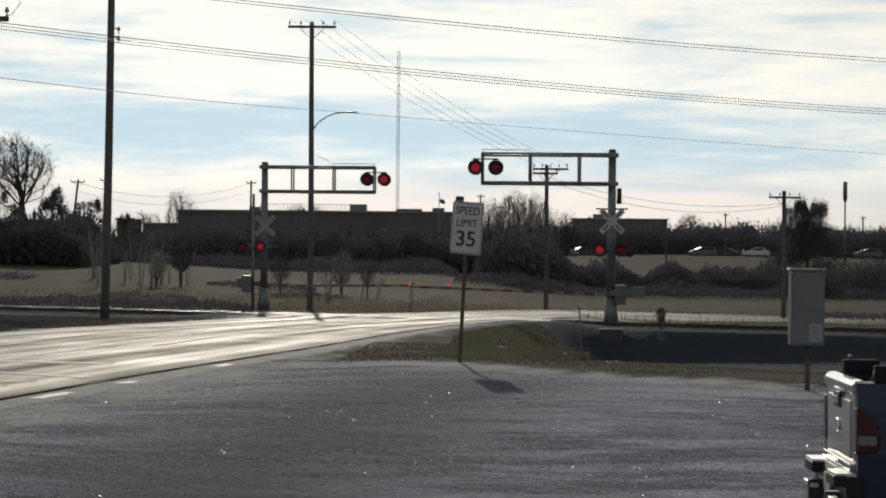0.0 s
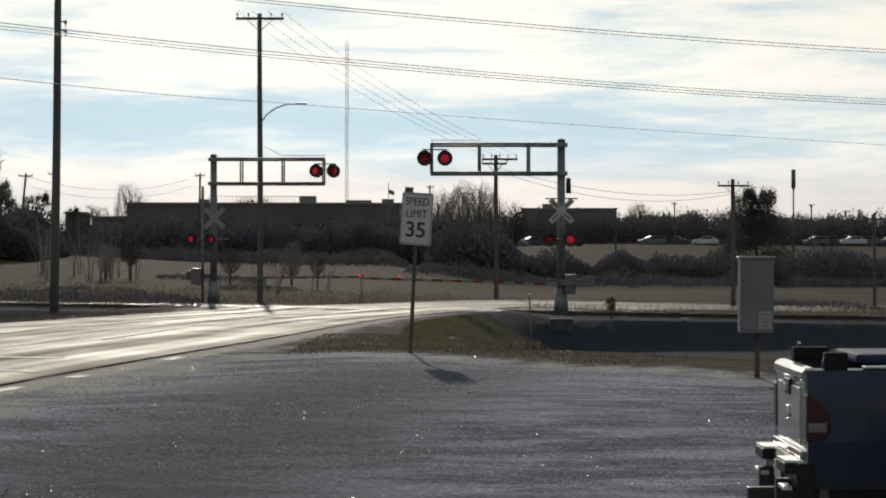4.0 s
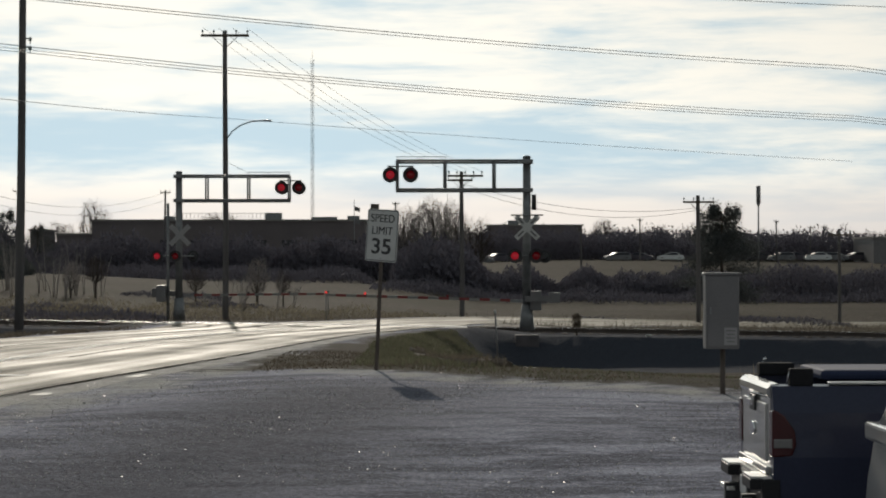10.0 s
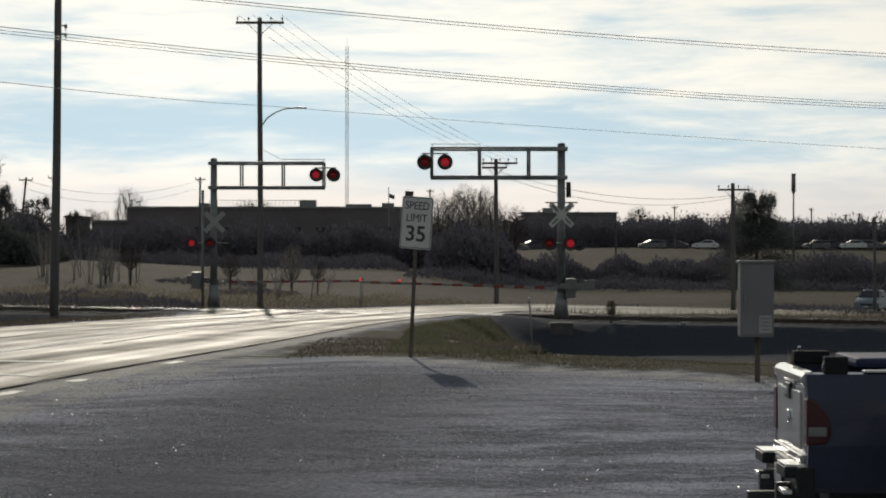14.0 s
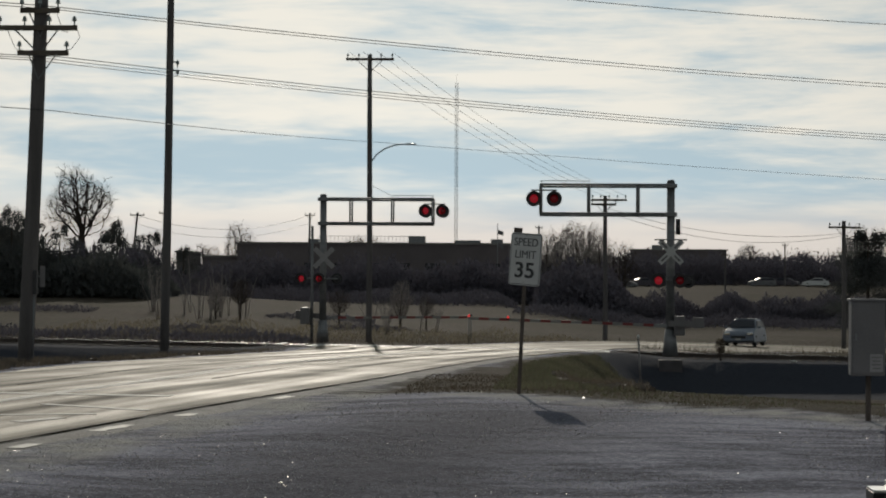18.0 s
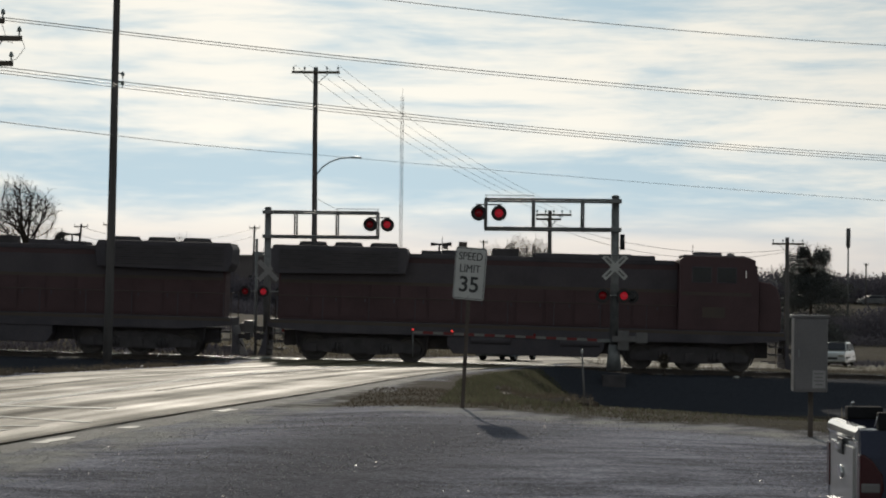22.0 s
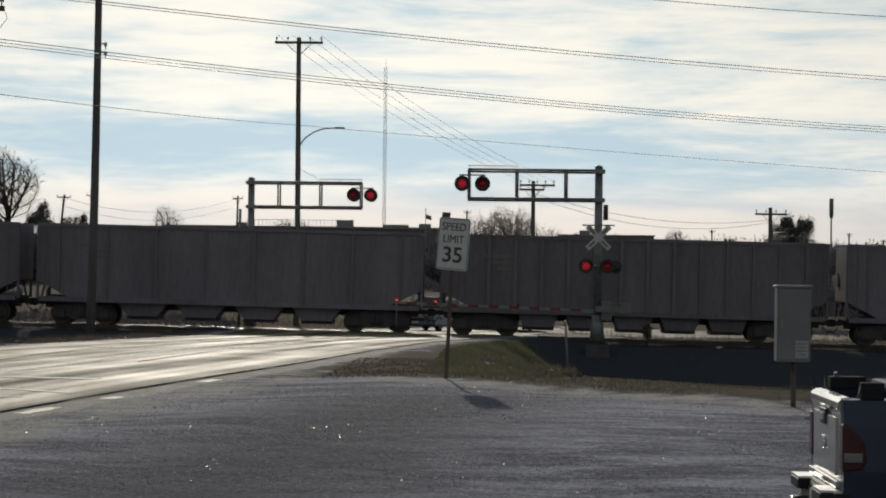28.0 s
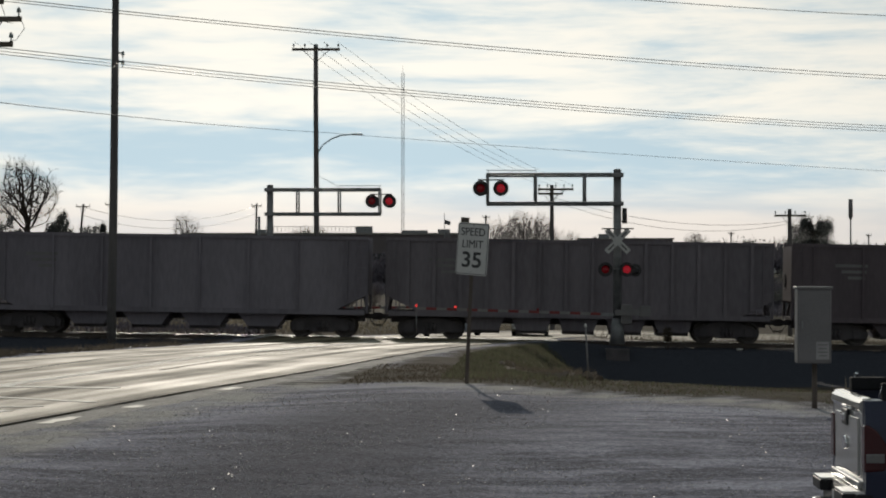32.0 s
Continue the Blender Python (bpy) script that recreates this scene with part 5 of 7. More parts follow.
    thicket("woodland", "dense leafless brown woodland scrub behind the car park", 44, 90, 412, 430, lambda x: 5.0, 52000, 0.45, M_BRUSH, 14)
    thicket("woodland", "dense leafless brown woodland scrub before the building", -8, 9, 300, 312, lambda x: 6.0, 24000, 0.5, M_BRUSH, 15)
    thicket("evergreen_scrub", "dense dark evergreen scrub under the tree row", -82, -49.5, 233, 246, lambda x: 7.6, 26000, 0.9, M_NEEDLE, 21)
    thicket("evergreen_scrub", "dense dark evergreen scrub under the tree row", -51, -37, 226, 246, lambda x: 3.6, 30000, 0.5, M_NEEDLE, 22)
    for k, (x0, x1, y0, y1) in enumerate(((-28, -20.5, 168, 173), (-36, -29, 150, 154), (-17, -11, 182, 187), (-46, -37, 196, 202), (-24, -15, 205, 211), (20, 29, 160, 166), (9, 16, 172, 178))):
        thicket("brush", "patch of dark dead brush in the field", x0, x1, y0, y1, lambda x: 0.5, 1500, 0.22, M_BRUSH, 41 + k)
    thicket("brush", "dark weeds along the far side of the track", -45, -11, 108.5, 113.5, lambda x: 0.45 + 0.15 * math.sin(x * 0.9), 7000, 0.22, M_BRUSH, 35)
    thicket("brush", "dark scrub creeping out from the wood into the field", -46, -4, 262, 284, lambda x: 1.7 + 0.3 * math.sin(x * 0.6), 20000, 0.34, M_BRUSH, 33)
    thicket("brush", "dark scrub creeping out from the hedge into the field", -4, 62, 244, 262, lambda x: 1.3 + 0.35 * math.sin(x * 0.43), 18000, 0.30, M_BRUSH, 34)
    thicket("brush", "low bleached brush scattered over the field", -34, -10, 150, 178, lambda x: 0.75 + 0.4 * math.sin(x * 1.1), 5000, 0.22, M_STRAW, 31)
    thicket("brush", "low bleached brush scattered over the field", -10, 3, 146, 170, lambda x: 0.6 + 0.3 * math.sin(x * 1.3), 2600, 0.2, M_STRAW, 32)
    # thin saplings and weeds in the near field
    for i in range(22):
        x, y, h = ((rnd.uniform(-33, -24), rnd.uniform(190, 205), rnd.uniform(3.0, 5.0)) if i < 16 else (rnd.uniform(-15.5, -8), rnd.uniform(165, 185), rnd.uniform(1.8, 3.2)))
        ob = thing("sapling", (x, y, land(x, y)), "thin leafless sapling in the dry field", "sapling", "saplings")
        for k in range(rnd.randint(2, 4)):
            dx, dy, hh = rnd.gauss(0, 0.22), rnd.gauss(0, 0.22), h * rnd.uniform(0.6, 1.0)
            stem = sweep(B(), [(dx * 0.3, dy * 0.3, -0.1), (dx * 0.8, dy, hh * 0.4), (dx * 1.6, dy, hh * 0.75), (dx * 2.4, dy * 2, hh)], [0.035, 0.028, 0.018, 0.006], 5)
            stem = part("stem", stem, M_PALE_TWIG, ob)
            tw = B()
            for q in range(9):
                z = hh * rnd.uniform(0.35, 0.95)
                a = rnd.uniform(0, 6.28)
                rod(tw, (dx * 1.5, dy, z), (dx * 1.5 + 0.4 * math.cos(a), dy + 0.4 * math.sin(a), z + rnd.uniform(0.3, 0.7)), 0.010, 0.003, 3, caps=False)
            tagged(part("twig_spray", tw, M_PALE_TWIG, stem), kind="stuff")
    thicket("evergreen_scrub", "dense dark evergreen scrub under the tree row", -75, -47, 226, 238, lambda x: 5.6, 36000, 0.55, M_NEEDLE, 12)


# ---------------------------------------------------------------- distant buildings


def block(name, x0, x1, y0, y1, z0, z1, label, bays, roof_units=(), walling=None):
    ob = thing(name, (0, 0, 0), label, "building", "distant buildings")
    wall = part("wall", box(B(), ((x0 + x1) / 2, (y0 + y1) / 2, (z0 + z1) / 2 - 0.5), (x1 - x0, y1 - y0, z1 - z0 + 1)), walling or M_BRICK, ob)
    roof = part("roof", box(B(), ((x0 + x1) / 2, (y0 + y1) / 2, z1 + 0.1), (x1 - x0 + 0.5, y1 - y0 + 0.5, 0.25)), M_ROOF, ob, "flat pale roof edge")
    for i in range(bays):
        x = x0 + (x1 - x0) * (i + 0.5) / bays
        w = part("window", box(B(), (x, y0 - 0.02, z0 + (z1 - z0) * 0.62), ((x1 - x0) / bays * 0.55, 0.08, 1.3)), walling or M_BRICK, ob)
        part("pane", box(B(), (x, y0 - 0.05, z0 + (z1 - z0) * 0.62), ((x1 - x0) / bays * 0.5, 0.06, 1.15)), M_GLASS_DARK, w)
    for x, w, h in roof_units:
        part("roof_unit", box(B(), (x, y0 + 3, z1 + 0.2 + h / 2), (w, 2.0, h)), M_GALV, roof, "boxy grey roof unit", bevel=0.05)
    return ob


def build_buildings():
    block("warehouse", -42.2, -6.0, 330, 352, -0.8, 7.35, "long low dark flat-roofed warehouse behind bare trees", 9,
          [(-18.3, 2.2, 0.95), (-7.6, 1.6, 0.55), (-11.5, 3.4, 0.4), (-32.2, 1.4, 0.5)])
    block("annex", -47.0, -42.3, 331, 346, -0.6, 5.55, "small low flat-roofed annex beside the warehouse", 2)
    block("annex", -50.5, -48.6, 331, 341, -0.6, 6.1, "small low flat-roofed annex beside the warehouse", 1)
    block("factory_hall", 14.5, 31.5, 455, 470, 1.5, 8.4, "distant low factory hall with a flat roof", 6, [(19, 2, 0.8)])
    block("storage_hall", 73.6, 100, 394, 412, 1.5, 5.6, "dark blue-grey storage hall at the far end of the car park", 3, (), M_CABINET)
    rail = thing("roof_railing", (0, 333, 7.7), "thin metal railing along the warehouse roof", "railing")
    for i in range(26):
        x = -31.5 + i * 0.52
        part("baluster", rod(B(), (x, 0, 0), (x, 0, 0.75), 0.03, None, 5), M_GALV, rail)
    part("top_rail", rod(B(), (-31.5, 0, 0.75), (-18.5, 0, 0.75), 0.03, None, 5), M_GALV, rail)
    # guyed radio mast
    mast = thing("radio_mast", (-23.6, 600, land(-23.6, 600)), "slender lattice radio mast far behind the warehouse", "radio mast")
    z0 = land(-23.6, 600)
    h = 50.5 - z0
    for dx, dy in ((-0.34, -0.2), (0.34, -0.2), (0, 0.4)):
        part("leg", rod(B(), (dx, dy, 0), (dx, dy, h), 0.06, 0.045, 5), M_GALV, mast)
    n = 44
    for i in range(n):
        z = h * i / n
        bm = rod(B(), (-0.34, -0.2, z), (0.34, -0.2, z + h / n), 0.035, None, 4)
        part("lattice_bar", bm, M_GALV, mast)
    part("antenna", rod(B(), (0, 0, h), (0, 0, h + 2.2), 0.04, 0.02, 5), M_GALV, mast)
    # cellular antenna on a slim pole
    z0 = land(49.1, 350)
    ob = thing("antenna_pole", (49.1, 350, z0), "slim pole with a cylindrical antenna shroud on top", "antenna pole")
    part("pole", rod(B(), (0, 0, -0.2), (0, 0, 10.1 - z0), 0.16, 0.11, 10), M_GALV, ob)
    part("shroud", rod(B(), (0, 0, 10.1 - z0), (0, 0, 12.6 - z0), 0.30, 0.30, 14), M_CABINET, ob, "grey cylindrical antenna shroud")
    part("shroud_neck", rod(B(), (0, 0, 9.7 - z0), (0, 0, 10.1 - z0), 0.11, 0.30, 14), M_CABINET, ob)
    # flagpole
    z0 = land(-7.0, 310)
    ob = thing("flagpole", (-7.0, 310, z0), "thin flagpole with two small flags", "flagpole")
    part("pole", rod(B(), (0, 0, -0.2), (0, 0, 9.7 - z0), 0.06, 0.04, 7), M_GALV, ob)
    for k, z in enumerate((8.9, 7.3)):
        part("flag", prism(B(), [(0.05, z - z0), (0.75, z - z0 - 0.25), (0.72, z - z0 - 0.75), (0.05, z - z0 - 0.55)], -0.02, 0.02), M_CABINET, ob, "small pale hanging flag")


build_trees()
build_buildings()

# ---------------------------------------------------------------- vehicles


def wheel_parts(parent, x, y, r, w, side_y):
    t = B()
    n = 22
    prof = ((0.62, 0.46), (0.90, 0.5), (1.0, 0.36), (1.0, -0.36), (0.90, -0.5), (0.62, -0.46))
    rings = [[t.verts.new((x + r * k * math.cos(2 * math.pi * i / n), y + w * q, r + r * k * math.sin(2 * math.pi * i / n))) for i in range(n)] for k, q in prof]
    for a, b in zip(rings, rings[1:] + rings[:1]):
        for i in range(n):
            t.faces.new((a[i], a[(i + 1) % n], b[(i + 1) % n], b[i])).smooth = True
    wh = part("wheel", t, M_RUBBER, parent, "black rubber tyre")
    bm = rod(B(), (x, y + side_y * w * 0.40, r), (x, y - side_y * w * 0.3, r), r * 0.63, None, 20)
    part("rim", bm, M_ALU, wh, "grey metal rim")
    bm = B()
    for i in range(5):
        a = 2 * math.pi * i / 5
        rod(bm, (x, y + side_y * w * 0.43, r), (x + r * 0.55 * math.cos(a), y + side_y * w * 0.43, r + r * 0.55 * math.sin(a)), r * 0.07, None, 5)
    part("spokes", bm, M_GALV, wh)
    return wh


def shell(outline, w_low, w_high, z_split, z_top):
    """A car body: a side outline drawn across, narrowing upwards beyond z_split."""
    bm = B()

    def half(z):
        k = max(0.0, min(1.0, (z - z_split) / (z_top - z_split)))
        return (w_low + (w_high - w_low) * k) / 2

    a = [bm.verts.new((x, -half(z), z)) for x, z in outline]
    b = [bm.verts.new((x, half(z), z)) for x, z in outline]
    bm.faces.new(a)
    bm.faces.new(b[::-1])
    for i in range(len(a)):
        j = (i + 1) % len(a)
        bm.faces.new((a[j], a[i], b[i], b[j]))
    return bm


def passenger_car(m, label, paint, height=1.55, length=4.5, van=True, group=""):
    """A car with its nose towards +x."""
    ob = thing("car", m, label, "car", group)
    h, l = height, length
    f = l / 2
    body = [(-f + 0.02, 0.38), (-f - 0.02, 0.60), (-f + 0.05, 0.90), (-f + 0.25, 1.00), (f - 1.25, 1.00), (f - 0.75, 0.95), (f - 0.30, 0.83), (f - 0.06, 0.68), (f, 0.50), (f - 0.04, 0.32), (f - 0.15, 0.22), (-f + 0.15, 0.22)]
    part("body", shell(body, 1.76, 1.56, 0.5, 1.02), paint, ob, bevel=0.07)
    back = -f + (0.25 if van else 0.9)
    cabin = [(-f + 0.10 if van else back - 0.5, 0.93), (back - 0.05, h - 0.28), (back + 0.22, h - 0.06), (back + 0.7, h), (f - 2.5, h), (f - 2.0, h - 0.06), (f - 1.7, h - 0.20), (f - 1.0, 0.94)]
    part("cabin", shell(cabin, 1.62, 1.16, 0.95, h), paint, ob, bevel=0.06)
    glass = [(back + 0.02, 1.02), (back + 0.28, h - 0.12), (f - 2.12, h - 0.12), (f - 1.38, 1.02)]
    part("side_glass", shell(glass, 1.650, 1.30, 0.95, h), M_CAR_GLASS, ob, "dark side window glass")
    part("roof_strip", box(B(), (f - 2.35, 0, h + 0.004), (0.5, 1.05, 0.02)), paint, ob, bevel=0.008)
    ws = B()
    ngon(ws, [(f - 1.10, -0.72, 1.03), (f - 1.10, 0.72, 1.03), (f - 1.80, 0.58, h - 0.09), (f - 1.80, -0.58, h - 0.09)])
    bmesh.ops.translate(ws, verts=ws.verts[:], vec=(0.035, 0, 0.03))
    bmesh.ops.solidify(ws, geom=ws.faces[:], thickness=0.02)
    part("windscreen", ws, M_CAR_GLASS, ob, "dark glossy windscreen")
    for s in (-1, 1):
        part("headlight", box(B(), (f - 0.08, s * 0.62, 0.70), (0.22, 0.34, 0.15)), M_CHROME, ob, "bright headlight", bevel=0.03)
        part("tail_light", box(B(), (-f + 0.02, s * 0.70, 0.85), (0.1, 0.22, 0.28)), M_TAIL, ob, "red tail light", bevel=0.02)
        part("mirror", box(B(), (f - 1.45, s * 0.93, 1.05), (0.12, 0.16, 0.12)), paint, ob, bevel=0.03)
        for x in (f - 0.85, -f + 0.8):
            wheel_parts(ob, x, s * 0.76, 0.32, 0.2, s)
    part("grille", box(B(), (f + 0.005, 0, 0.52), (0.04, 0.8, 0.14)), M_PLASTIC, ob, "dark grille")
    part("bumper", box(B(), (f + 0.0, 0, 0.36), (0.14, 1.6, 0.14)), paint, ob, bevel=0.04)
    part("number_plate", box(B(), (f + 0.075, 0, 0.40), (0.02, 0.3, 0.1)), M_WHITE, ob)
    return ob


def build_pickup():
    """Dark blue pickup parked across the lot, tail towards the road; only its bed end comes into view."""
    x0, yn, yf = 2.46, 16.85, 18.45
    yc, w = (yn + yf) / 2, yf - yn
    z0 = land(4.5, yc)
    ob = thing("pickup_truck", (x0, yc, z0), "dark blue pickup truck parked with its sunlit tailgate towards the road", "pickup truck")
    top = 1.44
    h = w / 2
    # bed sides, with a rolled top edge
    for s in (-1, 1):
        prof = [(s * (h - 0.06), 0.62), (s * h, 0.66), (s * (h + 0.035), 0.95), (s * (h + 0.02), 1.25), (s * (h - 0.03), top - 0.01), (s * (h - 0.13), top), (s * (h - 0.13), top - 0.06), (s * (h - 0.09), 0.66)]
        bm = B()
        a = [bm.verts.new((0.0, y, z)) for y, z in prof]
        b = [bm.verts.new((2.05, y, z)) for y, z in prof]
        bm.faces.new(a)
        bm.faces.new(b[::-1])
        for i in range(len(a)):
            j = (i + 1) % len(a)
            bm.faces.new((a[i], a[j], b[j], b[i]))
        part("bed_side", bm, M_NAVY, ob)
        # near cap in aluminium stands in for the sunlit highlight along the rail
        part("bed_rail_cap", box(B(), (1.2, s * (h - 0.075), top + 0.01), (1.62, 0.11, 0.016)), M_ALU if s < 0 else M_PLASTIC, ob, bevel=0.005)
        lens = prism(B(), [(-0.012, 0.95), (0.125, 0.96), (0.155, 1.03), (0.145, 1.13), (0.075, 1.23), (0.02, 1.27), (-0.012, 1.27)], s * (h - 0.10), s * (h + 0.046))
        lamp = part("tail_light", lens, M_TAIL, ob, "red wrap-round tail light with a clear band", bevel=0.012)
        part("reverse_lamp", box(B(), (0.062, s * (h - 0.018), 1.045), (0.13, 0.136, 0.066)), M_TAIL_CLEAR, lamp, "clear reversing lamp band", bevel=0.012)
        wheel_parts(ob, 1.35, s * (h - 0.12), 0.40, 0.26, s)
        wheel_parts(ob, 4.95, s * (h - 0.12), 0.40, 0.26, s)
    # tailgate with a rolled lip, pressed panel, handle; silver paint imitates sheen on navy
    bm = B()
    prism(bm, [(0.0, 0.80), (0.07, 0.80), (0.07, top - 0.02), (0.05, top + 0.005), (0.005, top), (-0.025, top - 0.03), (-0.03, top - 0.07), (-0.005, top - 0.10)], -h + 0.10, h - 0.10)
    gate = part("tailgate", bm, M_SILVER, ob, "closed navy tailgate, its low-sun sheen imitated in silver paint")
    part("tailgate_panel", box(B(), (-0.008, 0, 1.10), (0.02, w - 0.50, 0.40)), M_SILVER, gate, bevel=0.008)
    part("tailgate_lip", box(B(), (-0.016, 0, 0.85), (0.04, w - 0.22, 0.05)), M_SILVER, gate, bevel=0.012)
    part("handle_recess", box(B(), (-0.02, 0.02, 1.28), (0.02, 0.26, 0.11)), M_PLASTIC, gate, "black handle recess", bevel=0.006)
    part("handle", box(B(), (-0.038, 0.02, 1.285), (0.03, 0.20, 0.05)), M_CHROME, gate, "chrome tailgate handle", bevel=0.01)
    badge = B()
    rod(badge, (-0.02, 0, 1.10), (-0.035, 0, 1.10), 0.11, 0.10, 24)
    bmesh.ops.scale(badge, vec=(1, 1.0, 0.45), space=Matrix.Translation((0, 0, -1.10)), verts=badge.verts[:])
    part("badge", badge, M_CHROME, gate, "oval chrome badge")
    # step bumper with a ridged tread; the chrome face's dark reflection is painted black
    bm = B()
    prism(bm, [(-0.07, 0.62), (0.05, 0.58), (0.05, 0.80), (-0.06, 0.80), (-0.08, 0.77)], -h - 0.02, h + 0.02)
    bump = part("rear_bumper", bm, M_BUMPER, ob, "chrome step bumper, dark reflection painted on, with a bright ridged tread", bevel=0.012)
    part("tread", box(B(), (-0.01, 0, 0.803), (0.11, w - 0.02, 0.008)), M_TREAD, bump, "bright metal tread")
    # outer step pads, lower than the middle of the bumper
    for s in (-1, 1):
        pad = part("step_pad", box(B(), (-0.085, s * (h - 0.22), 0.765), (0.14, 0.42, 0.075)), M_BUMPER, bump, bevel=0.012)
        part("pad_tread", box(B(), (-0.085, s * (h - 0.22), 0.812), (0.13, 0.40, 0.014)), M_TREAD, bump, "bright ridged tread")
        part("pad_lip", box(B(), (-0.13, s * (h - 0.22), 0.63), (0.06, 0.40, 0.03)), M_TREAD, bump, "bright lower lip", bevel=0.006)
    for i in range(24):
        y = -h + 0.06 + (w - 0.12) * i / 23
        part("tread_ridge", box(B(), (-0.02, y, 0.811), (0.09, 0.022, 0.012)), M_TREAD, bump)
    part("plate_recess", box(B(), (-0.075, 0, 0.69), (0.03, 0.36, 0.13)), M_PLASTIC, bump)
    part("number_plate", box(B(), (-0.093, 0, 0.69), (0.01, 0.3, 0.12)), M_WHITE, bump)
    part("hitch", box(B(), (-0.16, 0, 0.52), (0.3, 0.09, 0.09)), M_BLACK, bump, bevel=0.01)
    for s in (-1, 1):
        part("bumper_bracket", box(B(), (-0.02, s * 0.45, 0.60), (0.3, 0.08, 0.14)), M_BLACK, bump)
    # bed floor, front wall, cab
    part("bed_floor", box(B(), (1.06, 0, 0.86), (1.98, w - 0.24, 0.06)), M_PLASTIC, ob)
    part("bed_cover", box(B(), (1.22, 0.18, top + 0.045), (1.62, w - 0.62, 0.07)), M_VINYL, ob, "folded dark blue bed cover", bevel=0.03)
    part("rack_foot", box(B(), (0.20, -h + 0.07, top + 0.05), (0.16, 0.10, 0.12)), M_MATT_BLACK, ob, "black rack foot on the bed rail", bevel=0.012)
    part("rack_foot", box(B(), (0.24, h - 0.10, top + 0.045), (0.26, 0.14, 0.09)), M_MATT_BLACK, ob, "black rack foot on the bed rail", bevel=0.012)
    part("tie_down", rod(B(), (0.12, h - 0.06, top), (0.16, h - 0.06, top + 0.11), 0.006, None, 5), M_CHROME, ob)
    part("tie_down_knob", rod(B(), (0.16, h - 0.06, top + 0.10), (0.163, h - 0.06, top + 0.125), 0.012, None, 7), M_CHROME, ob)
    part("loop", tube(B(), [(0.10, -h + 0.06, top), (0.13, -h + 0.06, top + 0.10), (0.16, -h + 0.06, top + 0.11), (0.14, -h + 0.06, top + 0.0)], 0.007, 5), M_CHROME, ob)
    cab = [(2.1, 0.55), (2.1, 1.42), (2.22, 1.90), (2.5, 1.96), (3.9, 1.96), (4.1, 1.88), (4.75, 1.42), (5.85, 1.30), (5.98, 1.05), (5.98, 0.55)]
    part("cab", shell(cab, w + 0.04, w - 0.36, 1.40, 1.96), M_NAVY, ob, bevel=0.03)
    glass = [(2.32, 1.46), (2.40, 1.84), (3.85, 1.84), (4.45, 1.46)]
    part("side_glass", shell(glass, w + 0.045, w - 0.235, 1.40, 1.96), M_GLASS_DARK, ob, "dark side window glass")
    part("chassis", box(B(), (3.0, 0, 0.55), (5.6, 0.9, 0.2)), M_BLACK, ob)
    part("front_bumper", box(B(), (6.03, 0, 0.65), (0.18, w, 0.24)), M_CHROME, ob, bevel=0.03)
    return ob


def build_suv():
    """Silver wagon parked nearer than the pickup; its raked tail shows at the picture's edge."""
    z0 = land(4.5, 14.6)
    ob = thing("sport_utility_vehicle", (2.91, 14.9, z0), "silver sport utility vehicle parked beside the blue pickup truck", "car")
    body = [(0.0, 0.42), (-0.02, 0.72), (0.0, 0.98), (0.03, 1.22), (4.3, 1.08), (4.55, 0.85), (4.6, 0.42), (4.4, 0.3), (0.15, 0.3)]
    part("body", shell(body, 1.80, 1.74, 0.7, 1.25), M_SILVER, ob, bevel=0.04)
    cabin = [(0.03, 1.18), (0.08, 1.36), (0.20, 1.64), (0.40, 1.74), (2.5, 1.74), (3.35, 1.10)]
    part("cabin", shell(cabin, 1.70, 1.38, 1.2, 1.74), M_SILVER, ob, bevel=0.03)
    g = B()
    ngon(g, [(0.055, -0.66, 1.31), (0.055, 0.66, 1.31), (0.19, 0.58, 1.62), (0.19, -0.58, 1.62)])
    bmesh.ops.translate(g, verts=g.verts[:], vec=(-0.03, 0, 0.01))
    bmesh.ops.solidify(g, geom=g.faces[:], thickness=-0.012)
    part("rear_glass", g, M_GLASS_DARK, ob, "raked dark rear window")
    side_g = [(0.36, 1.26), (0.52, 1.62), (2.4, 1.62), (3.0, 1.26)]
    part("side_glass", shell(side_g, 1.725, 1.455, 1.2, 1.74), M_GLASS_DARK, ob, "dark side window glass")
    part("rear_bumper", box(B(), (-0.03, 0, 0.55), (0.2, 1.78, 0.30)), M_SILVER, ob, bevel=0.05)
    part("tail_ledge", box(B(), (0.055, 0, 1.265), (0.16, 1.74, 0.11)), M_SILVER, ob, "chrome tailgate trim", bevel=0.02)
    for s in (-1, 1):
        part("tail_light", box(B(), (0.27, s * 0.86, 1.10), (0.28, 0.10, 0.30)), M_TAIL, ob, "red tail light", bevel=0.03)
        part("side_moulding", box(B(), (1.6, s * 0.90, 0.72), (2.6, 0.03, 0.10)), M_PLASTIC, ob, bevel=0.01)
        part("roof_rail", tube(B(), [(0.55, s * 0.6, 1.74), (0.65, s * 0.6, 1.80), (2.2, s * 0.6, 1.80), (2.3, s * 0.6, 1.74)], 0.018, 6), M_CHROME, ob)
        for x in (0.85, 3.75):
            wheel_parts(ob, x, s * 0.78, 0.35, 0.22, s)
    return ob


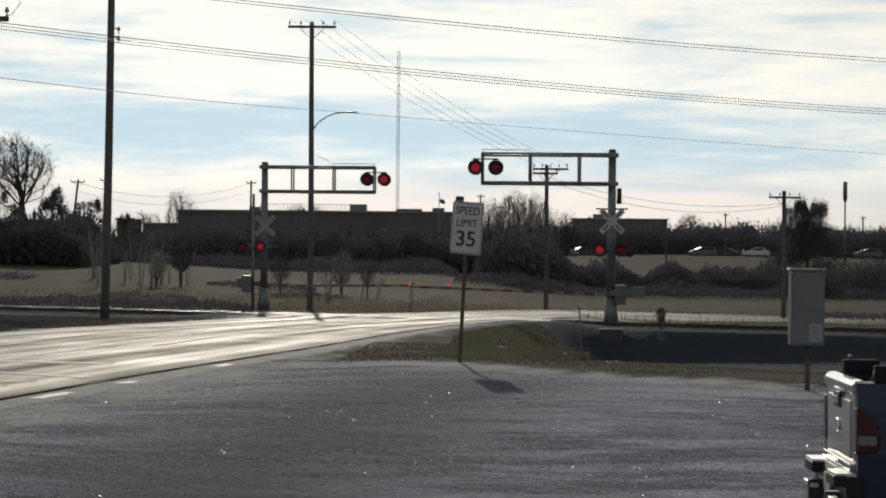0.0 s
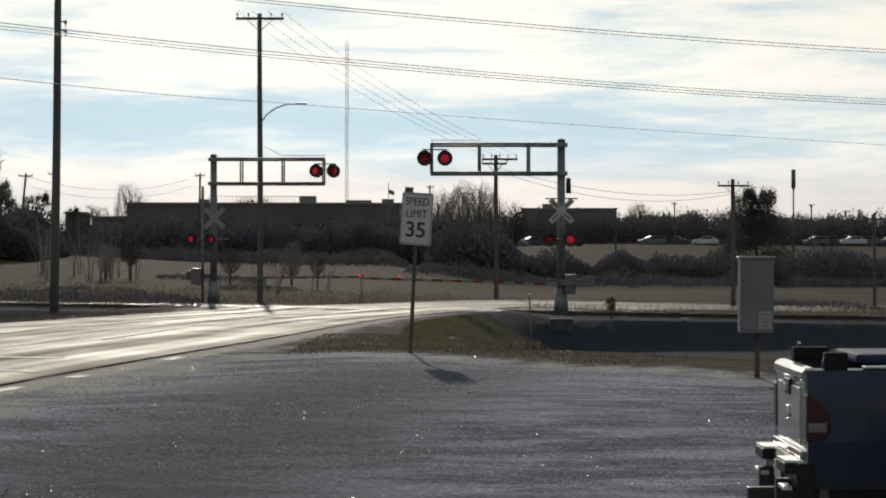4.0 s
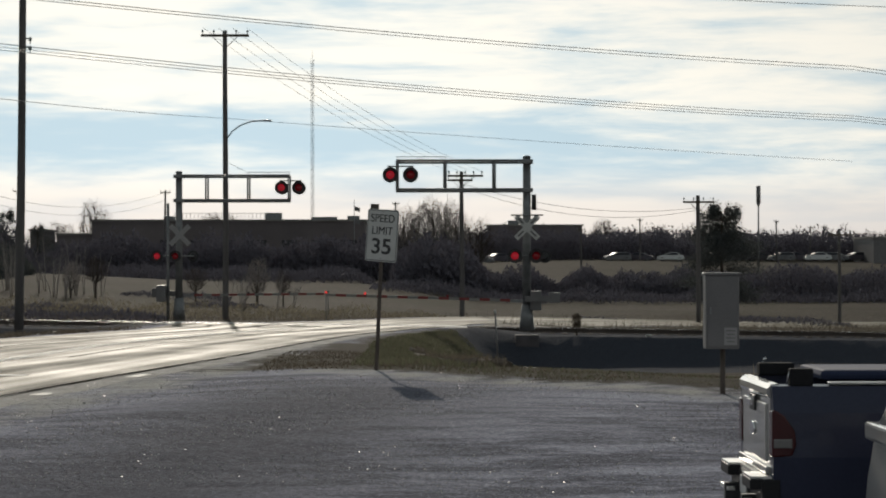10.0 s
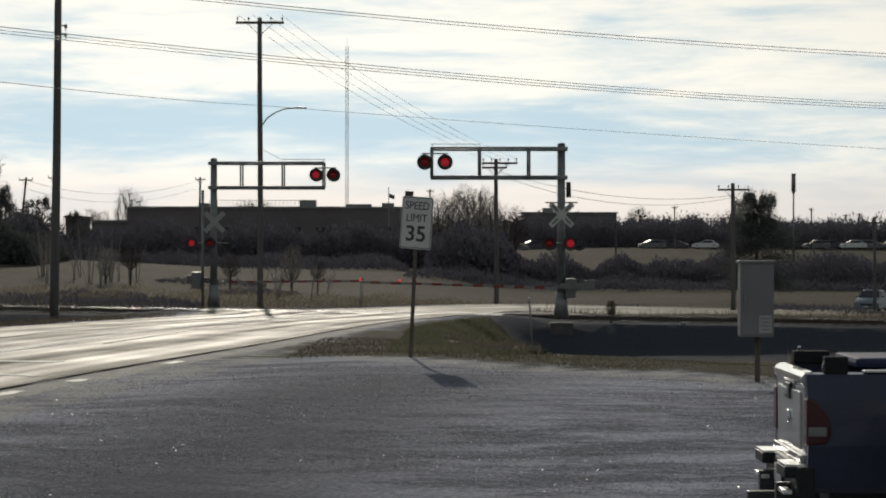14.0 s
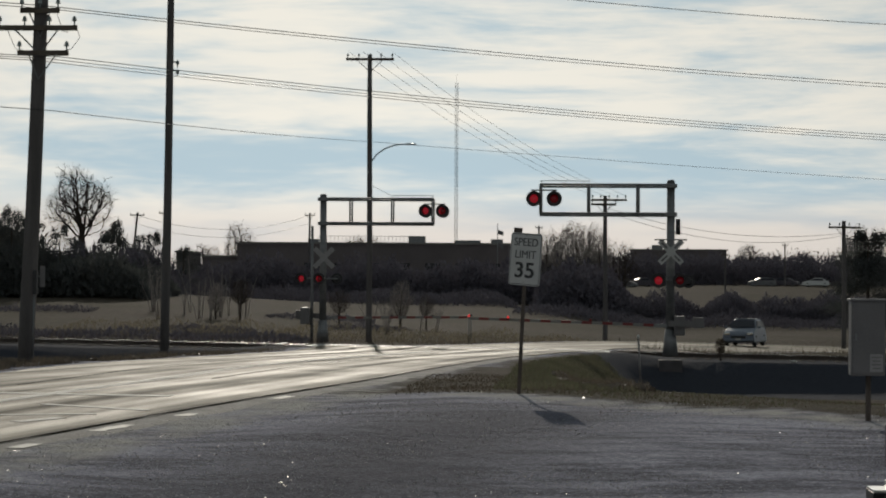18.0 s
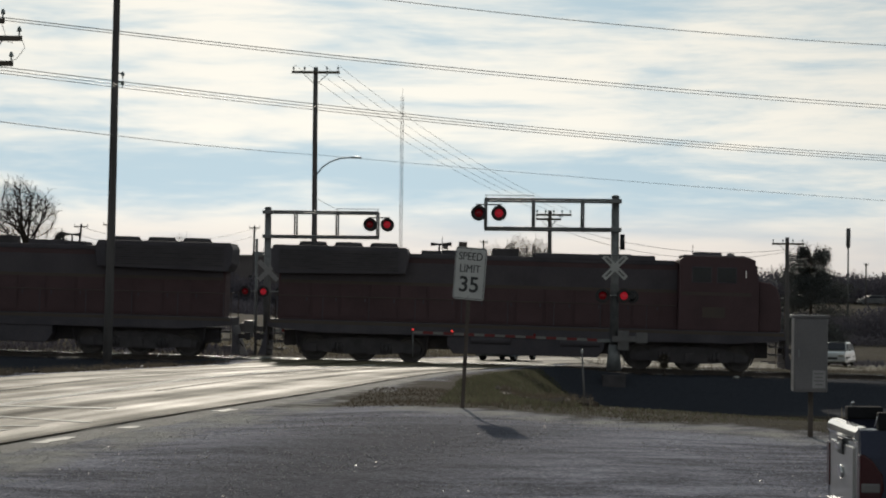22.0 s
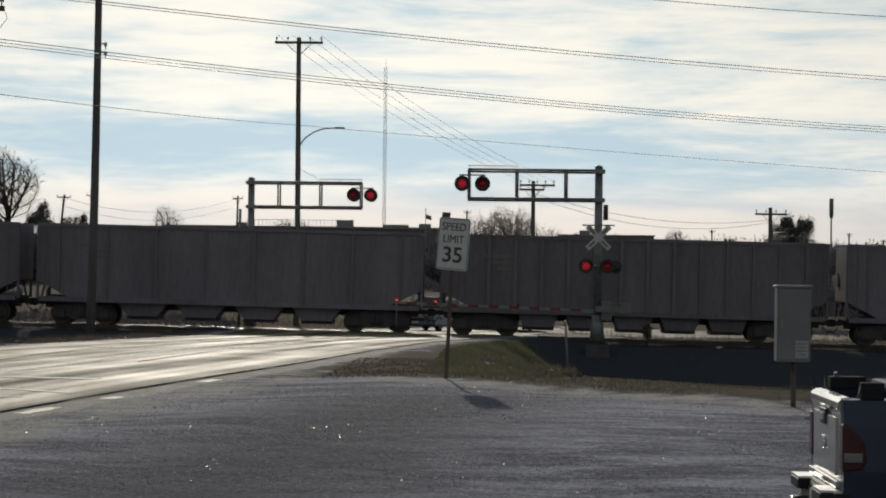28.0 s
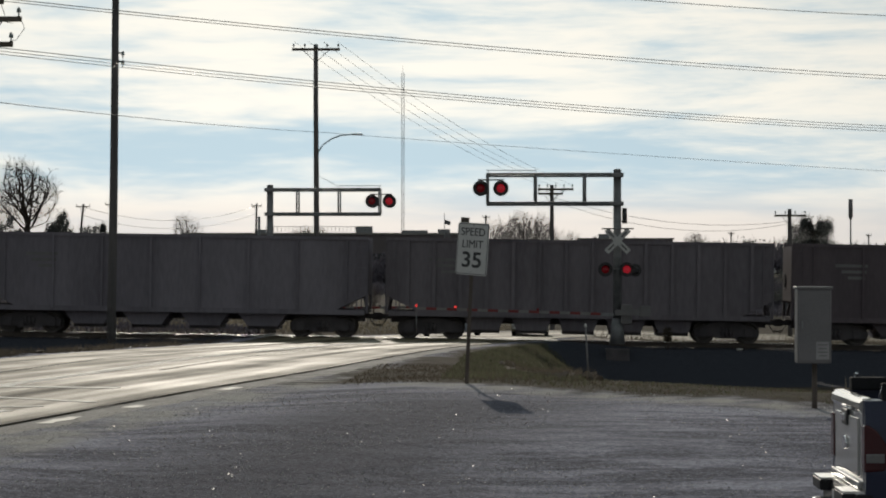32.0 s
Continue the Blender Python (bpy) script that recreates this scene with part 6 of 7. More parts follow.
def build_cars():
    a = passenger_car(pose(21.7, 159, road_z(21.7, 159)), "pale blue hatchback driving up to the lowered gate", M_CAR_BLUE, 1.50, 4.3)
    b = passenger_car(pose(40, 190, road_z(40, 190)), "silver hatchback following towards the crossing", M_SILVER, 1.52, 4.4)
    rnd = random.Random(8)
    for i, (x, y) in enumerate(((11.2, 398), (14.0, 400), (17.0, 402), (33.5, 402), (37.5, 404), (42, 400), (50, 400), (54, 402), (57, 405), (60, 401), (63, 404), (66, 402), (69, 402), (72.5, 403))):
        paint = (M_PARKED, M_LOCO_BLACK, M_TRUCK, M_PARKED, M_LOCO_BLACK, M_SILVER)[i % 6]
        p = passenger_car(pose(x, y, land(x, y) + 0.02, 0, 0, rnd.uniform(-25, 25) + (180 if i % 2 else 0)), "parked car far off on the rise", paint, 1.45, 4.4, i % 3 == 0, "parked cars")
    return a, b


pickup = build_pickup()
suv = build_suv()
CAR_A, CAR_B = build_cars()

# ---------------------------------------------------------------- the train
# every car stands on the rail top, z = 0, with its length along x and its front towards +x


def railway_wheel_mesh(r):
    bm = B()
    prof = ((0.0, 0.07), (0.30, 0.07), (0.34, 0.02), (0.80, 0.02), (0.86, 0.07), (1.0, 0.07), (1.0, -0.05), (1.07, -0.06), (1.07, -0.09), (0.84, -0.08), (0.4, -0.05), (0.0, -0.05))
    n = 18
    rings = [[bm.verts.new((r * k * math.cos(2 * math.pi * i / n), -q, r * k * math.sin(2 * math.pi * i / n))) for i in range(n)] for k, q in prof if k > 0]
    for a, b in zip(rings, rings[1:]):
        for i in range(n):
            bm.faces.new((a[i], a[(i + 1) % n], b[(i + 1) % n], b[i]))
    bm.faces.new(rings[0])
    bm.faces.new(rings[-1][::-1])
    return mesh_of("wheel", bm, M_WHEEL)


WHEEL_LOCO, WHEEL_CAR = railway_wheel_mesh(0.52), railway_wheel_mesh(0.44)


def bogie(parent, x, axles, pitch, r, me_wheel, name="bogie"):
    """A bogie: cast side frames with springs, axles and wheels."""
    bm = B()
    half = (axles - 1) * pitch / 2
    for s in (-1, 1):
        y = s * 1.02
        pts = [(-half - 0.42, r + 0.10), (-half - 0.36, r - 0.16), (-half + 0.34, r - 0.16), (-half * 0.45, r - 0.24), (half * 0.45, r - 0.24), (half - 0.34, r - 0.16),
               (half + 0.36, r - 0.16), (half + 0.42, r + 0.10), (half * 0.5, r + 0.42), (-half * 0.5, r + 0.42)]
        prism(bm, pts, y - 0.07, y + 0.07)
        for i in range(axles):
            box(bm, (-half + i * pitch, s * 1.13, r), (0.34, 0.14, 0.32))
        for i in range(axles - 1):
            xx = -half + (i + 0.5) * pitch
            for k in (-0.16, 0.0, 0.16):
                rod(bm, (xx + k, s * 1.10, r - 0.16), (xx + k, s * 1.10, r + 0.2), 0.07, None, 8)
    box(bm, (0, 0, r + 0.22), (0.5, 2.1, 0.3))
    ob = part(name, bm, M_TRUCK, parent, "grimy cast iron bogie", m=Matrix.Translation((x, 0, 0)))
    for i in range(axles):
        xx = -half + i * pitch
        part("axle", rod(B(), (xx, -0.75, r), (xx, 0.75, r), 0.08, None, 8), M_WHEEL, ob)
        for s in (-1, 1):
            part("wheel", me_wheel, None, ob, m=Matrix.Translation((xx, s * 0.77, r)) @ pose(0, 0, 0, 0, 0, 0 if s < 0 else 180))
    return ob


def coupler(parent, x, s):
    bm = B()
    box(bm, (x + s * 0.28, 0, 0.86), (0.62, 0.18, 0.2))
    box(bm, (x + s * 0.62, 0.04, 0.86), (0.24, 0.28, 0.30))
    part("coupler", bm, M_TRUCK, parent, "iron coupler")
    part("air_hose", tube(B(), [(x + s * 0.2, 0.25, 0.8), (x + s * 0.45, 0.24, 0.45), (x + s * 0.72, 0.12, 0.55)], 0.025, 5), M_RUBBER, parent)


def build_locomotive(m, label, horn_x=-3.6, wing_x=-4.9):
    """A six-axle diesel, its cab towards +x. horn_x, wing_x: where its horn stands and its radiator housing begins."""
    ob = thing("locomotive", m, label, "locomotive", "train")
    L = 22.24
    e = L / 2 - 0.72
    # frame, steps, fuel tank
    bm = B()
    prism(bm, [(-e, 1.30), (-e, 1.62), (e, 1.62), (e, 1.30), (e - 2.0, 1.12), (-e + 2.0, 1.12)], -1.48, 1.48)
    part("frame", bm, M_LOCO_BLACK, ob)
    for s in (-1, 1):
        part("sill_stripe", box(B(), (0, s * 1.486, 1.52), (2 * e - 0.1, 0.012, 0.12)), M_SHADED_YELLOW, ob, "yellow sill stripe")
    tank = B()
    prism(tank, [(-2.9, 0.42), (2.9, 0.42), (3.15, 0.75), (3.15, 1.12), (-3.15, 1.12), (-3.15, 0.75)], -1.42, 1.42)
    part("fuel_tank", tank, M_LOCO_BLACK, ob, "black fuel tank", bevel=0.05)
    for x in (-2.2, 1.4):
        part("air_reservoir", rod(B(), (x, -1.35, 0.98), (x + 1.6, -1.35, 0.98), 0.17, None, 10), M_LOCO_BLACK, ob)
    for s in (-1, 1):
        plow = B()
        prism(plow, [(s * (e + 0.02), 0.16), (s * (e + 0.38), 0.12), (s * (e + 0.16), 0.75), (s * (e + 0.02), 1.30)], -1.4, 1.4)
        part("pilot", plow, M_LOCO_BLACK, ob, "black pilot plough")
        for t in (-1, 1):
            st = B()
            for k in range(4):
                box(st, (s * (e - 0.35), t * 1.38, 0.38 + 0.32 * k), (0.62, 0.24, 0.04))
            part("step", st, M_LOCO_BLACK, ob)
        coupler(ob, s * (e - 0.1), s)
    # long hood, with its wider radiator section at the rear
    hood = B()
    prism(hood, [(-e + 0.35, 1.62), (-e + 0.35, 4.20), (-e + 0.5, 4.36), (6.1, 4.36), (6.1, 1.62)], -0.92, 0.92)
    hood = part("hood", hood, M_SHADED_ORANGE, ob, "orange long hood", bevel=0.05)
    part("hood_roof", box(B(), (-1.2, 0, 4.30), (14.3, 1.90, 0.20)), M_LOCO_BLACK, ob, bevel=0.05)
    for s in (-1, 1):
        part("hood_band", box(B(), (-1.95, s * 0.93, 3.62), (16.0, 0.014, 0.80)), M_SHADED_GREEN, hood, "dark green upper band")
        part("hood_stripe", box(B(), (-1.95, s * 0.935, 3.16), (16.0, 0.016, 0.13)), M_SHADED_YELLOW, hood, "yellow stripe")
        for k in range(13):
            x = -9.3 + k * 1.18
            part("hood_door", box(B(), (x, s * 0.94, 2.42), (1.06, 0.03, 1.36)), M_SHADED_ORANGE, hood, bevel=0.008)
            part("door_latch", box(B(), (x + 0.42, s * 0.965, 2.45), (0.05, 0.02, 0.14)), M_LOCO_BLACK, hood)
    wing = B()
    prism(wing, [(-e + 0.25, 3.45), (-e + 0.08, 3.75), (-e + 0.04, 4.40), (-e + 0.16, 4.62), (wing_x, 4.62), (wing_x + 0.15, 4.3), (wing_x, 3.55)], -1.42, 1.42)
    wing = part("radiator", wing, M_LOCO_BLACK, ob, "wide black radiator housing", bevel=0.05)
    for s in (-1, 1):
        for k in range(9):
            part("radiator_slat", box(B(), (-7.6, s * 1.43, 3.68 + 0.09 * k), (4.8, 0.03, 0.045)), M_TRUCK, wing)
    for x in (-8.75, -7.3, -5.85):
        part("cooling_fan", rod(B(), (x, 0, 4.60), (x, 0, 4.80), 0.62, 0.52, 20), M_TRUCK, wing)
    part("dynamic_brake", box(B(), (2.7, 0, 4.44), (4.9, 1.96, 0.26)), M_LOCO_BLACK, ob, "raised black brake housing", bevel=0.06)
    part("exhaust", box(B(), (-0.9, 0, 4.55), (1.1, 0.5, 0.34)), M_TRUCK, ob, bevel=0.03)
    part("silencer", box(B(), (-2.7, 0, 4.46), (1.5, 1.5, 0.24)), M_LOCO_BLACK, ob, bevel=0.04)
    for x in (0.6, -3.9):
        part("air_filter_box", box(B(), (x, 0, 4.44), (0.8, 1.7, 0.2)), M_LOCO_BLACK, ob, bevel=0.03)
    # cab and nose
    cab = B()
    prism(cab, [(6.1, 1.62), (6.1, 4.42), (6.35, 4.60), (8.85, 4.60), (9.10, 4.50), (9.30, 3.62), (9.30, 1.62)], -1.50, 1.50)
    cab = part("cab", cab, M_SHADED_ORANGE, ob, "orange cab", bevel=0.04)
    part("cab_roof", box(B(), (7.5, 0, 4.60), (2.5, 2.7, 0.10)), M_SHADED_GREEN, cab, bevel=0.04)
    part("air_conditioner", box(B(), (7.3, 0, 4.70), (1.1, 1.2, 0.16)), M_LOCO_BLACK, cab, bevel=0.04)
    for s in (-1, 1):
        for x in (7.0, 8.0):
            part("cab_window", box(B(), (x, s * 1.50, 3.86), (0.72, 0.03, 0.56)), M_GLASS_DARK, cab, "dark cab window", bevel=0.01)
            part("window_frame", box(B(), (x, s * 1.492, 3.86), (0.82, 0.03, 0.66)), M_SHADED_GREEN, cab, bevel=0.01)
        part("windscreen", box(B(), (9.23, s * 0.62, 4.02), (0.06, 0.95, 0.50)), M_GLASS_DARK, cab, "dark windscreen", bevel=0.01)
        part("cab_stripe", box(B(), (7.6, s * 1.503, 3.10), (2.8, 0.012, 0.13)), M_SHADED_YELLOW, cab)
        part("cab_panel", box(B(), (7.5, s * 1.503, 2.35), (0.9, 0.014, 0.42)), M_SHADED_YELLOW, cab, "plain pale panel")
        part("mirror", box(B(), (8.75, s * 1.60, 3.9), (0.04, 0.16, 0.30)), M_CHROME, cab, "small bright cab mirror", bevel=0.01)
    nose = B()
    prism(nose, [(9.30, 1.62), (9.30, 3.66), (9.82, 3.58), (10.06, 3.40), (10.18, 3.05), (10.24, 2.4), (10.24, 1.62)], -1.22, 1.22)
    nose = part("nose", nose, M_SHADED_ORANGE, ob, "orange nose", bevel=0.08)
    part("nose_door", box(B(), (10.25, 0.45, 2.3), (0.03, 0.6, 1.1)), M_SHADED_ORANGE, nose, bevel=0.01)
    # polished steel rods added here to imitate sun glints on the nose
    for z in (2.2, 2.6, 3.0):
        part("grab_iron", tube(B(), [(10.2, -1.12, z), (10.32, -1.12, z), (10.32, -0.78, z), (10.2, -0.78, z)], 0.016, 5), M_RAILTOP, nose, "polished grab iron added for a sun glint")
    part("nose_handrail", tube(B(), [(9.7, -1.05, 3.58), (9.75, -1.05, 3.74), (10.0, -1.05, 3.66), (10.1, -1.05, 3.36)], 0.018, 5), M_RAILTOP, nose, "polished handrail added for a sun glint")
    for s in (-1, 1):
        part("headlight", rod(B(), (9.20, s * 0.12, 4.40), (9.28, s * 0.12, 4.40), 0.10, None, 12), M_TAIL_CLEAR, cab, "round headlight")
        part("ditch_light", rod(B(), (e, s * 0.8, 1.85), (e + 0.06, s * 0.8, 1.85), 0.10, None, 12), M_TAIL_CLEAR, ob, "round ditch light")
        # handrails along the walkway
        part("handrail", rod(B(), (-e + 0.3, s * 1.44, 2.58), (6.0, s * 1.44, 2.58), 0.02, None, 5), M_SHADED_YELLOW, ob)
        for k in range(9):
            x = -e + 0.35 + k * 1.86
            part("rail_post", rod(B(), (x, s * 1.44, 1.6), (x, s * 1.44, 2.6), 0.018, None, 5), M_LOCO_BLACK, ob)
        for x in (e - 0.05, -e + 0.05):
            part("grab_rail", tube(B(), [(x, s * 1.40, 0.55), (x, s * 1.42, 2.6), (x, s * 0.5, 2.62)], 0.02, 5), M_SHADED_YELLOW, ob)
    horn = B()
    for dy in (-0.14, 0, 0.14):
        rod(horn, (horn_x, dy, 4.82), (horn_x + 0.5, dy, 4.84), 0.03, 0.085, 9)
        rod(horn, (horn_x, dy, 4.82), (horn_x - 0.35, dy, 4.82), 0.03, 0.075, 9)
    rod(horn, (horn_x, 0, 4.40), (horn_x, 0, 4.84), 0.04, None, 6)
    part("horn", horn, M_TRUCK, ob, "three-chime air horn")
    part("antenna_dome", rod(B(), (8.3, 0.4, 4.65), (8.3, 0.4, 4.78), 0.2, 0.12, 12), M_CABINET, ob)
    part("antenna", rod(B(), (6.7, -0.3, 4.65), (6.7, -0.3, 5.1), 0.012, None, 5), M_BLACK, ob)
    part("centre_sill", box(B(), (0, 0, 0.86), (2 * e - 1.2, 0.8, 0.62)), M_TRUCK, ob)
    for s in (-1, 1):
        for x in (6.6, -6.6):
            part("brake_rigging", box(B(), (x, s * 0.62, 0.82), (5.3, 0.06, 0.66)), M_TRUCK, ob)
            for k in (-1.0, 1.0):
                part("sand_pipe", tube(B(), [(x + k * 2.7, s * 1.2, 1.2), (x + k * 2.62, s * 1.05, 0.7), (x + k * 2.5, s * 0.8, 0.25)], 0.03, 5), M_TRUCK, ob)
    bogie(ob, 6.6, 3, 1.98, 0.52, WHEEL_LOCO)
    bogie(ob, -6.6, 3, 1.98, 0.52, WHEEL_LOCO)
    return ob


def build_hopper(m, label, paint, ribbed):
    """An open-topped coal hopper: tall flat sides, sloping ends, bays below."""
    ob = thing("hopper_wagon", m, label, "hopper wagon", "train")
    L = 16.27
    e = L / 2 - 0.33
    top, low, hw = 3.96, 1.04, 1.53

    def end_x(z):
        return e - 0.03 if z > 1.75 else e - 0.03 - (1.75 - z) * 2.0

    for s in (-1, 1):
        out = [(-end_x(low), low), (-end_x(1.75), 1.75), (-end_x(top), top), (end_x(top), top), (end_x(1.75), 1.75), (end_x(low), low)]
        side = part("side_wall", prism(B(), out, s * hw - 0.04, s * hw + 0.04), paint, ob, "flat steel side wall")
        part("top_chord", box(B(), (0, s * hw, top + 0.04), (2 * e - 0.06, 0.20, 0.13)), paint, ob)
        part("side_sill", box(B(), (0, s * (hw + 0.02), low - 0.02), (2 * e - 0.3, 0.16, 0.20)), paint, ob)
        n = 14 if ribbed else 8
        for k in range(n):
            x = -e + 0.9 + (2 * e - 1.8) * k / (n - 1)
            lo = low if abs(x) < end_x(low) else 1.75 - (end_x(1.75) - abs(x)) / 2.0
            part("rib", box(B(), (x, s * (hw + 0.085), (lo + top) / 2), (0.14 if ribbed else 0.08, 0.09, top - lo)), paint, side)
        for k in range(3):
            part("stencil_bar", box(B(), (-5.4 + 0.1 * k, s * (hw + 0.05), 3.2 - 0.24 * k), (1.3 - 0.3 * k, 0.012, 0.12)), M_CABINET, side, "row of worn pale stencil")
        for t in (-1, 1):
            part("end_post", box(B(), (t * (e - 0.06), s * (hw - 0.12), 1.55), (0.10, 0.12, 1.1)), paint, ob)
            lad = part("ladder", rod(B(), (t * (e - 0.46), s * (hw + 0.12), 1.0), (t * (e - 0.46), s * (hw + 0.12), 3.9), 0.02, None, 5), paint, ob)
            part("stile", rod(B(), (t * (e - 0.06), s * (hw + 0.12), 1.0), (t * (e - 0.06), s * (hw + 0.12), 3.9), 0.02, None, 5), paint, lad)
            for k in range(7):
                z = 1.15 + 0.42 * k
                part("rung", rod(B(), (t * (e - 0.46), s * (hw + 0.12), z), (t * (e - 0.06), s * (hw + 0.12), z), 0.014, None, 4), paint, lad)
    for t in (-1, 1):
        part("end_wall", box(B(), (t * (e - 0.05), 0, (1.75 + top) / 2), (0.08, 2 * hw - 0.1, top - 1.75)), paint, ob)
        slope = B()
        prism(slope, [(t * (e - 0.03), 1.75), (t * (e - 0.12), 1.80), (t * end_x(low), low + 0.1), (t * end_x(low), low)] , -hw + 0.05, hw - 0.05)
        part("slope_sheet", slope, paint, ob)
        part("end_platform", box(B(), (t * (e - 0.8), 0, 1.06), (1.55, 2.7, 0.10)), M_TRUCK, ob)
        for y in (-0.6, 0.6):
            part("slope_strut", rod(B(), (t * (e - 0.1), y, 1.1), (t * (e - 0.25), y, 1.8), 0.05, None, 6), paint, ob)
        coupler(ob, t * (e - 0.25), t)
        bogie(ob, t * 5.95, 2, 1.78, 0.44, WHEEL_CAR)
    part("centre_sill", box(B(), (0, 0, 0.90), (2 * e - 0.4, 0.5, 0.52)), M_TRUCK, ob)
    part("brake_wheel", rod(B(), (-e + 0.02, 0.7, 2.6), (-e - 0.03, 0.7, 2.6), 0.28, None, 14), M_TRUCK, ob)
    load = B()
    nx, ny = 26, 6
    grid = [[load.verts.new((-e + 0.2 + (2 * e - 0.4) * i / nx, -hw + 0.05 + (2 * hw - 0.1) * j / ny, top - 0.35 + 0.22 * math.sin(math.pi * j / ny) + 0.06 * noise.noise((i * 0.9, j * 0.9, 2)))) for j in range(ny + 1)] for i in range(nx + 1)]
    for i in range(nx):
        for j in range(ny):
            load.faces.new((grid[i][j], grid[i + 1][j], grid[i + 1][j + 1], grid[i][j + 1]))
    part("coal_load", load, M_LOCO_BLACK, ob, "black coal load")
    n = 5 if ribbed else 4
    for k in range(n):
        x = (k - (n - 1) / 2) * (1.9 if n == 5 else 2.35)
        w = 0.86 if n == 5 else 1.08
        bay = part("discharge_bay", prism(B(), [(x - w, low), (x + w, low), (x + 0.60, 0.40), (x - 0.60, 0.40)], -1.25, 1.25), paint, ob)
        part("gate_frame", box(B(), (x, 0, 0.34), (1.26, 1.9, 0.14)), M_TRUCK, bay)
    return ob


def build_train():
    """Three locomotives and twelve coal hoppers, listed with the distance of each middle behind the train's nose."""
    first = build_locomotive(pose(0, TRACK_Y, 0), "orange and dark green diesel locomotive leading the freight train")
    cars = [(first, 11.12)]
    second = tagged(copy_thing(first, pose(0, TRACK_Y, 0, 0, 0, 180)), "orange and dark green diesel locomotive coupled behind another")
    third = build_locomotive(pose(0, TRACK_Y, 0, 0, 0, 180), "orange and dark green diesel locomotive with a long radiator housing", -0.7, -2.9)
    cars += [(second, 33.36), (third, 55.60)]
    kinds = [build_hopper(pose(0, TRACK_Y, 0), "flat-sided grey coal hopper wagon, loaded", M_HOP[0], False),
             build_hopper(pose(0, TRACK_Y, 0), "ribbed grey-tan coal hopper wagon, loaded", M_HOP[1], True),
             build_hopper(pose(0, TRACK_Y, 0), "flat-sided dull red-brown coal hopper wagon, loaded", M_HOP[2], False)]
    order = (2, 0, 0, 1, 0, 0, 1, 2, 1, 0, 0, 1)
    seen = set()
    for i, k in enumerate(order):
        if k in seen:
            c = copy_thing(kinds[k], pose(0, TRACK_Y, 0))
        else:
            c = kinds[k]
            seen.add(k)
        cars.append((c, 66.72 + 16.27 * (i + 0.5)))
    return cars


TRAIN = build_train()

# ---------------------------------------------------------------- stones, glints and grass


def clods(name, label, n, seed, place, size, material, kind="stuff"):
    """Small angular stones lying on the ground, as one mass."""
    rnd = random.Random(seed)
    co, fa = [], []
    tet = ((1, 1, 1), (1, -1, -1), (-1, 1, -1), (-1, -1, 1), (0.2, 0.1, 1.5))
    for _ in range(n):
        x, y = place(rnd)
        s = size * rnd.uniform(0.5, 1.6)
        q = Euler((rnd.uniform(0, 6.3), rnd.uniform(0, 6.3), rnd.uniform(0, 6.3))).to_matrix()
        p = Vector((x, y, land(x, y) + 0.25 * s))
        k = len(co)
        for t in tet:
            v = q @ Vector(t) * s * 0.5
            co.append((p.x + v.x * 1.2, p.y + v.y * 1.2, p.z + v.z * 0.7))
        fa += [(k, k + 1, k + 2), (k, k + 3, k + 1), (k, k + 2, k + 3), (k + 1, k + 3, k + 2), (k + 4, k, k + 2), (k + 4, k + 3, k)]
    me = bpy.data.meshes.new(name)
    me.from_pydata(co, [], fa)
    me.materials.append(material)
    return tagged(new(name, me), label, "stones", kind=kind)


def lot_place(r):
    while True:
        y = 20 + 19 * r.random() ** 1.2
        x = r.uniform(-0.27, 0.20) * y
        right, left = side(x, y)
        if right > 0.2 and y < lot_edge(x) + 0.3:
            return x, y


def blades(name, label, n, seed, place, height, material):
    rnd = random.Random(seed)
    co, fa = [], []
    for _ in range(n):
        x, y = place(rnd)
        z = land(x, y) - 0.01
        h = height * rnd.uniform(0.4, 1.3)
        a = rnd.uniform(0, 6.28)
        w = 0.006 + 0.01 * rnd.random()
        lx, ly = rnd.gauss(0, 0.35) * h, rnd.gauss(0, 0.35) * h
        k = len(co)
        co += [(x - w * math.cos(a), y - w * math.sin(a), z), (x + w * math.cos(a), y + w * math.sin(a), z), (x + lx, y + ly, z + h)]
        fa.append((k, k + 1, k + 2))
    me = bpy.data.meshes.new(name)
    me.from_pydata(co, [], fa)
    me.materials.append(material)
    return tagged(new(name, me), label, "grass", kind="stuff")


def verge_place(r):
    while True:
        y = r.uniform(30, 62)
        x = r.uniform(-0.6, 0.19 * y)
        if y > lot_edge(x) + 0.4 + 0.6 * noise.noise((x * 2, y * 2, 0)) and side(x, y)[0] > 1.6:
            return x, y


def bank_place(r):
    while True:
        y = r.uniform(38, 92)
        x = r.uniform(-0.9, 5)
        d = side(x, y)[0]
        if 1.5 < d < 5.2 and y > lot_edge(x) + 1:
            return x, y


def far_verge(r):
    while True:
        y = r.uniform(106, 170)
        x = r.uniform(-0.26, 0.2) * y
        if max(side(x, y)) > 1.2:
            return x, y


def clump_place(r):
    c = r.choice(((7.0, 41), (7.8, 42), (8.6, 43), (9.2, 45), (7.6, 44)))
    return c[0] + r.gauss(0, 0.45), c[1] + r.gauss(0, 0.6)


def flank_place(r):
    k = r.random()
    return 0.35 + 0.95 * k + r.gauss(0, 0.16), 62 - 21.5 * k ** 0.7 + r.gauss(0, 1.0)


def hummock_place(r):
    while True:
        x, y = r.uniform(6, 32), r.uniform(109, 116)
        if noise.noise((x * 0.5, y * 0.2, 7)) > -0.1 and max(side(x, y)) > 1.5:
            return x, y


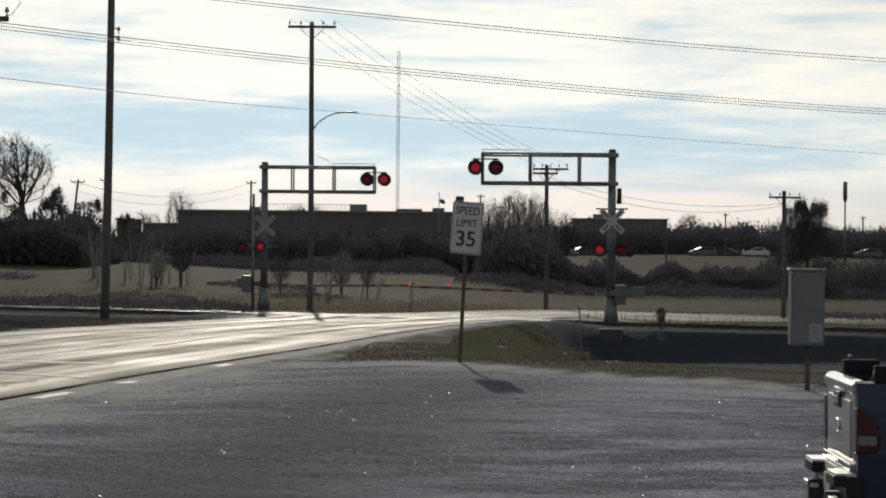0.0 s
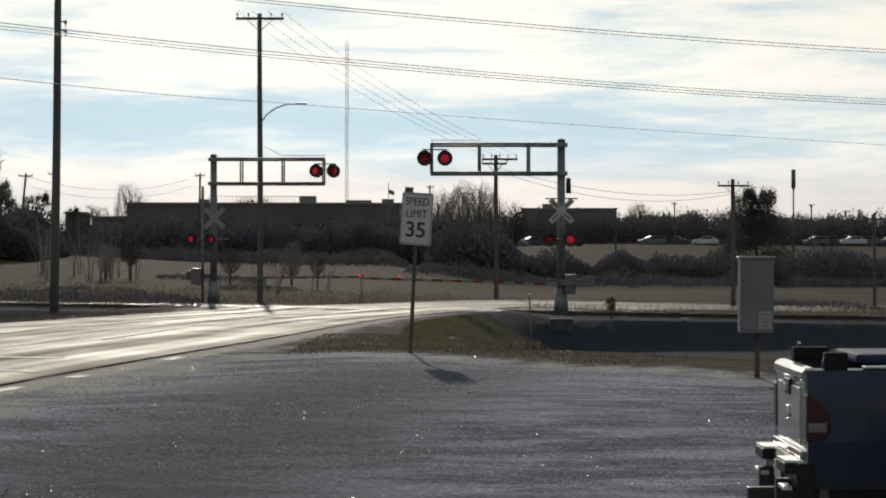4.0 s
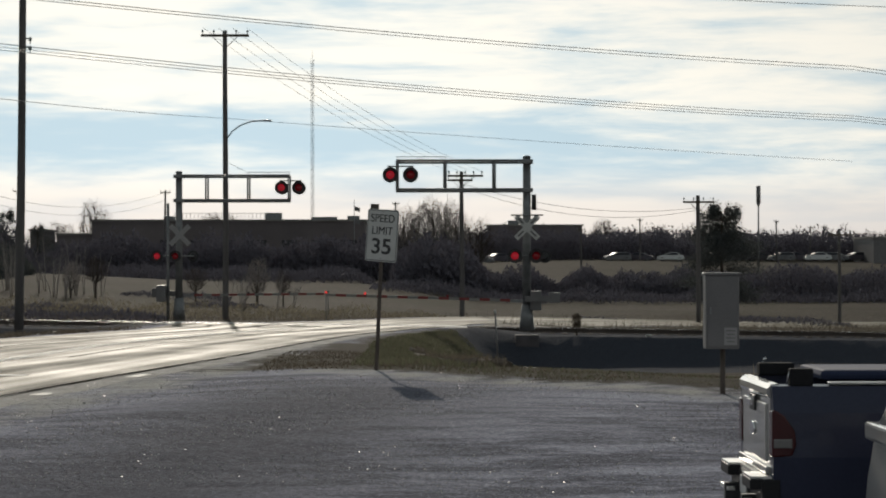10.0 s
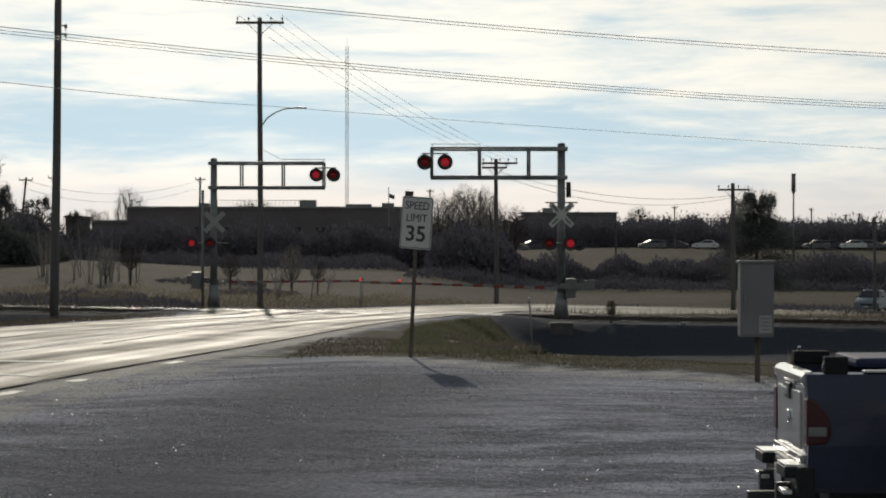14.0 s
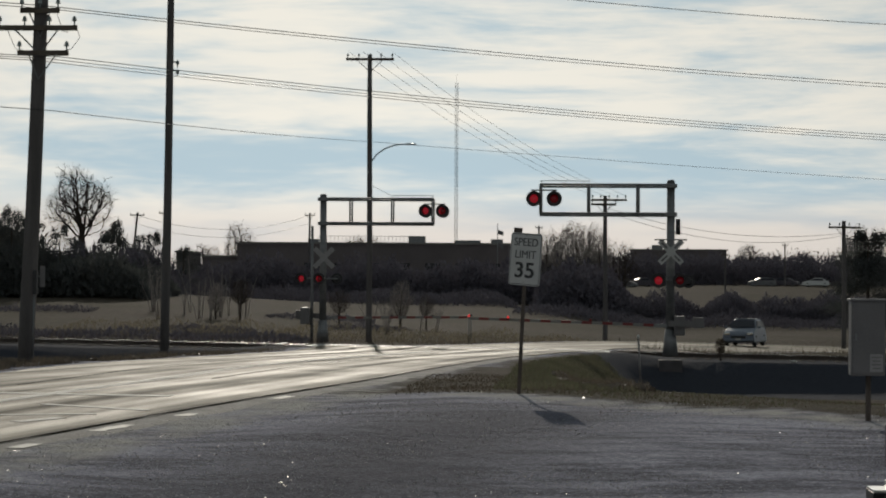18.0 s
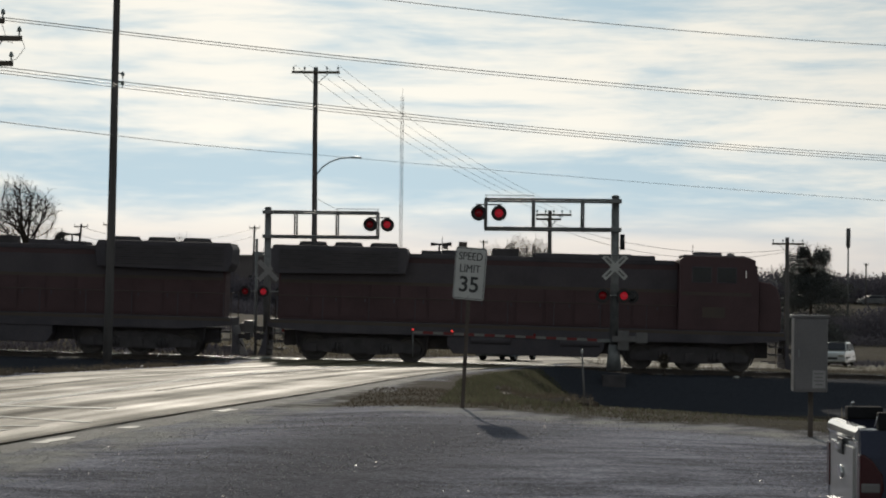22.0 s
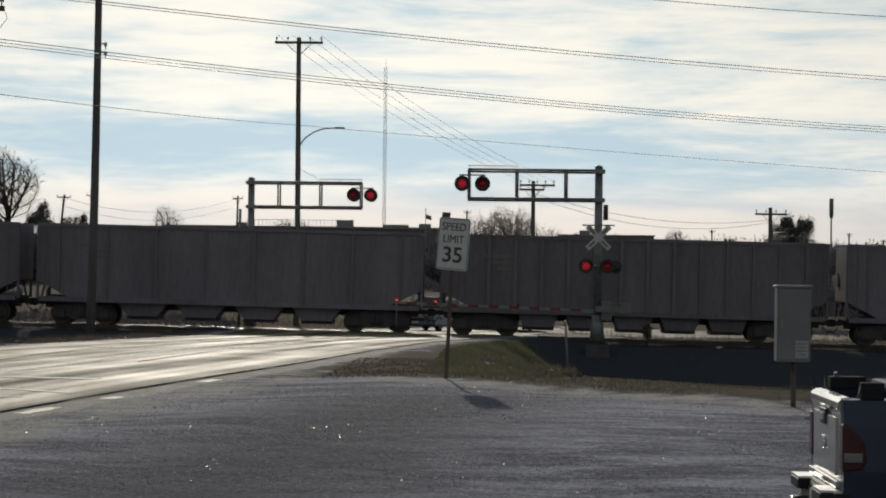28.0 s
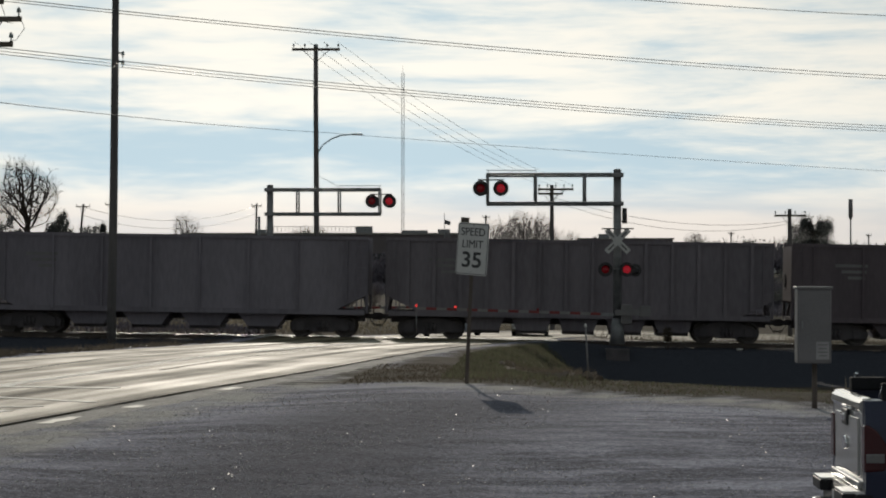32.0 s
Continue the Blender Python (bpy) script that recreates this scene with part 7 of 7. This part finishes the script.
def left_verge(r):
    while True:
        y = r.uniform(40, 95)
        x = r.uniform(-0.30 * y, -8.0)
        if 0.5 < side(x, y)[1] < 16 and noise.noise((x * 0.6, y * 0.25, 4)) > -0.15:
            return x, y


def weed_plant():
    """A dry bushy weed beside the near rail: a stalk and a ragged head of leaves."""
    x, y = 6.62, 98.9
    ob = thing("weed", (x, y, land(x, y)), "dry bushy weed growing beside the rail", "weed")
    part("stalk", sweep(B(), [(0, 0, -0.05), (0.01, 0, 0.3), (-0.01, 0, 0.62)], [0.035, 0.025, 0.015], 6), M_TWIG, ob)

    def place(r):
        a, k = r.uniform(0, 6.28), r.random() ** 0.5
        z = r.uniform(0.30, 0.84)
        w = 0.19 * math.sin(math.pi * (z - 0.2) / 0.72) + 0.03
        return Vector((w * k * math.cos(a), w * k * math.sin(a), z)), r.uniform(0.5, 1.2)

    co, fa = sprays(random.Random(77), 420, place, 0.12, 0.9)
    me = bpy.data.meshes.new("leaves")
    me.from_pydata(co, [], fa)
    me.materials.append(M_DEAD)
    tagged(part("leaves", me, None, ob), kind="stuff")


def build_small():
    clods("gravel", "loose grey stones scattered over the gravel lot", 7000, 1, lot_place, 0.010, M_STONE)
    clods("dark_stones", "loose dark stones scattered over the gravel lot", 1400, 15, lot_place, 0.006, M_TRUCK)
    # chrome chips stand in for the sun's sparkle off the gravel
    clods("glass_shards", "tiny chrome chips added for sun glints among the gravel", 1500, 2, lot_place, 0.0068, M_CHROME)
    blades("grass", "short dry grass along the lot's edge", 16000, 3, verge_place, 0.045, M_DEAD)
    blades("grass", "short green grass along the lot's edge", 12000, 23, verge_place, 0.05, M_BLADE)
    blades("grass", "green grass on the road bank", 26000, 4, bank_place, 0.10, M_BLADE)
    blades("grass", "dry grass on the road bank", 9000, 5, bank_place, 0.09, M_DEAD)
    blades("grass", "sparse dry grass and bare dirt below the sign", 5000, 8, lambda r: (r.uniform(-2.4, 0.2), r.uniform(37.5, 50)), 0.045, M_DEAD)
    blades("weeds", "dark green weed clumps along the far side of the track", 6000, 12, hummock_place, 0.15, M_BLADE)
    blades("grass", "mottled dead grass between the road and the track", 26000, 14, left_verge, 0.17, M_DEAD)
    clods("litter_stones", "pale stones and scraps strewn along the verge", 60, 26, left_verge, 0.05, M_STONE)
    clods("rubble", "stones and clods on the verge beside the road", 260, 16, left_verge, 0.09, M_SOIL)
    blades("grass", "tall dry grass beyond the track", 16000, 6, far_verge, 0.40, M_DEAD)
    clods("rubble", "crumbled clods of soil and brush down the bank's flank", 420, 9, flank_place, 0.13, M_SOIL)
    blades("weeds", "matted dead weeds over the rubble on the bank", 2600, 10, flank_place, 0.20, M_DEAD)
    weed_plant()
    slab = thing("concrete_slab", pose(2.05, 43.5, land(2.05, 43.5) + 0.03, 0, 0, 8), "thin broken slab of pale concrete in the grass", "slab")
    part("slab", box(B(), (0, 0, 0), (0.36, 0.30, 0.05)), M_CONCRETE, slab, bevel=0.012)
    scrap = thing("plastic_bottle", pose(9.35, 97.6, land(9.35, 97.6) + 0.06, 0, 90, 25), "white plastic bottle lying beside the track", "bottle")
    part("bottle", rod(rod(B(), (0, 0, -0.1), (0, 0, 0.09), 0.05, 0.05, 12), (0, 0, 0.09), (0, 0, 0.15), 0.05, 0.018, 12), M_STONE, scrap)
    part("cap", rod(B(), (0, 0, 0.15), (0, 0, 0.175), 0.02, None, 10), M_WHITE, scrap)
    blades("weeds", "tuft of tall straw-coloured weeds", 1500, 7, clump_place, 0.38, M_STRAW)


build_small()

# ---------------------------------------------------------------- what moves
TRAIN_SPEED, NOSE_AT = 19.59, (21.0, -7.35)


def car_rows(path):
    """Rows for a car along the road from times and places; it heads where it goes."""
    rows = []
    for i, (t, x, y) in enumerate(path):
        a, b = path[max(0, i - 1)], path[min(len(path) - 1, i + 1)]
        if math.hypot(b[1] - a[1], b[2] - a[2]) > 0.3:
            turn = math.degrees(math.atan2(b[2] - a[2], b[1] - a[1])) + 13.0
        rise = math.degrees(math.atan2(road_z(x, y + 1.5) - road_z(x, y - 1.5), 3.0))
        rows.append((t, pose(x, y, road_z(x, y) + 0.005, 0, rise, turn)))
    return rows


def motions():
    times = [0.0, 6.0, 12.0, 16.0, 18.0, 19.0] + [19.5 + 0.5 * i for i in range(26)]
    for ob, behind in TRAIN:
        back = abs(ob.rotation_euler.z) > 1 or abs(ob.matrix_basis.to_euler().z) > 1
        half = 6.2
        rows = []
        for t in times:
            x = NOSE_AT[1] + (TRAIN_SPEED if t > NOSE_AT[0] else 18.4) * (t - NOSE_AT[0]) - behind
            za, zb = rail_z(x - half), rail_z(x + half)
            pitch = -math.degrees(math.atan2(zb - za, 2 * half))
            rows.append((t, Matrix.Translation((x, TRACK_Y, (za + zb) / 2)) @ pose(0, 0, 0, 0, pitch, 0) @ pose(0, 0, 0, 0, 0, 180 if back else 0)))
        walk(ob, rows)
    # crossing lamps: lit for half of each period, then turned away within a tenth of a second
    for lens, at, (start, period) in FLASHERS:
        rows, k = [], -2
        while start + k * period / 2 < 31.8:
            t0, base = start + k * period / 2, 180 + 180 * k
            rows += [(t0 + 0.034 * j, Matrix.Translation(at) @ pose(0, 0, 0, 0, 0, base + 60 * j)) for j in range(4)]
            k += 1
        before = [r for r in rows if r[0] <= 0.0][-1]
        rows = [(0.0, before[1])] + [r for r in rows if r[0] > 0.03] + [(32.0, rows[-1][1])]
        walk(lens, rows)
    walk(CAR_A, car_rows([(0.0, 105, 290), (8.0, 62, 218), (13.0, 34.5, 181), (15.5, 22.2, 159), (17.0, 14.4, 145), (18.5, 9.0, 134.5), (19.5, 6.1, 128), (20.5, 3.4, 122),
                          (21.0, 2.45, 119.7), (22.0, 0.5, 116.4), (23.0, -1.3, 113.9), (24.0, -2.1, 112.6), (25.0, -2.2, 112.4), (28.0, -2.2, 112.4), (32.0, -2.2, 112.4)]))
    walk(CAR_B, car_rows([(0.0, 106, 292), (13.0, 68, 227), (18.0, 40, 190), (20.0, 29.5, 171.5), (21.5, 23.6, 162), (22.0, 21.6, 158.7), (23.0, 16.4, 149.5), (24.5, 10.0, 137),
                          (26.0, 5.0, 126.5), (27.5, 2.3, 119.8), (28.5, 1.5, 118), (30.0, 1.4, 117.6), (32.0, 1.4, 117.6)]))


motions()
